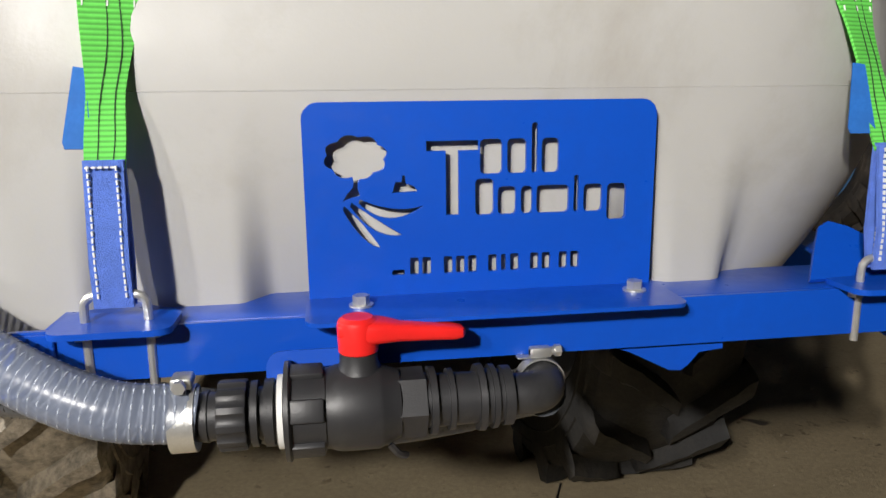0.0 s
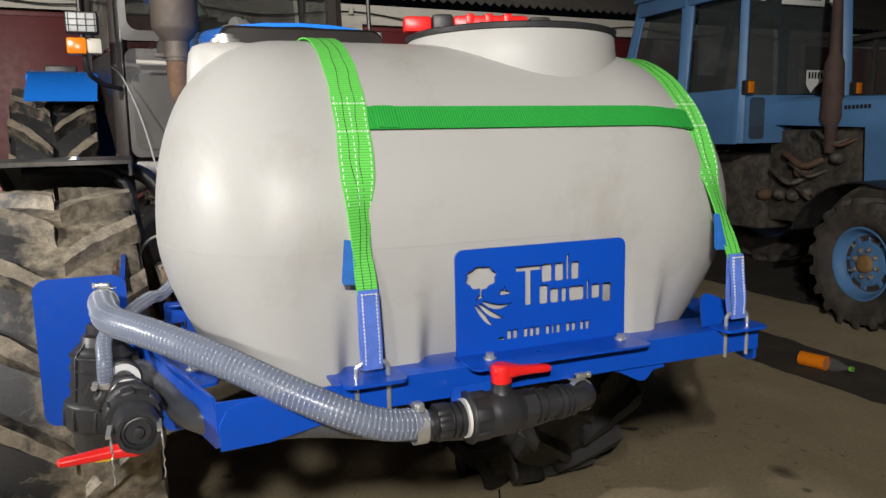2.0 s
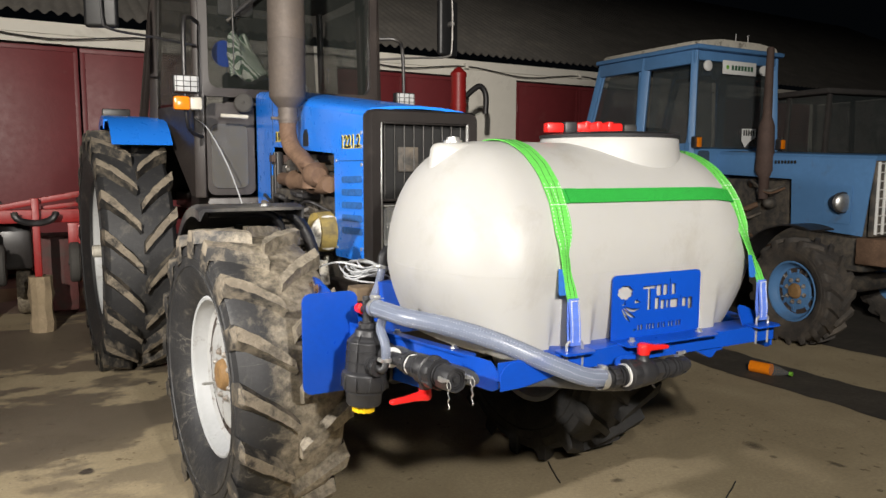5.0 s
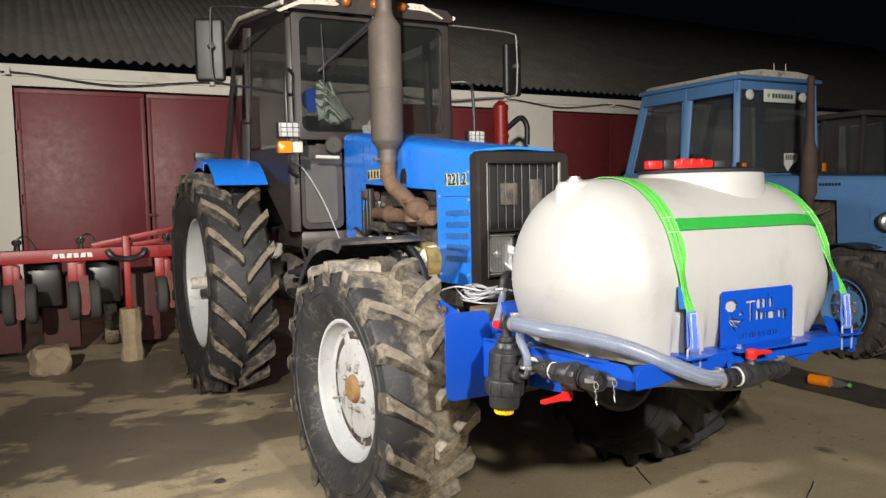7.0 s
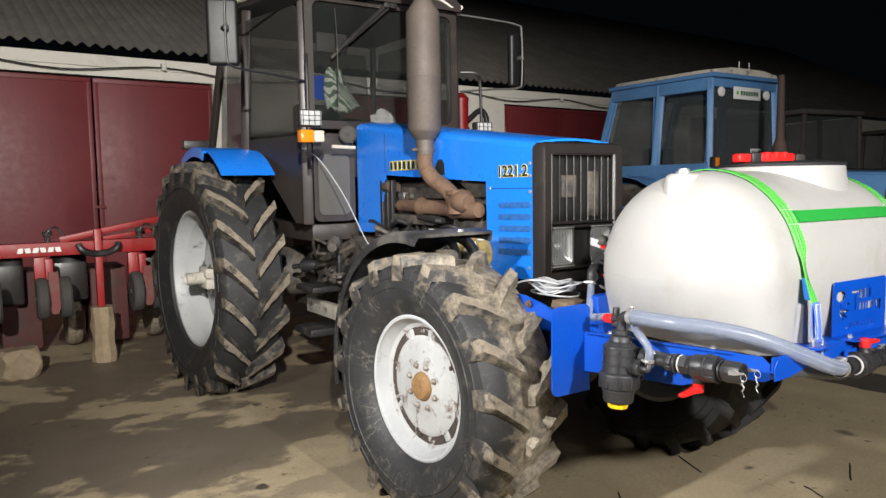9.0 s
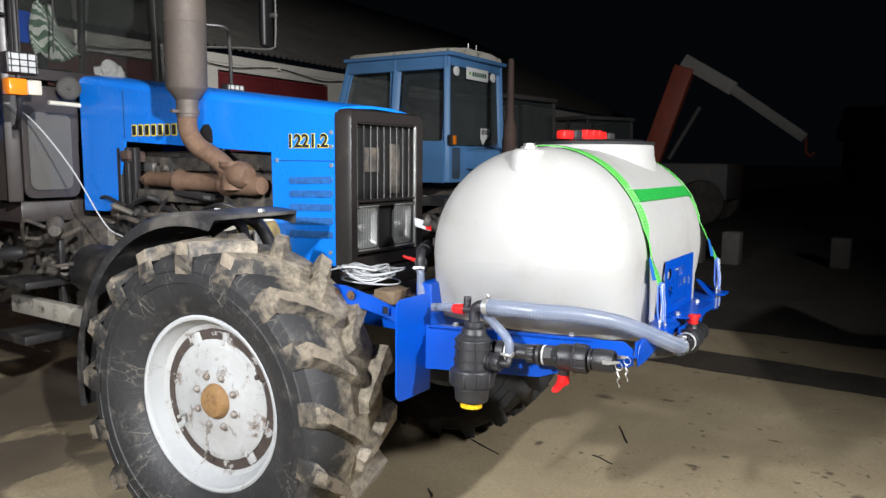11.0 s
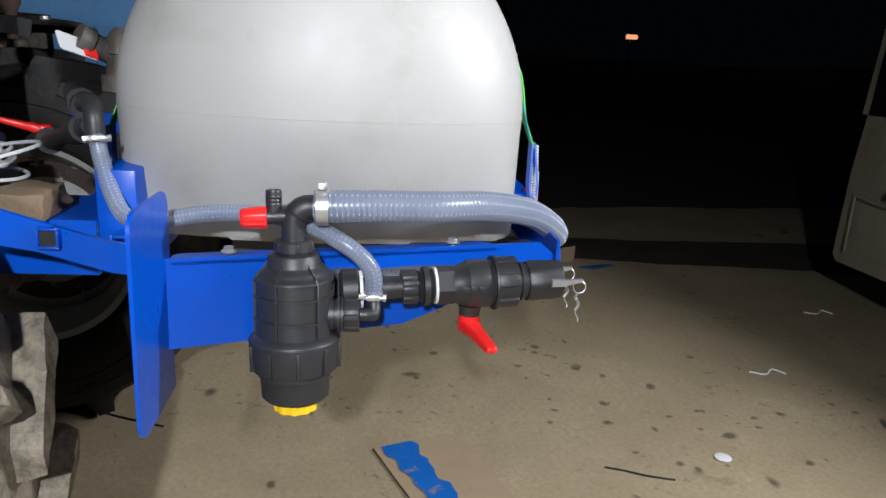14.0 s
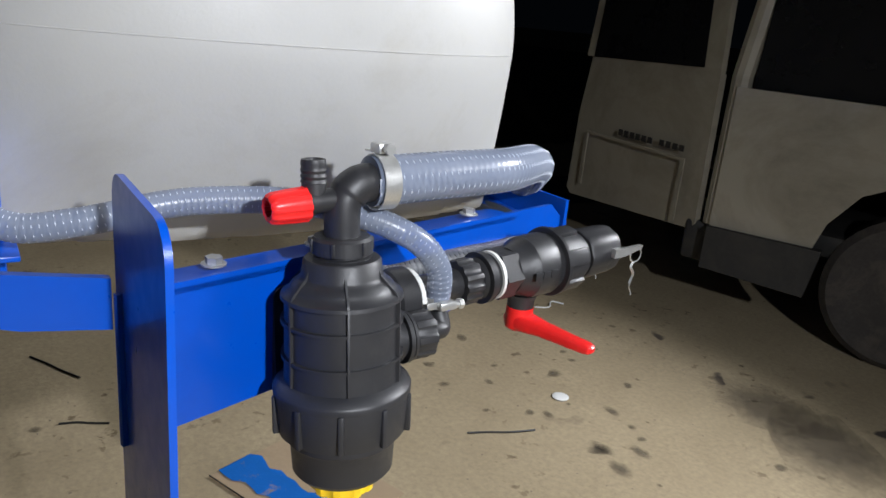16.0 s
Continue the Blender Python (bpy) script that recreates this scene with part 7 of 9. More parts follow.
for s in (-1, 1):
    for (p, q, w, dd, nm) in (((s * 0.625, 4.71, 1.28), (s * 0.605, 4.76, CT), 0.075, 0.075, "front_pillar"), ((s * 0.815, 5.45, 1.75), (s * 0.77, 5.42, CT), 0.05, 0.07, "door_pillar"), ((s * 0.80, 6.45, 1.80), (s * 0.70, 6.22, CT), 0.055, 0.06, "rear_pillar")):
        bm = bm_new()
        post(bm, p, q, w, dd)
        part(nm, bm, M["cab_dark"], tr)
    # door: lower panel and pane
    u = Vector((s * (B_[0] - A_[0]), B_[1] - A_[1], 0))
    L = u.length
    u = u / L
    o = Vector((s * (A_[0] + 0.012), A_[1] + 0.035, 0))
    bm = bm_new()
    slab(bm, [(0.0, 1.29), (0.10, 1.29), (0.52, 1.72), (L - 0.04, 1.80), (L - 0.04, 1.90), (0.0, 1.90)], o, u, (0, 0, 1), 0.02)
    part("door_panel", bm, M["cab_dark"], tr)
    bm = bm_new()
    slab(bm, [(x + 0.02, z + 1.92) for x, z in rounded(L - 0.08, 0.86, 0.05)], o, u, (0, 0, 1), 0.006)
    part("door_pane", bm, M["pane_side"], tr)
    u2 = Vector((s * (C_[0] - B_[0]), C_[1] - B_[1], 0))
    L2 = u2.length
    u2 /= L2
    bm = bm_new()
    slab(bm, [(0.03, 1.84), (L2 + 0.14, 1.84), (L2 - 0.04, 2.78), (0.03, 2.78)], Vector((s * B_[0], B_[1], 0)), u2, (0, 0, 1), 0.006)
    part("side_pane", bm, M["pane_side"], tr)
    bm = bm_new()
    slab(bm, [(0.0, 1.6), (L2 + 0.25, 1.6), (L2 + 0.18, 1.84), (0.0, 1.84)], Vector((s * (B_[0] + 0.004), B_[1], 0)), u2, (0, 0, 1), 0.02)
    part("side_panel", bm, M["cab_dark"], tr)
    bm = bm_new()
    slab(bm, rounded(0.31, 0.60, 0.05), (s * 0.59, 4.694, 1.30), (-s, 0, 0), (0, 0, 1), 0.02)
    lp = part("lower_front_panel", bm, M["cab_dark"], tr)
    bm = bm_new()
    slab(bm, rounded(0.235, 0.42, 0.045), (s * 0.565, 4.665, 1.345), (-s, 0, 0), (0, 0, 1), 0.012)
    part("lower_pane", bm, M["pane_dusty"], lp, "dusty lower cab pane")
bm = bm_new()
oc = rounded(1.24, 0.92, 0.05, 5)
ic = [(x + 0.055, z + 0.055) for x, z in rounded(1.13, 0.81, 0.06, 5)]
lo3 = [[bm.verts.new((x - 0.62, y, z + 1.945)) for x, z in o_] for o_, y in ((oc, 4.75), (oc, 4.69), (ic, 4.685), (ic, 4.75))]
for p, q in zip(lo3, lo3[1:] + lo3[:1]):
    n = len(p)
    for i in range(n):
        bm.faces.new((p[i], p[(i + 1) % n], q[(i + 1) % n], q[i]))
wf = part("windscreen_frame", bm, M["cab_dark"], tr)
bm = bm_new()
slab(bm, rounded(1.14, 0.82, 0.06), (-0.57, 4.71, 1.995), (1, 0, 0), (0, 0, 1), -0.006)
part("windscreen", bm, M["pane"], wf)
for off in (0.0, 0.045):
    bm = bm_new()
    p0, p1 = Vector((0.045 - off, 4.665, 2.835)), Vector((-0.445 + off, 4.655, 2.425 + off))
    sweep(bm, [p0, p1], 0.016 if off else 0.010, 8)
    box(bm, (-0.03, -0.03, -0.025), (0.03, 0.02, 0.025), 0.006, Matrix.Translation(p0))
    part("wiper", bm, M["black_paint"], wf)
bm = bm_new()
sweep(bm, spline([(-0.417, 4.64, 2.757), (-0.415, 4.62, 2.45), (-0.411, 4.64, 2.09)], 4), 0.005, 6)
part("thin_rod", bm, M["black_paint"], wf)
bm = bm_new()
slab(bm, [(-0.70, 1.84), (0.70, 1.84), (0.66, 2.78), (-0.66, 2.78)], (0, 6.30, 0), (1, 0, 0), (0, 0, 1), 0.006)
part("rear_pane", bm, M["pane_side"], tr)
bm = bm_new()
box(bm, (-0.72, 6.22, 1.2), (0.72, 6.30, 1.84), 0.01)
part("rear_panel", bm, M["cab_dark"], tr)
bm = bm_new()
box(bm, (-0.58, 4.75, 1.16), (0.58, 6.22, 1.28), 0.01)
part("cab_floor", bm, M["cab_dark"], tr)
# roof
bm = bm_new()
rows_ = []
for y, hw, z0 in ((4.62, 0.62, 2.845), (4.68, 0.66, 2.86), (5.4, 0.83, 2.875), (6.25, 0.78, 2.87), (6.34, 0.74, 2.86)):
    rows_.append([bm.verts.new((x * hw, y, z0 + z)) for x, z in ((-1, 0), (-1, 0.045), (-0.93, 0.085), (0, 0.13), (0.93, 0.085), (1, 0.045), (1, 0))])
for p, q in zip(rows_, rows_[1:]):
    for i in range(7):
        bm.faces.new((p[i], p[(i + 1) % 7], q[(i + 1) % 7], q[i]))
bm.faces.new(rows_[0])
bm.faces.new(rows_[-1])
part("roof", bm, M["cab_dark"], tr, "dark cab roof with pale edge", 30)
for s in (-1, 1):
    bm = bm_new()
    sweep(bm, [(s * 0.672, 4.70, 2.90), (s * 0.842, 5.4, 2.918), (s * 0.79, 6.25, 2.912)], 0.018, 8)
    part("roof_gutter", bm, M["axle"], tr, "pale roof gutter")
for sx, x0, g in ((1, -0.74, 1.0), (-1, 0.54, 0.64)):
    bm = bm_new()
    slab(bm, [(x * g, z * g) for x, z in ((0, 0), (0.02, -0.012), (0.17, 0.055), (0.30, 0.066), (0.42, 0.066), (0.455, 0.078), (0.425, 0.102), (0.460, 0.128), (0.42, 0.142), (0.26, 0.138), (0.16, 0.082))], (x0, 4.62 if sx > 0 else 4.606, 2.958 - 0.14 * g), (sx, 0, 0), (0, 0.1, 1), 0.012)
    for bx in (0.31, 0.36):
        cyl(bm, (x0 + sx * bx * g, 4.640, 2.958 - 0.04 * g), (x0 + sx * bx * g, 4.600, 2.960 - 0.04 * g), 0.006, seg=8)
    part("lamp_bracket", bm, M["axle"], tr, "cream lamp bracket")
for x in (-0.23, -0.015, 0.20):
    bm = bm_new()
    lathe(bm, (x, 4.63, 2.922), (0, -1, 0), [(0, 0.036), (0.014, 0.036), (0.015, 0.030)], 20)
    ml = part("marker_lamp", bm, M["black_paint"], tr, "round amber marker lamp")
    bm = bm_new()
    lathe(bm, (x, 4.616, 2.922), (0, -1, 0), [(0, 0.033), (0.012, 0.032), (0.024, 0.022), (0.029, 0.004)], 20)
    part("lens", bm, M["amber_dull"], ml, "dull amber lens")
# lamps, indicators and mirrors on the front corners
for s in (-1, 1):
    lx, ly = (-0.765, 4.30) if s < 0 else (0.80, 4.60)
    bm = bm_new()
    sweep(bm, spline([(s * 0.63, 4.66, 2.40), (lx * 0.5 + s * 0.335, ly * 0.5 + 2.30, 2.39), (lx, ly + 0.035, 2.30), (lx, ly + 0.03, 1.80), (lx * 0.5 + s * 0.33, ly * 0.5 + 2.31, 1.70), (s * 0.62, 4.66, 1.68)], 5), 0.013, 10)
    part("lamp_post", bm, M["black_paint"], tr)
    bm = bm_new()
    box(bm, (lx - 0.075, ly - 0.02, 1.920), (lx + 0.075, ly + 0.05, 2.025), 0.012)
    wl = part("work_lamp", bm, M["black_paint"], tr)
    bm = bm_new()
    box(bm, (lx - 0.067, ly - 0.028, 1.928), (lx + 0.067, ly - 0.021, 2.017), 0.003)
    part("work_lamp_glass", bm, M["rim"], wl, "pale ribbed lamp glass")
    for k in range(6):
        bm = bm_new()
        if k < 4:
            box(bm, (lx - 0.06 + 0.039 * k, ly - 0.034, 1.923), (lx - 0.056 + 0.039 * k, ly - 0.029, 2.022))
        else:
            box(bm, (lx - 0.07, ly - 0.034, 1.955 + 0.03 * (k - 4)), (lx + 0.07, ly - 0.029, 1.959 + 0.03 * (k - 4)))
        part("lamp_guard", bm, M["black_paint"], wl)
    bm = bm_new()
    box(bm, (lx - 0.075, ly - 0.03, 1.820), (lx + 0.015, ly + 0.04, 1.900), 0.01)
    ind = part("indicator", bm, M["amber"], tr, "amber and white indicator")
    bm = bm_new()
    box(bm, (lx + 0.017, ly - 0.03, 1.823), (lx + 0.085, ly + 0.04, 1.897), 0.01)
    part("side_light", bm, M["axle"], ind)
    mx, mz = s * 1.185, 2.525
    bm = bm_new()
    mmx = Matrix.Translation((mx, 4.66, mz)) @ Matrix.Rotation(radians(20 * s), 4, "Z")
    box(bm, (-0.098, -0.022, -0.208), (0.098, 0.03, 0.208), 0.0255, mmx, 5)
    mi = part("mirror", bm, M["mirror_black"], tr, "large black door mirror")
    bm = bm_new()
    box(bm, (-0.085, 0.0302, -0.19), (0.085, 0.033, 0.19), 0.001, mmx)
    part("mirror_glass", bm, M["mirror"], mi)
    bm = bm_new()
    sweep(bm, spline([(s * 0.62, 4.68, 2.84), (s * 0.9, 4.64, 2.825), (s * 1.14, 4.60, 2.80), (s * 1.182, 4.595, 2.74), (s * 1.184, 4.595, 2.38), (s * 1.14, 4.60, 2.305), (s * 0.9, 4.64, 2.285), (s * 0.64, 4.68, 2.26)], 5), 0.008, 8)
    cyl(bm, (mx, 4.588, mz + 0.02), (mx, 4.64, mz + 0.02), 0.02, seg=12)
    part("mirror_arm", bm, M["black_paint"] if s < 0 else M["dark_steel"], tr)
# inside the cab
bm = bm_new()
box(bm, (-0.24, 5.45, 1.55), (0.24, 5.9, 1.68), 0.05, seg=3)
box(bm, (-0.23, 5.86, 1.62), (0.23, 5.98, 2.25), 0.05, seg=3)
part("driver_seat", bm, M["cloth"], tr)
bm = bm_new()
ring = [Vector((0.2 * math.cos(2 * math.pi * k / 28), 5.12 + 0.19 * math.sin(2 * math.pi * k / 28), 2.0 + 0.07 * math.sin(2 * math.pi * k / 28))) for k in range(29)]
sweep(bm, ring, 0.014, 8, caps=False)
cyl(bm, (0, 5.12, 2.0), (0, 4.95, 1.6), 0.025)
sweep(bm, [(-0.19, 5.12, 2.0), (0.19, 5.12, 2.0)], 0.01, 8)
part("steering_wheel", bm, M["black"], tr)
bm = bm_new()
box(bm, (-0.45, 4.78, 1.6), (0.45, 5.0, 1.93), 0.03)
part("dashboard", bm, M["cab_dark"], tr)
bm = bm_new()
box(bm, (0.02, 4.80, 1.935), (0.22, 4.92, 1.99), 0.01, Matrix.Translation((0, 0, 0)))
part("papers", bm, M["white"], tr)
bm = bm_new()
slab(bm, [(0, 0), (0.12, -0.02), (0.27, 0.01), (0.30, 0.10), (0.16, 0.13), (0.02, 0.09)], (-0.22, 4.79, 1.935), (1, 0.1, 0), (0, 0.9, 0.35), 0.012)
part("folded_card", bm, M["card"], tr, "folded brown card on the dashboard")
bm = bm_new()
lathe(bm, (-0.35, 4.62, 1.90), (-0.45, -0.9, 0.05), [(0, 0.045), (0.02, 0.062), (0.034, 0.062), (0.042, 0.052), (0.044, 0.012), (0.050, 0.008)], 28)
part("air_intake", bm, M["grey_rubber"], tr, "dull round rubber cap")
bm = bm_new()
cyl(bm, (-0.53, 4.50, 1.81), (-0.36, 4.50, 1.805), 0.012, seg=10)
part("stay_bar", bm, M["axle"], tr)
# crumpled white bag on the dashboard
bm = bm_new()
bmesh.ops.create_icosphere(bm, subdivisions=3, radius=1.0)
for v in bm.verts:
    q = v.co.copy()
    n = 1 + 0.35 * noise.noise(q * 2.3) + 0.15 * noise.noise(q * 6)
    v.co = Vector((0.06 + 0.10 * q.x * n, 4.86 + 0.06 * q.y * n, max(1.932, 2.01 + 0.10 * q.z * n)))
part("white_bag", bm, M["white"], tr, "crumpled white bag", 20)
bm = bm_new()
nx_, nz_ = 9, 12
gridv = []
for i in range(nx_ + 1):
    col = []
    for j in range(nz_ + 1):
        u_, v_ = i / nx_, j / nz_
        col.append(bm.verts.new((-0.33 + 0.26 * (u_ - 0.5) * (1 - 0.55 * v_) + 0.08 * (1 - v_), 4.90 + 0.04 * math.sin(6 * u_ + 4 * v_), 2.10 + 0.28 * v_ + 0.02 * math.sin(9 * u_))))
    gridv.append(col)
for i in range(nx_):
    for j in range(nz_):
        bm.faces.new((gridv[i][j], gridv[i + 1][j], gridv[i + 1][j + 1], gridv[i][j + 1]))
vest = part("striped_jacket", bm, M["striped"], tr, "striped cloth hanging inside the cab", 60)
sol = vest.modifiers.new("thick", "SOLIDIFY")
sol.thickness = 0.02
bm = bm_new()
lathe(bm, (-0.40, 4.96, 2.26), (0, -1, 0), [(0, 0.09), (0.006, 0.09)], 24)
part("blue_disc", bm, M["blue"], tr)
bm = bm_new()
box(bm, (-0.46, 4.86, 2.50), (-0.22, 4.89, 2.64), 0.02)
part("sun_visor", bm, M["old_grey"], tr)
bm = bm_new()
sweep(bm, spline([(-0.66, 4.68, 1.80), (-0.60, 4.55, 1.72), (-0.52, 4.35, 1.48), (-0.46, 4.15, 1.18), (-0.45, 4.0, 1.12)], 6), 0.0036, 7)
part("loose_cable", bm, M["cable"], tr, "loose white cable hanging on the cab")


# ---- the second, older blue tractor ----
def old_tractor(at, turn):
    th = thing("old_tractor", (0, 0, 0), "old faded blue tractor with square cab and grey-brown tyres", "tractor")
    W2, Z0, Z1, ZR = 0.66, 1.30, 1.72, 2.72
    # wheels
    w = wheel("front_wheel", 0.47, 0.27, 0.26, 18, True, "front wheel with blue disc", "wheel", th)
    for o in w.children:
        if o.name.startswith(("rim", "wheel_disc")):
            o.data.materials[0] = M["old_blue"]
        if o.name.startswith(("tread", "tyre")):
            for k in range(len(o.data.materials)):
                o.data.materials[k] = M["dusty_tyre"]
    put_wheel(w, -0.82, -1.44, 0.465, turn=-9)
    copy_part(w, Matrix.Translation((0.82, -1.44, 0.465)) @ Matrix.Rotation(math.pi + radians(-9), 4, "Z"))
    r = wheel("rear_wheel", 0.78, 0.40, 0.50, 20, False, "rear wheel with blue disc", "wheel", th)
    for o in r.children:
        if o.name.startswith(("rim", "wheel_disc")):
            o.data.materials[0] = M["old_blue"]
        if o.name.startswith(("tread", "tyre")):
            for k in range(len(o.data.materials)):
                o.data.materials[k] = M["dusty_tyre"]
    put_wheel(r, -0.86, 0.95, 0.78)
    copy_part(r, Matrix.Translation((0.86, 0.95, 0.78)) @ Matrix.Rotation(math.pi, 4, "Z"))
    # cab pillars and rails
    for s in (-1, 1):
        for y0, y1, w_ in ((0.0, 0.04, 0.085), (0.80, 0.72, 0.10), (1.86, 1.44, 0.08)):
            bm = bm_new()
            post(bm, (s * W2, y0, Z0), (s * (W2 - 0.05), y1, ZR), 0.075, w_)
            part("cab_pillar", bm, M["old_blue"], th)
        bm = bm_new()
        slab(bm, [(0.0, Z0), (1.92, Z0), (1.70, Z1 + 0.05), (0.0, Z1 + 0.05)], (s * W2 - 0.03, 0, 0), (0, 1, 0), (0, 0, 1), -0.06)
        part("cab_side", bm, M["old_blue"], th)
        bm = bm_new()
        box(bm, (s * (W2 - 0.04) - 0.035, 0.0, ZR - 0.14), (s * (W2 - 0.04) + 0.035, 1.47, ZR), 0.012)
        part("cab_rail", bm, M["old_blue"], th)
        for y0, y1, back in ((0.05, 0.735, 0.03), (0.815, 1.66, 0.25)):
            o = Vector((s * (W2 - 0.015), 0, 0))
            hz = ZR - Z1 - 0.12
            pane = [(a + y0 - back * b / hz * (a / (y1 - y0)), b + Z1 + 0.02) for a, b in rounded(y1 - y0, hz, 0.07, 6)]
            bm = bm_new()
            slab(bm, pane, o, (0, 1, 0), (-s * 0.045, 0, 1), 0.008)
            sp = part("side_pane", bm, M["pane_dark"], th)
            bm = bm_new()
            edge = [o + Vector((-s * 0.045 * (q[1] - Z1) + s * 0.012, q[0], q[1])) for q in pane + pane[:1]]
            sweep(bm, edge, 0.016, 6, caps=False)
            part("pane_frame", bm, M["old_blue"], sp)
        bm = bm_new()
        slab(bm, rounded(0.17, 0.36, 0.03), (s * 0.60, -0.036, 1.34), (-s, 0, 0), (0, 0, 1), 0.008)
        part("lower_pane", bm, M["pane_dark"], th)
        bm = bm_new()
        box(bm, (s * 0.66 - 0.04, -0.10, 1.72), (s * 0.66 + 0.04, -0.03, 1.84), 0.012)
        ind = part("indicator", bm, M["black_paint"], th)
        bm = bm_new()
        box(bm, (s * 0.66 - 0.032, -0.112, 1.73), (s * 0.66 + 0.032, -0.101, 1.83), 0.004)
        part("indicator_lens", bm, M["amber"], ind, "amber indicator lens")
    bm = bm_new()
    box(bm, (-W2, -0.035, Z0), (W2, 0.035, Z1), 0.012)
    part("cab_front", bm, M["old_blue"], th)
    bm = bm_new()
    box(bm, (-W2 + 0.03, 0.0, ZR - 0.10), (W2 - 0.03, 0.07, ZR), 0.012)
    part("cab_rail", bm, M["old_blue"], th)
    bm = bm_new()
    slab(bm, rounded(1.18, ZR - Z1 - 0.11, 0.05), (-0.59, 0.01, Z1 + 0.01), (1, 0, 0), (0, 0.035, 1), -0.008)
    ws = part("windscreen", bm, M["pane_dark"], th)
    bm = bm_new()
    box(bm, (-0.24, -0.006, 2.50), (0.28, 0.004, 2.64), 0.004)
    sgn = part("windscreen_sign", bm, M["white"], ws, "pale sign with plain green bars")
    for k in range(7):
        bm = bm_new()
        box(bm, (-0.11 + 0.05 * k, -0.009, 2.545), (-0.075 + 0.05 * k, -0.0062, 2.595), 0.002)
        part("sign_bar", bm, M["sign_green"], sgn)
    bm = bm_new()
    lathe(bm, (-0.17, -0.0062, 2.57), (0, -1, 0), [(0, 0.022), (0.003, 0.02)], 16)
    part("sign_mark", bm, M["leaf_green"], sgn)
    for x in (-0.45, 0.42):
        bm = bm_new()
        lathe(bm, (x, 0.02, 2.57), (0, -1, 0), [(0, 0.055), (0.02, 0.055), (0.028, 0.04)], 20)
        part("inner_lamp", bm, M["white"], ws)
    bm = bm_new()
    slab(bm, [(0, 0.14), (0, 0.01), (0.06, -0.06), (0.12, 0.0), (0.22, 0.05), (0.22, 0.14)], (0.08, -0.02, 1.80), (1, 0, 0), (0, 0, 1), 0.004)
    pl = part("number_card", bm, M["white"], ws, "torn white card with plain dark bars")
    for k in range(5):
        bm = bm_new()
        box(bm, (0.10 + 0.038 * k, -0.0275, 1.865), (0.122 + 0.038 * k, -0.0245, 1.925), 0.002)
        part("card_bar", bm, M["ink"], pl)
    bm = bm_new()
    slab(bm, [(1.88, Z0), (1.94, Z0), (1.74, Z1 + 0.06), (1.66, Z1 + 0.06)], (-W2 + 0.02, 0, 0), (0, 1, 0), (0, 0, 1), 2 * W2 - 0.04)
    part("cab_back", bm, M["old_blue"], th)
    bm = bm_new()
    slab(bm, rounded(1.20, 0.90, 0.06), (-0.60, 1.69, Z1 + 0.07), (1, 0, 0), (0, -0.26, 1), 0.008)
    part("rear_pane", bm, M["pane_dark"], th)
    bm = bm_new()
    box(bm, (-0.68, -0.06, ZR), (0.68, 1.52, ZR + 0.05), 0.02)
    part("roof_edge", bm, M["old_blue"], th)
    bm = bm_new()
    rows2 = []
    for y, hw in ((-0.02, 0.60), (0.1, 0.66), (1.36, 0.66), (1.48, 0.60)):
        rows2.append([bm.verts.new((x * hw, y, ZR + 0.05 + z)) for x, z in ((-1, 0), (-0.96, 0.04), (-0.5, 0.075), (0.5, 0.075), (0.96, 0.04), (1, 0))])
    for p, q in zip(rows2, rows2[1:]):
        for i in range(6):
            bm.faces.new((p[i], p[(i + 1) % 6], q[(i + 1) % 6], q[i]))
    bm.faces.new(rows2[0])
    bm.faces.new(rows2[-1])
    part("roof", bm, M["axle"], th, "dirty cream cab roof", 30)
    bm = bm_new()
    box(bm, (-0.28, 0.9, 1.35), (0.28, 1.3, 1.5), 0.04)
    box(bm, (-0.26, 1.2, 1.4), (0.26, 1.32, 2.0), 0.04)
    part("seat", bm, M["cloth"], th)
    for x in (0.30, 0.5):
        bm = bm_new()
        cyl(bm, (x, 0.3, ZR + 0.08), (x, 0.3, ZR + 0.28), 0.006, seg=6)
        part("antenna", bm, M["steel"], th)
    # hood with its vents, lamp and grille
    HW, HT = 0.29, 1.66
    for s in (-1, 1):
        bm = bm_new()
        slab(bm, [(0.0, 1.46), (-0.92, 1.42), (-0.94, 0.98), (-1.64, 0.93), (-1.72, HT - 0.06), (0.0, HT)], (s * HW, 0, 0), (0, 1, 0), (0, 0, 1), -0.01 * s)
        hs = part("hood_side", bm, M["old_blue"], th)
        for k in range(7):
            bm = bm_new()
            box(bm, (s * HW - 0.013, -0.75 - 0.035 * k, 1.565), (s * HW + 0.013, -0.732 - 0.035 * k, 1.595), 0.003)
            part("vent_slot", bm, M["ink"], hs)
        bm = bm_new()
        slab(bm, rounded(0.26, 0.34, 0.02), (s * (HW + 0.001), -1.53, 1.03), (0, 1, 0), (0, 0, 1), 0.012 * s)
        part("lamp_panel", bm, M["old_blue"], hs)
        bm = bm_new()
        lathe(bm, (s * (HW + 0.01), -1.41, 1.22), (s * 0.5, -1, 0), [(-0.06, 0.06), (0.03, 0.09), (0.07, 0.095), (0.075, 0.085)], 24)
        hl = part("headlight", bm, M["black_paint"], hs)
        bm = bm_new()
        lathe(bm, (s * (HW + 0.042), -1.48, 1.22), (s * 0.5, -1, 0), [(0, 0.082), (0.012, 0.07), (0.02, 0.03)], 24)
        part("headlight_glass", bm, M["reflector"], hl)
    bm = bm_new()
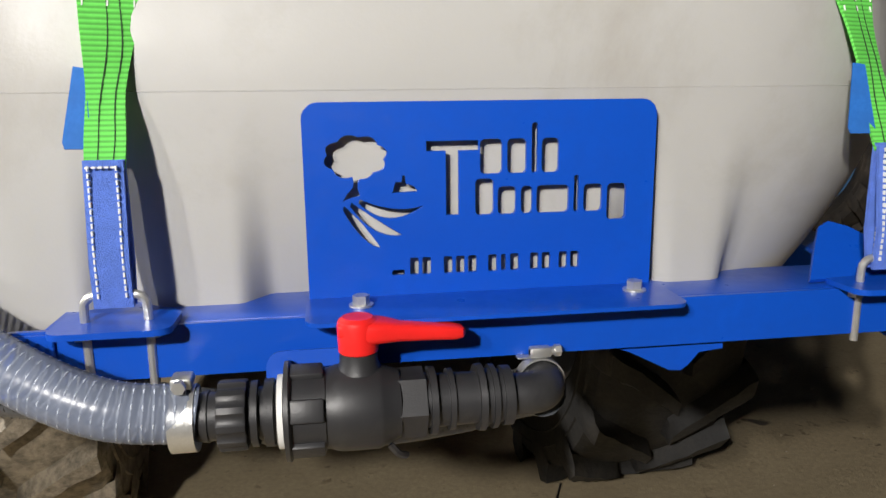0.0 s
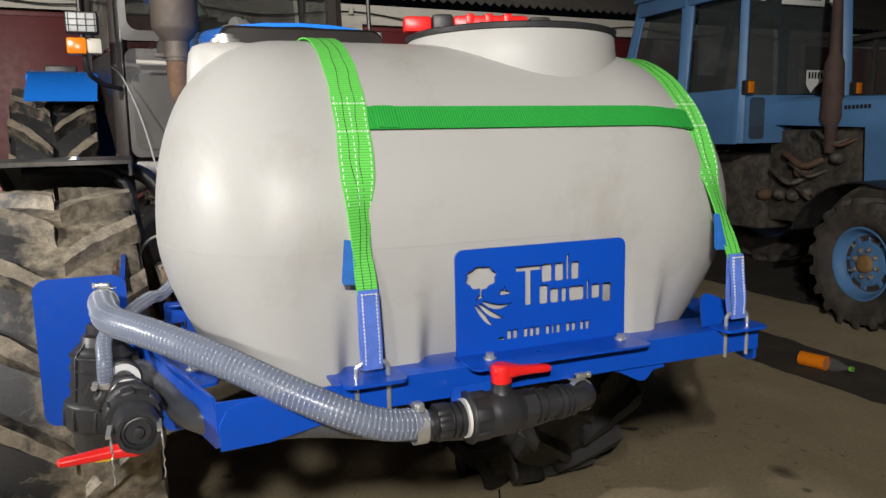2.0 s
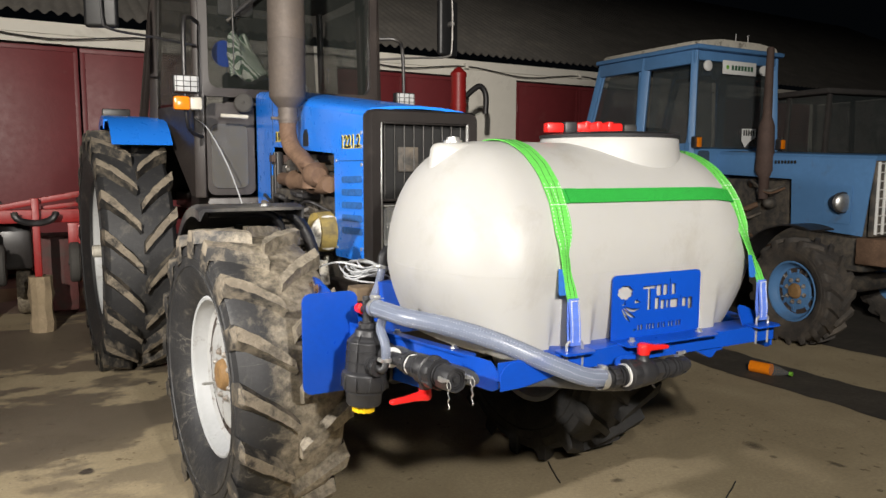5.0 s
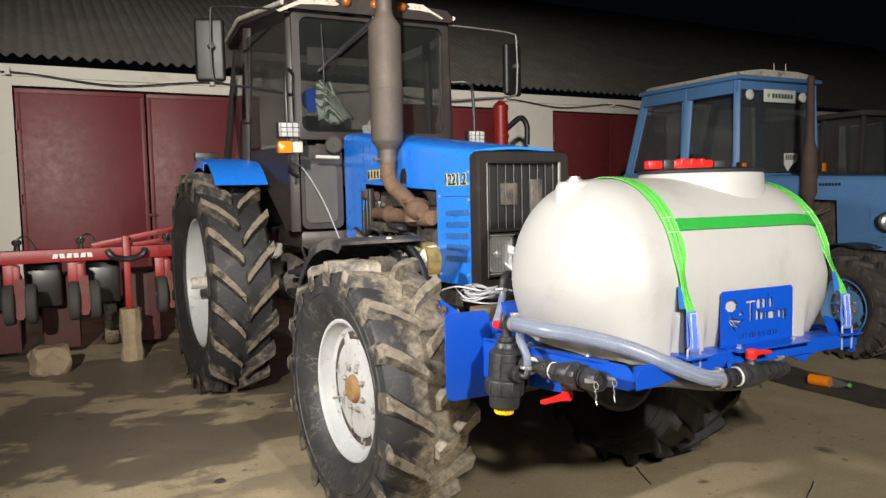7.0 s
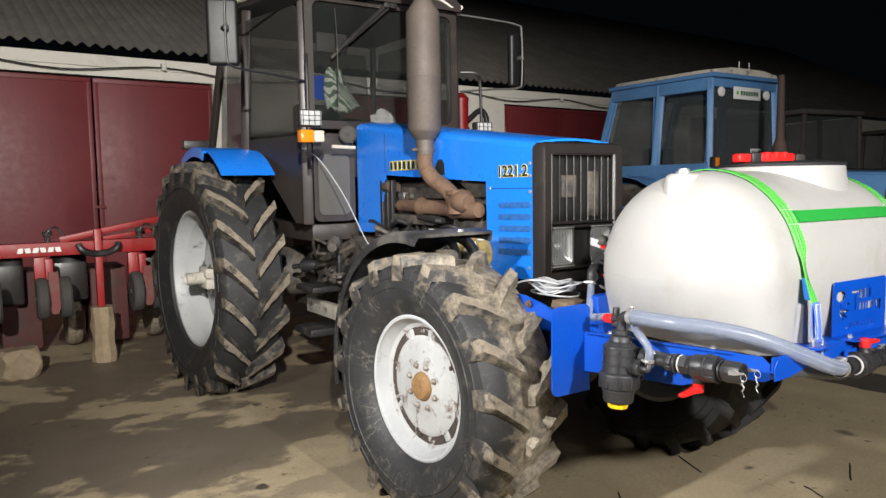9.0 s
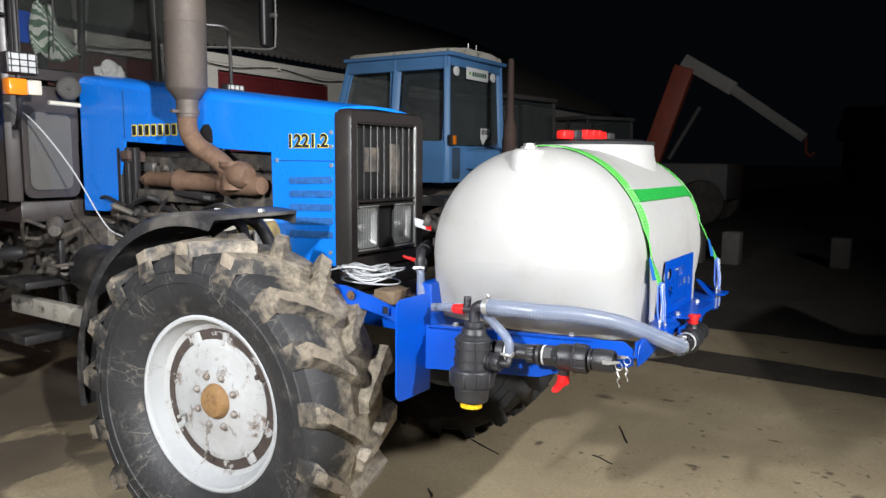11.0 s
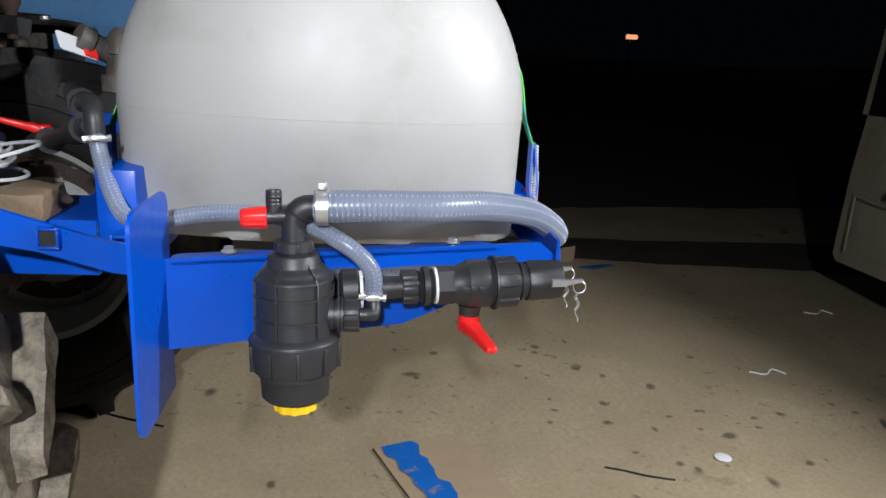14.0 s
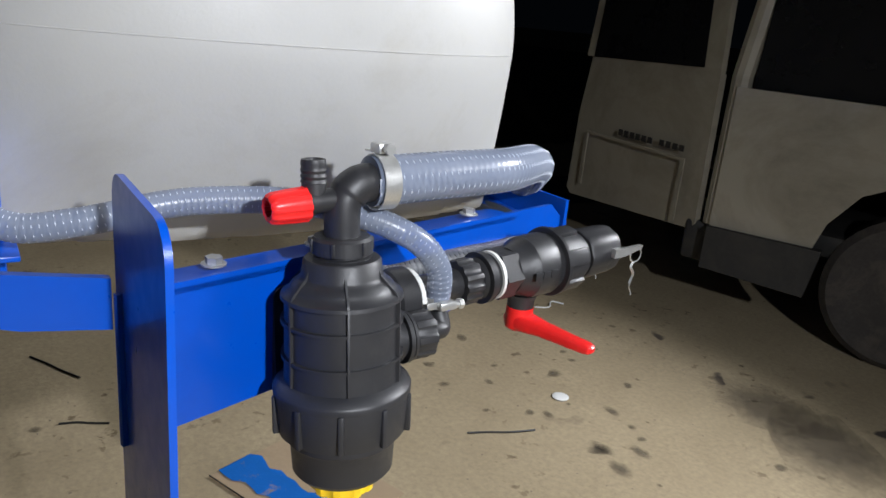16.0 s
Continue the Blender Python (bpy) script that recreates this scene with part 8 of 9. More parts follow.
    ra = [bm.verts.new((x, 0, HT + z)) for x, z in ((-HW, 0), (-HW + 0.03, 0.03), (0, 0.045), (HW - 0.03, 0.03), (HW, 0), (HW - 0.01, -0.01), (-HW + 0.01, -0.01))]
    rb = [bm.verts.new((v.co.x, -1.72, v.co.z - 0.06)) for v in ra]
    for i in range(7):
        bm.faces.new((ra[i], ra[(i + 1) % 7], rb[(i + 1) % 7], rb[i]))
    bm.faces.new(ra)
    bm.faces.new(rb)
    part("hood_top", bm, M["old_blue"], th)
    bm = bm_new()
    box(bm, (-0.26, -1.72, 0.93), (0.26, -1.67, 1.6), 0.01)
    gg = part("grille", bm, M["engine"], th)
    for k in range(6):
        bm = bm_new()
        x = -0.255 + 0.10 * k
        box(bm, (x, -1.745, 0.95), (x + 0.014, -1.72, 1.58), 0.003)
        part("grille_bar", bm, M["white"], gg)
    for k in range(9):
        bm = bm_new()
        z = 0.96 + 0.075 * k
        box(bm, (-0.26, -1.74, z), (0.26, -1.723, z + 0.010), 0.003)
        part("grille_bar", bm, M["white"], gg)
    # engine, axle, exhaust
    bm = bm_new()
    box(bm, (-0.2, -1.63, 0.6), (0.2, 0.1, 1.42), 0.03)
    box(bm, (-0.25, 0.1, 0.5), (0.25, 1.5, 1.2), 0.05)
    part("engine_block", bm, M["engine"], th)
    bm = bm_new()
    box(bm, (-0.28, -1.88, 0.68), (0.28, -1.58, 0.92), 0.02)
    part("front_beam", bm, M["rust"], th)
    bm = bm_new()
    cyl(bm, (-0.75, -1.44, 0.465), (0.75, -1.44, 0.465), 0.08)
    part("front_axle", bm, M["engine"], th)
    bm = bm_new()
    lathe(bm, (-0.30, -0.62, 0), (0, 0, 1), [(1.22, 0.045), (1.42, 0.05), (1.50, 0.09), (1.93, 0.075), (2.02, 0.045), (2.66, 0.035), (2.68, 0.03)], 20)
    part("exhaust", bm, M["dark_rust"], th, "rusty upright exhaust")
    r2 = random.Random(8)
    for k in range(14):
        bm = bm_new()
        y0, z0 = r2.uniform(-1.05, 0.1), r2.uniform(0.8, 1.35)
        if k % 2:
            lathe(bm, (-0.2, y0, z0), (-1, 0.1, 0), [(0, 0.05), (0.05, 0.06), (0.1, 0.04), (0.12, 0.01)], 14)
        else:
            sweep(bm, spline([(-0.2, y0, z0), (-0.32, y0 + 0.1, z0 - 0.05), (-0.3, y0 + 0.3, z0 + 0.05), (-0.2, y0 + 0.4, z0)], 4), r2.uniform(0.01, 0.03), 8)
        part("engine_fitting", bm, M["engine"] if k % 3 else M["rust"], th)
    for s in (-1, 1):
        bm = bm_new()
        arc = []
        for k in range(15):
            a = radians(70 + 90 * k / 14)
            arc.append(Vector((s * 0.82, -1.42 - 0.58 * math.cos(a), 0.46 + 0.58 * math.sin(a))))
        ribbon(bm, arc, (1, 0, 0), 0.32, 0.012)
        part("front_mudguard", bm, M["black_paint"], th)
        bm = bm_new()
        arc = []
        for k in range(15):
            a = radians(40 + 110 * k / 14)
            arc.append(Vector((s * 0.86, 0.95 - 0.86 * math.cos(a), 0.78 + 0.86 * math.sin(a))))
        ribbon(bm, arc, (1, 0, 0), 0.42, 0.012)
        part("rear_mudguard", bm, M["old_blue"], th)
    th.matrix_basis = Matrix.Translation(at) @ Matrix.Rotation(radians(turn), 4, "Z") @ Matrix.Diagonal((0.97, 0.97, 0.98, 1))
    return th


old_tractor((4.85, 5.11, 0), 1.0)

# ---- dark vehicles farther back ----
def dark_vehicle(name, base, turn, w, l, z0, z1, label, category, hood):
    th = thing(name, (0, 0, 0), label, category)
    bm = bm_new()
    box(bm, (-w / 2, 0, 0.55), (w / 2, l, z0), 0.04)
    part("cab_body", bm, M["old_grey"], th)
    for s in (-1, 1):
        for y in (0.0, l * 0.5, l):
            bm = bm_new()
            post(bm, (s * (w / 2 - 0.03), y, z0 - 0.01), (s * (w / 2 - 0.07), y, z1), 0.06, 0.06)
            part("cab_pillar", bm, M["old_grey"], th)
        bm = bm_new()
        slab(bm, rounded(l - 0.06, z1 - z0 - 0.02, 0.04), (s * (w / 2 - 0.04), 0.03, z0), (0, 1, 0), (0, 0, 1), 0.008)
        part("side_pane", bm, M["pane_dark"], th)
    bm = bm_new()
    slab(bm, rounded(w - 0.12, z1 - z0 - 0.02, 0.04), (-w / 2 + 0.06, 0.0, z0), (1, 0, 0), (0, 0, 1), -0.008)
    part("windscreen", bm, M["pane_dark"], th)
    bm = bm_new()
    box(bm, (-w / 2 - 0.02, -0.05, z1), (w / 2 + 0.02, l + 0.05, z1 + 0.09), 0.035)
    part("roof", bm, M["old_grey"], th)
    if hood:
        bm = bm_new()
        box(bm, (-0.32, -1.8, 0.8), (0.32, -0.01, z0 - 0.05), 0.05)
        part("hood", bm, M["old_grey"], th)
    for s in (-1, 1):
        for y, r in ((-1.2 if hood else 0.3, 0.5), (l * 0.7, 0.7)):
            bm = bm_new()
            lathe(bm, (s * w / 2 - 0.16, y, r), (1, 0, 0), [(0, r * 0.5), (0.02, r * 0.92), (0.06, r), (0.26, r), (0.3, r * 0.92), (0.32, r * 0.5)], 32)
            part("wheel", bm, M["dusty_tyre"], th)
    th.matrix_basis = Matrix.Translation(base) @ Matrix.Rotation(radians(turn), 4, "Z")


dark_vehicle("parked_tractor", (9.3, 6.6, 0), -8, 1.45, 1.5, 1.72, 2.58, "dark parked tractor with a glazed cab in shade", "tractor", True)
dark_vehicle("parked_truck", (13.6, 6.8, 0), -25, 1.5, 1.3, 1.75, 2.45, "dark parked truck cab standing in the night yard", "truck", False)

# loader crane far off
cr = thing("loader_crane", (16.4, 6.6, 0), "orange truck crane with folded grey jib far off", "crane")
bm = bm_new()
box(bm, (15.6, 4.6, 0.6), (17.4, 8.8, 1.5), 0.06)
part("crane_bed", bm, M["old_grey"], cr)
for x in (15.5, 17.15):
    for y in (5.2, 8.2):
        bm = bm_new()
        lathe(bm, (x, y, 0.55), (1, 0, 0), [(0, 0.2), (0, 0.5), (0.05, 0.55), (0.35, 0.55), (0.4, 0.5), (0.4, 0.2)], 28)
        part("crane_wheel", bm, M["dusty_tyre"], cr)
bm = bm_new()
post(bm, (16.4, 6.75, 1.45), (16.45, 5.95, 3.9), 0.34, 0.5, 0.04)
part("crane_mast", bm, M["crane_orange"], cr, "faded orange crane mast")
bm = bm_new()
post(bm, (16.48, 6.0, 4.08), (16.5, 4.75, 3.30), 0.22, 0.34, 0.03)
post(bm, (16.5, 4.85, 3.36), (16.5, 3.1, 2.10), 0.16, 0.24, 0.02)
part("crane_jib", bm, M["crane_grey"], cr, "grey crane jib")
bm = bm_new()
sweep(bm, spline([(16.5, 3.1, 2.12), (16.5, 3.07, 1.96), (16.5, 3.07, 1.79), (16.5, 2.97, 1.70), (16.5, 2.88, 1.78)], 5), 0.035, 8)
part("crane_hook", bm, M["crane_orange"], cr)
bm = bm_new()
cyl(bm, (16.42, 6.25, 1.6), (16.5, 5.55, 2.9), 0.06)
part("crane_ram", bm, M["old_grey"], cr)

# concrete stumps at the yard's edge
for x, y, h in ((8.72, 3.5, 0.52), (8.86, 3.0, 0.50), (9.4, 1.6, 0.45)):
    bm = bm_new()
    box(bm, (x - 0.13, y - 0.13, 0), (x + 0.13, y + 0.13, h), 0.03)
    solo("concrete_post", bm, M["roof"], "short grey concrete post at the yard edge", "post", "yard edge posts")

# a house far off with a lit window, and a street lamp
M["window_glow"] = glow("lit_window", (1.0, 0.86, 0.62), 0.35)
M["lamp_glow"] = glow("street_lamp_glow", (1.0, 0.42, 0.16), 14.0)
hs = thing("far_house", (58.5, -2, 0), "dark far house with one lit window", "house")
bm = bm_new()
box(bm, (58, -9, 0), (66, 6, 3.2), 0.05)
part("house_wall", bm, M["cab_dark"], hs)
bm = bm_new()
slab(bm, [(0, 0), (9.4, 0), (4.7, 2.6)], (57.3, -9.5, 3.2), (1, 0, 0), (0, 0, 1), -16)
part("house_roof", bm, M["roof"], hs)
bm = bm_new()
box(bm, (57.94, -0.9, 0.55), (57.985, 0.28, 2.05))
wn = part("window", bm, M["window_glow"], hs, "lit window with pale curtain")
for y in (-0.62, -0.3):
    bm = bm_new()
    box(bm, (57.9, y - 0.05, 0.55), (57.935, y + 0.05, 2.05))
    part("window_bar", bm, M["ink"], wn)
sl = thing("street_lamp", (57, -2.3, 0), "glowing orange street lamp on a thin pole", "street lamp")
bm = bm_new()
cyl(bm, (57.2, -2.4, 0), (57.2, -2.4, 2.5), 0.06)
part("pole", bm, M["old_grey"], sl)
bm = bm_new()
box(bm, (57.05, -2.6, 2.22), (57.3, -2.05, 2.42), 0.05)
part("lamp_head", bm, M["lamp_glow"], sl)
sl2 = thing("street_lamp", (55, -18.3, 0), "dim orange lamp at the far fence", "street lamp")
bm = bm_new()
cyl(bm, (54.8, -18.3, 0), (54.8, -18.3, 3.1), 0.06)
part("pole", bm, M["old_grey"], sl2)
M["lamp_dim"] = glow("dim_orange_lamp", (1.0, 0.42, 0.16), 1.2)
bm = bm_new()
box(bm, (54.6, -18.8, 2.7), (54.9, -17.9, 3.05), 0.08)
part("lamp_head", bm, M["lamp_dim"], sl2)
cv = thing("far_car", (33, -19.3, 0), "pale car parked far off in the dark", "car")
bm = bm_new()
slab(bm, [(0, 0.35), (4.2, 0.35), (4.2, 0.85), (3.7, 0.95), (3.1, 1.45), (1.3, 1.48), (0.5, 0.98), (0, 0.9)], (31.0, -18.2, 0), (0.5, -0.87, 0), (0, 0, 1), 1.6)
part("car_body", bm, M["van"], cv)
for k in (0.8, 3.4):
    bm = bm_new()
    lathe(bm, (31.0 + 0.5 * k, -18.2 - 0.87 * k, 0.33), (0.87, 0.5, 0), [(-0.02, 0.2), (0, 0.33), (1.6, 0.33), (1.62, 0.2)], 24)
    part("car_wheel", bm, M["rubber"], cv)


# ---- the van with an open rear door ----
VO, VD = Vector((0.70, -0.68, 0)), Vector((-0.93, -0.37, 0)).normalized()
VN = Vector((-VD.y, VD.x, 0))
VN = VN if VN.y > 0 else -VN
MV = Matrix((VD, -VN, Vector((0, 0, 1)))).transposed().to_4x4()
MV.translation = VO
van = thing("van", VO, "beige panel van parked with its rear door open", "van")


def vslab(name, outline, depth, thick, mt, parent, label="", smooth=35):
    bm = bm_new()
    slab(bm, outline, MV @ Vector((0, depth, 0)), VD, (0, 0, 1), thick)
    return part(name, bm, M[mt], parent, label, smooth)


lower = [(0.0, 0.46), (0.02, 0.42), (0.42, 0.42), (0.46, 0.56), (0.56, 0.70), (0.70, 0.77), (0.90, 0.77), (1.04, 0.70), (1.14, 0.56), (1.18, 0.42), (4.3, 0.42), (4.3, 1.02), (0.0, 1.06)]
vslab("side_panel", lower, 0.0, 0.03, "van", van)
vslab("panel_crease", [(0.0, 0.66), (0.45, 0.66), (0.45, 0.675), (0.0, 0.675)], -0.004, 0.004, "van", van)
vslab("side_panel_upper", [(0.02, 1.58), (4.2, 1.58), (4.1, 1.90), (0.06, 1.90)], 0.06, 0.03, "van", van)
vslab("side_window", [(0.05, 1.06), (4.2, 1.02), (4.2, 1.58), (0.08, 1.58)], 0.025, 0.008, "pane_van", van, "dark tinted side window")
vslab("sill", [(0.0, 0.26), (0.44, 0.24), (0.47, 0.45), (0.0, 0.45)], -0.015, 0.05, "dark_plastic", van, "dark plastic bumper corner")
vslab("sill", [(1.17, 0.26), (4.3, 0.26), (4.3, 0.42), (1.17, 0.42)], -0.01, 0.05, "dark_plastic", van, "dark plastic sill")
for nm, lo, hi, mt in (("floor_pan", (0.02, 0.05, 0.40), (4.3, 1.8, 0.50), "dark_plastic"), ("roof", (0.06, 0.06, 1.88), (4.1, 1.8, 1.96), "van"), ("far_side", (0.02, 1.80, 0.42), (4.3, 1.85, 1.9), "van"), ("cab_wall", (3.0, 0.08, 0.5), (3.04, 1.78, 1.88), "dark_plastic"), ("nose", (4.3, 0.05, 0.35), (4.9, 1.8, 1.0), "van"), ("rear_bumper", (-0.12, 0.02, 0.26), (0.0, 1.83, 0.45), "dark_plastic")):
    bm = bm_new()
    box(bm, lo, hi, 0.02, MV)
    part(nm, bm, M[mt], van)
bm = bm_new()
sweep(bm, [MV @ Vector((0.0, 0.03, 0.45)), MV @ Vector((0.0, 0.03, 1.1)), MV @ Vector((0.05, 0.07, 1.6)), MV @ Vector((0.10, 0.12, 1.90))], 0.045, 10)
part("corner_pillar", bm, M["van"], van)
for x, y in ((0.80, 0.12), (0.80, 1.62), (3.75, 0.12), (3.75, 1.62)):
    bm = bm_new()
    cpos = MV @ Vector((x, y, 0.32))
    lathe(bm, cpos - VN * 0.11, VN, [(0, 0.2), (0, 0.29), (0.03, 0.32), (0.19, 0.32), (0.22, 0.29), (0.22, 0.2)], 40)
    ww = part("wheel", bm, M["dusty_tyre"], van)
    bm = bm_new()
    lathe(bm, cpos + VN * 0.10, VN, [(-0.03, 0.2), (0.0, 0.19), (-0.02, 0.15), (-0.005, 0.07), (0.0, 0.02)], 32)
    part("wheel_cover", bm, M["old_grey"], ww)
# the door, swung right round
DO, DD = Vector((0.775, -0.665, 0)), Vector((0.99, -0.14, 0)).normalized()
DNv = Vector((0, 0, 1)).cross(DD)


def dslab(name, outline, off, thick, mt, parent, label=""):
    bm = bm_new()
    slab(bm, outline, DO + DNv * off, DD, (0, 0, 1), thick)
    return part(name, bm, M[mt], parent, label)


door = dslab("rear_door", [(0.0, 0.43), (0.03, 0.40), (0.98, 0.33), (1.02, 0.36), (1.0, 0.8), (0.95, 1.10), (0.12, 1.12), (0.02, 1.10)], 0.0, 0.035, "van", van, "open beige rear door with dark window")
dslab("door_frame", [(0.02, 1.10), (0.12, 1.12), (0.17, 1.80), (0.85, 1.80), (0.93, 1.10), (1.0, 1.10), (0.90, 1.88), (0.06, 1.88)], 0.002, 0.03, "van", door)
dslab("door_window", [(0.12, 1.12), (0.93, 1.10), (0.86, 1.80), (0.17, 1.80)], 0.008, 0.008, "pane_van", door)
bm = bm_new()
for x0, z0, x1, z1 in ((0.10, 0.70, 0.86, 0.712), (0.10, 0.42, 0.115, 0.70), (0.845, 0.42, 0.86, 0.70)):
    slab(bm, bar(x0, z0, x1, z1), DO - DNv * -0.036, DD, (0, 0, 1), 0.006)
part("door_crease", bm, M["van"], door)
for k in range(6):
    dslab("badge_bar", bar(0.34 + 0.045 * k, 0.735, 0.37 + 0.045 * k, 0.765), 0.0352, 0.004, "dark_plastic", door)
for k in range(4):
    dslab("badge_bar", bar(0.12 + 0.045 * k, 0.74, 0.15 + 0.045 * k, 0.768), 0.0352, 0.004, "dark_plastic", door)


# ---- red seed drill behind the tractor ----
sd = thing("seed_drill", (-2.2, 7.3, 0), "red seed drill with row of small press wheels", "seed drill")
SY = 7.15
bm = bm_new()
box(bm, (-4.6, SY, 0.975), (-0.35, SY + 0.12, 1.095), 0.008)
beam = part("main_beam", bm, M["red_frame"], sd)
bm = bm_new()
box(bm, (-4.6, SY + 0.13, 1.07), (-0.35, SY + 0.3, 1.085), 0.004)
part("beam_cover", bm, M["sleeve"], beam)
for k in range(6):
    bm = bm_new()
    x = -2.28 + 0.058 * k
    slab(bm, [(0.008, 0), (0.05, 0), (0.042, 0.042), (0.0, 0.042)] if k % 2 else [(0.0, 0), (0.045, 0), (0.05, 0.042), (0.012, 0.042)], (x, SY - 0.0025, 1.012), (1, 0, 0), (0, 0, 1), 0.003)
    part("name_bar", bm, M["white"], beam, "plain white bar")
bm = bm_new()
box(bm, (-1.68, SY - 0.075, 0.50), (-1.62, SY - 0.004, 1.20), 0.006)
part("stand_leg", bm, M["red_frame"], sd)
bm = bm_new()
ring = [Vector((-1.65 + 0.16 * math.cos(a), SY - 0.1 + 0.02 * math.sin(3 * a), 1.07 + 0.09 * math.sin(a))) for a in [math.pi + math.pi * k / 14 for k in range(15)]]
sweep(bm, ring, 0.03, 10)
part("hose_loop", bm, M["black_paint"], sd)
bm = bm_new()
post(bm, (-1.95, SY + 0.02, 1.11), (-0.7, SY + 0.1, 1.34), 0.04, 0.055, 0.006)
post(bm, (-1.6, SY + 0.1, 1.1), (-0.6, SY + 0.3, 1.22), 0.035, 0.045, 0.006)
part("draw_bar", bm, M["red_frame"], sd)
rs = random.Random(5)
for k in range(7):
    x = (-4.6, -4.1, -3.6, -3.08, -2.58, -2.06, -1.30)[k]
    e = new("coulter_unit")
    e.parent = sd
    ROOT[e.name] = ROOT[sd.name]
    tagged(e, "dusty red coulter unit with grey press wheel")
    bm = bm_new()
    box(bm, (x - 0.10, SY - 0.02, 0.70), (x + 0.02, SY + 0.06, 0.97), 0.006)
    box(bm, (x - 0.02, SY - 0.10, 0.72), (x + 0.04, SY - 0.02, 0.96), 0.005)
    part("coulter_frame", bm, M["red_frame"], e)
    bm = bm_new()
    slab(bm, [(0, 0), (0.03, -0.06), (0.075, -0.06), (0.10, 0.0), (0.09, 0.30), (0.02, 0.30)], (x - 0.02, SY - 0.16, 0.55), (1, 0, 0), (0, 0.1, 1), 0.03)
    part("fork", bm, M["red_dusty"], e)
    for dx_ in (-0.10, 0.075):
        bm = bm_new()
        lathe(bm, (x + dx_, SY - 0.10, 0.62), (1, 0, 0), [(0, 0.06), (0, 0.165), (0.015, 0.18), (0.075, 0.18), (0.09, 0.165), (0.09, 0.06)], 30)
        lathe(bm, (x + dx_ - 0.01, SY - 0.10, 0.62), (1, 0, 0), [(0, 0.025), (0.11, 0.025)], 12)
        part("press_wheel", bm, M["grey_rubber"], e)
    bm = bm_new()
    lathe(bm, (x - 0.24, SY + 1.0, 0.32), (1, 0.15, 0), [(0, 0.05), (0.004, 0.30), (0.01, 0.30), (0.02, 0.05)], 36)
    part("disc", bm, M["red_dusty"], e)
    bm = bm_new()
    box(bm, (x - 0.36, SY + 0.55, 0.06), (x - 0.02, SY + 1.1, 0.80), 0.03)
    part("furrow_guard", bm, M["red_grimy"], e)
    bm = bm_new()
    box(bm, (x + 0.05, SY + 0.35, 0.52), (x + 0.36, SY + 0.75, 0.96), 0.03)
    part("seed_box", bm, M["grille_dark"], e)
    bm = bm_new()
    lathe(bm, (x + 0.20, SY + 0.9, 0.31), (1, 0, 0), [(0, 0.1), (0, 0.28), (0.03, 0.30), (0.10, 0.30), (0.13, 0.28), (0.13, 0.1)], 32)
    part("gauge_wheel", bm, M["rubber"], e)
    bm = bm_new()
    sweep(bm, spline([(x, SY + 0.02, 1.1), (x + 0.03, SY, 1.2), (x + 0.10, SY + 0.03, 1.22), (x + 0.18, SY + 0.02, 1.1)], 5), 0.009, 6)
    lathe(bm, (x + 0.02, SY + 0.05, 1.095), (0, 0, 1), [(0, 0.025), (0.05, 0.025), (0.06, 0.04), (0.09, 0.04), (0.1, 0.02)], 14)
    part("hydraulic_fitting", bm, M["black_paint"], e)

# timber under the stand, and a broken block on the ground
bm = bm_new()
rw_ = random.Random(2)
prof = []
for k in range(7):
    prof.append((0.5 * k / 6, 0.098 + rw_.uniform(-0.008, 0.008)))
lathe(bm, (-1.64, SY - 0.03, 0.0), (0, 0, 1), prof, 10)
for v in bm.verts:
    v.co.x += rw_.uniform(-0.008, 0.008)
    v.co.y += rw_.uniform(-0.008, 0.008)
solo("timber_prop", bm, M["wood"], "upright timber prop under the drill's stand leg", "timber", smooth=20)
bm = bm_new()
bmesh.ops.create_icosphere(bm, subdivisions=3, radius=1.0)
for v in bm.verts:
    d = v.co.copy()
    n = noise.noise(d * 1.6) * 0.22 + noise.noise(d * 4) * 0.07
    q = Vector((math.copysign(min(1, abs(d.x) * 1.35), d.x), math.copysign(min(1, abs(d.y) * 1.35), d.y), math.copysign(min(1, abs(d.z) * 1.4), d.z)))
    v.co = Vector((q.x * 0.15 * (1 + n), q.y * 0.12 * (1 + n), max(0, 0.125 + q.z * 0.125 * (1 + 0.6 * n))))
bm.transform(Matrix.Translation((-2.33, 6.87, 0)) @ Matrix.Rotation(0.4, 4, "Z"))
solo("timber_chunk", bm, M["wood"], "broken chunk of timber lying on the yard", "timber", smooth=25)

# ---- litter on the yard ----
def stain(x, y, rx, ry, a, seed):
    r = random.Random(seed)
    bm = bm_new()
    n = 18
    vs = []
    ph = [r.uniform(0, 6) for _ in range(3)]
    for k in range(n):
        t = 2 * math.pi * k / n
        q = 1 + 0.18 * math.sin(2 * t + ph[0]) + 0.12 * math.sin(3 * t + ph[1]) + 0.07 * math.sin(5 * t + ph[2])
        u, v = rx * q * math.cos(t), ry * q * math.sin(t)
        vs.append(bm.verts.new((x + u * math.cos(a) - v * math.sin(a), y + u * math.sin(a) + v * math.cos(a), 0.0042)))
    bm.faces.new(vs)
    solo("oil_spot", bm, M["oil"], "small dark oil spot on the concrete", "oil spot", "oil spots", smooth=0)


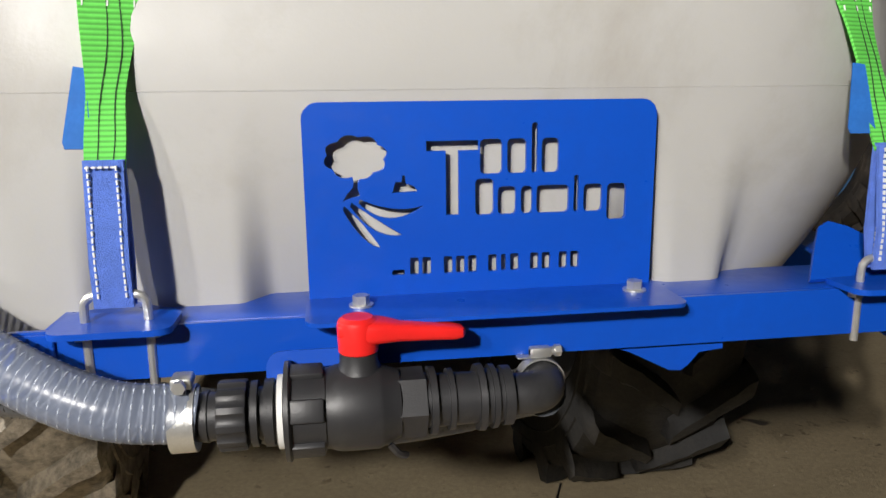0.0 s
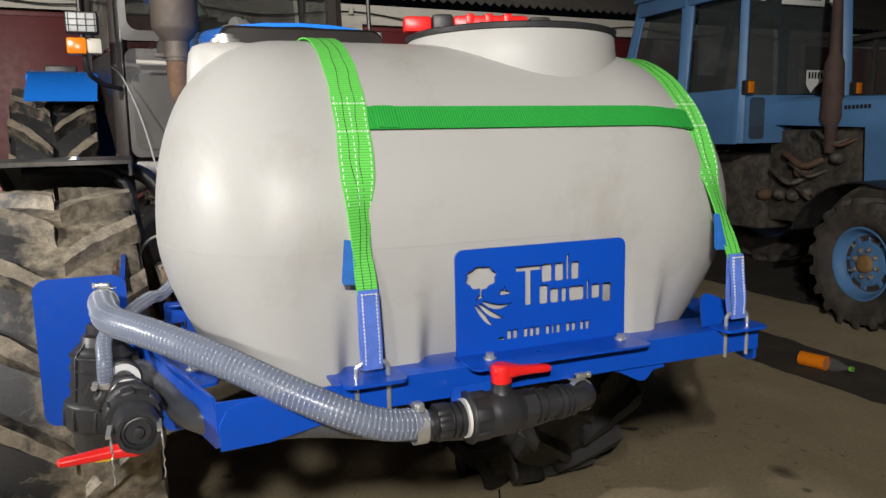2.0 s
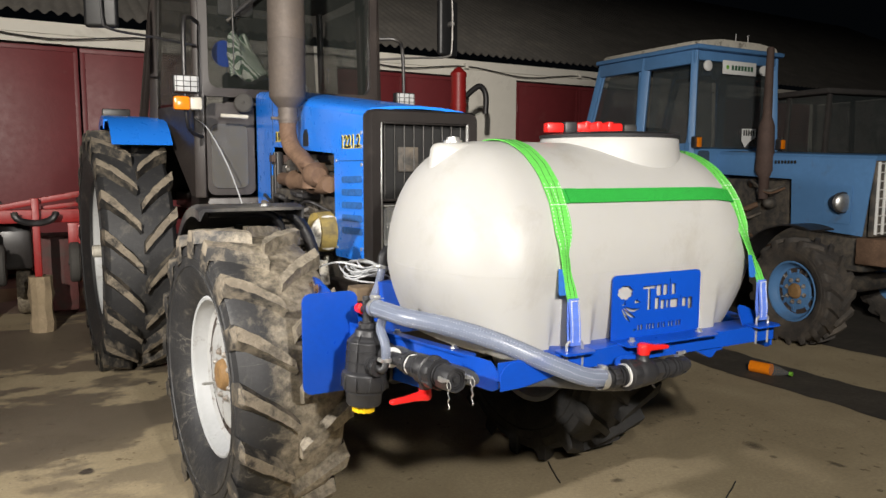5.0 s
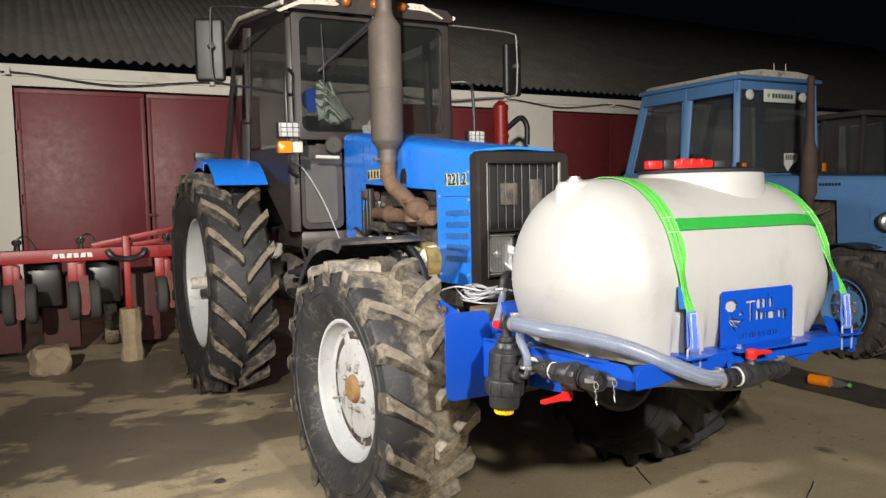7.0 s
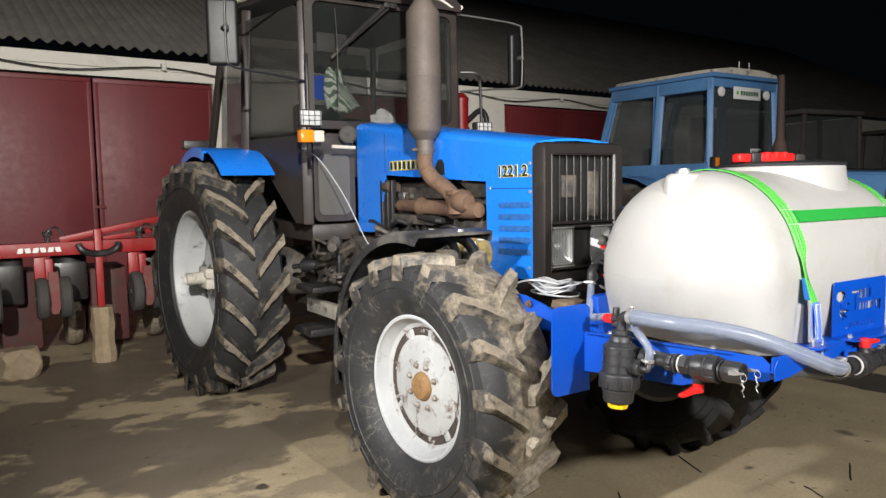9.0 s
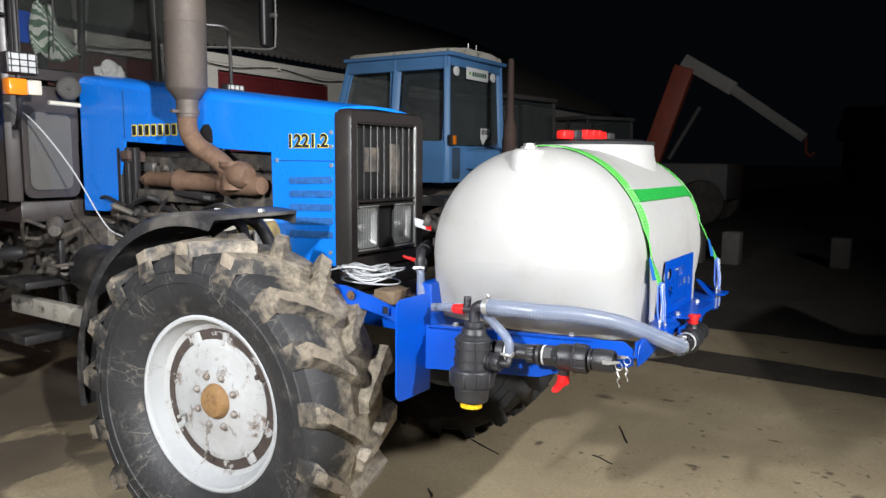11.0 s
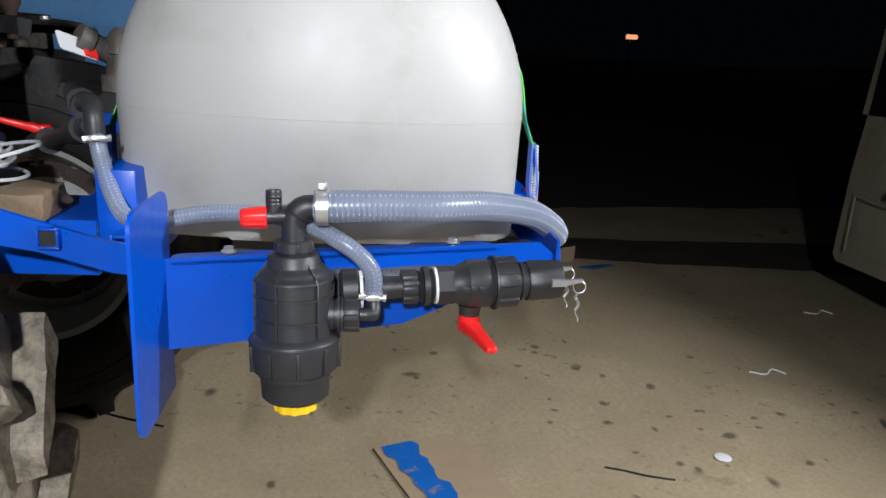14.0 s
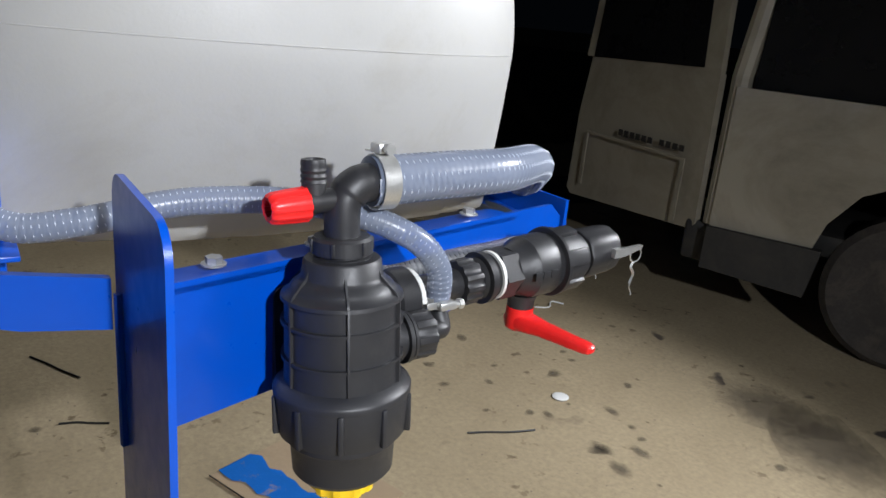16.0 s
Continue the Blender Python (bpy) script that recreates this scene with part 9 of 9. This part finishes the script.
for i, (x, y, rx, ry, a) in enumerate(((1.0, 1.49, 0.035, 0.05, 0.3), (0.97, 1.47, 0.02, 0.02, 0), (0.84, 2.02, 0.025, 0.018, 0.5), (0.22, 1.96, 0.028, 0.02, 0.2), (1.785, 2.265, 0.05, 0.10, 0.2), (0.83, 2.26, 0.05, 0.03, 0.5), (1.95, 1.9, 0.03, 0.06, 0.3), (0.2, 0.35, 0.04, 0.025, 0), (0.55, 0.62, 0.025, 0.018, 0.4), (0.75, 0.75, 0.03, 0.02, 0.8), (0.5, 0.35, 0.03, 0.045, 0.2), (0.9, 0.5, 0.02, 0.05, 0.9), (0.32, 0.62, 0.018, 0.02, 0), (-0.02, -0.22, 0.24, 0.22, 0.4), (-0.26, -0.16, 0.30, 0.20, 2.2), (0.05, 0.56, 0.06, 0.03, 0.9), (-0.02, 0.45, 0.045, 0.03, 0.2), (-0.06, 0.58, 0.035, 0.05, 1.1), (0.05, 0.55, 0.05, 0.03, 0.2), (1.3, 0.9, 0.04, 0.02, 0.6), (1.6, 1.2, 0.02, 0.05, 0.1), (0.6, 1.0, 0.015, 0.02, 0.1), (1.2, 0.2, 0.03, 0.02, 0.3), (1.45, 1.55, 0.025, 0.012, 0.4))):
    stain(x, y, rx, ry, a, i)
# a scatter of small drips round the spots
rd = random.Random(21)
for i in range(46):
    cx, cy = ((0.45, 0.35), (0.9, 0.9), (0.3, 0.1), (1.6, 1.6), (-0.4, 0.5))[i % 5]
    r0 = rd.uniform(0.007, 0.022)
    stain(cx + rd.gauss(0, 0.22), cy + rd.gauss(0, 0.2), r0 * rd.uniform(1, 1.8), r0, rd.uniform(0, 3), 60 + i)
# grit and crumbs of mud swept over the concrete
rg = random.Random(31)
verts, faces = [], []
for i in range(900):
    x, y = rg.uniform(-2.6, 3.2), rg.uniform(-0.5, 3.6)
    if i % 3 == 0:
        x, y = rg.gauss(-1.4, 0.7), rg.gauss(2.6, 0.8)
    r0 = rg.uniform(0.0015, 0.0045)
    b0 = len(verts)
    for k in range(4):
        a = 2 * math.pi * k / 4 + rg.uniform(0, 0.8)
        verts.append((x + r0 * math.cos(a) * rg.uniform(0.8, 1.5), y + r0 * math.sin(a), 0.0005))
    verts.append((x, y, r0 * rg.uniform(0.6, 1.1)))
    for k in range(4):
        faces.append((b0 + k, b0 + (k + 1) % 4, b0 + 4))
gm = bpy.data.meshes.new("grit")
gm.from_pydata(verts, [], faces)
gm.materials.append(M["grit"])
tagged(new("grit", gm), "loose grit and crumbs of dried mud on the concrete", "grit", kind="stuff")


def twig(x0, y0, x1, y1, r=0.0035, seed=0):
    q = random.Random(seed)
    bm = bm_new()
    p, e = Vector((x0, y0, r + 0.001)), Vector((x1, y1, r + 0.001))
    pts = [p.lerp(e, t) + Vector((q.uniform(-0.006, 0.006), q.uniform(-0.006, 0.006), 0)) for t in (0, 0.3, 0.6, 1)]
    sweep(bm, spline(pts, 3), r, 5)
    solo("twig", bm, M["ink"], "thin dark twig lying on the concrete", "twig", "twigs on the yard")


for i, t_ in enumerate(((0.665, 2.59, 0.57, 2.37), (0.848, 1.955, 0.79, 1.83), (1.32, 1.985, 1.11, 1.87), (0.035, 2.438, -0.034, 2.371), (0.305, 0.893, 0.22, 0.674))):
    twig(*t_, seed=i)
for i, (x, y) in enumerate(((1.03, -0.17), (1.81, -0.9))):
    bm = bm_new()
    sweep(bm, spline([(x, y, 0.004), (x + 0.03, y + 0.05, 0.012), (x - 0.01, y + 0.1, 0.006), (x + 0.02, y + 0.16, 0.004)], 4), 0.004, 5)
    solo("straw", bm, M["white"], "pale bent straw on the concrete", "straw", "straws on the yard")
bm = bm_new()
lathe(bm, (0.357, 0.451, 0.001), (0, 0, 1), [(0, 0.028), (0.004, 0.03), (0.007, 0.024), (0.006, 0.005)], 16)
solo("bottle_cap", bm, M["white"], "flat white plastic cap on the concrete", "cap")
# cardboard sheet with sprayed blue paint
sheet = thing("cardboard_sheet", (0.35, 1.5, 0), "flat cardboard sheet partly sprayed with blue paint", "cardboard")
C0, C1, C2 = Vector((0.418, 1.65, 0.004)), Vector((0.53, 1.36, 0.004)), Vector((0.02, 1.50, 0.004))
cu_, cv_ = (C1 - C0), (C2 - C0)
bm = bm_new()
slab(bm, [(0, 0), (1.0, 0.02), (0.98, 1.0), (0.0, 1.0)], C0, cu_, cv_, 0.003)
part("sheet", bm, M["card"], sheet)
bm = bm_new()
edge_l, edge_r = [], []
rq = random.Random(9)
for k in range(15):
    t = k / 14
    edge_l.append((0.10 + 0.03 * rq.uniform(-1, 1) + 0.10 * t, t))
    edge_r.append((0.46 + 0.05 * rq.uniform(-1, 1) - 0.02 * t, t))
slab(bm, edge_l + edge_r[::-1], C0 + Vector((0, 0, 0.0036)), cu_, cv_, -0.0005)
part("paint_patch", bm, M["paint_blue"], sheet, "patch of sprayed blue paint", 0)
bm = bm_new()
sweep(bm, [C0 + Vector((0, 0, 0.003)), C2 + Vector((0, 0, 0.003))], 0.002, 5)
part("sheet_edge", bm, M["ink"], sheet)
# folded carton near the dark strip
bm = bm_new()
slab(bm, bar(0, 0, 0.22, 0.12), (2.66, 0.50, 0.0), (0.5, -0.85, 0), (-0.3, 0.1, 0.9), 0.006)
ct = thing("folded_carton", (2.6, 0.4, 0), "folded brown carton with a blue rag beside it", "carton")
part("carton_flap", bm, M["card"], ct)
bm = bm_new()
slab(bm, [(0, 0), (0.2, 0.02), (0.24, 0.10), (0.05, 0.12)], (2.60, 0.33, 0.006), (0.4, -0.9, 0), (-0.8, -0.3, 0.15), 0.006)
part("blue_rag", bm, M["tag"], ct)
# plastic bottle
bt = thing("plastic_bottle", (3.0, 3.15, 0.0), "clear plastic bottle with orange label lying on the ground", "bottle")
BA, BB = Vector((2.985, 3.28, 0.045)), Vector((3.06, 2.99, 0.045))
bd = (BB - BA).normalized()
bm = bm_new()
lathe(bm, BA, bd, [(0, 0.02), (0.005, 0.04), (0.18, 0.041), (0.22, 0.035), (0.27, 0.015), (0.29, 0.013)], 20)
part("bottle_body", bm, M["lens"], bt)
bm = bm_new()
lathe(bm, BA + bd * 0.01, bd, [(0, 0.0415), (0.0, 0.0425), (0.15, 0.0425), (0.15, 0.0415)], 20)
part("bottle_label", bm, M["amber"], bt, "orange label")
bm = bm_new()
lathe(bm, BA + bd * 0.288, bd, [(0, 0.016), (0.02, 0.016)], 16)
part("bottle_lid", bm, M["leaf_green"], bt)
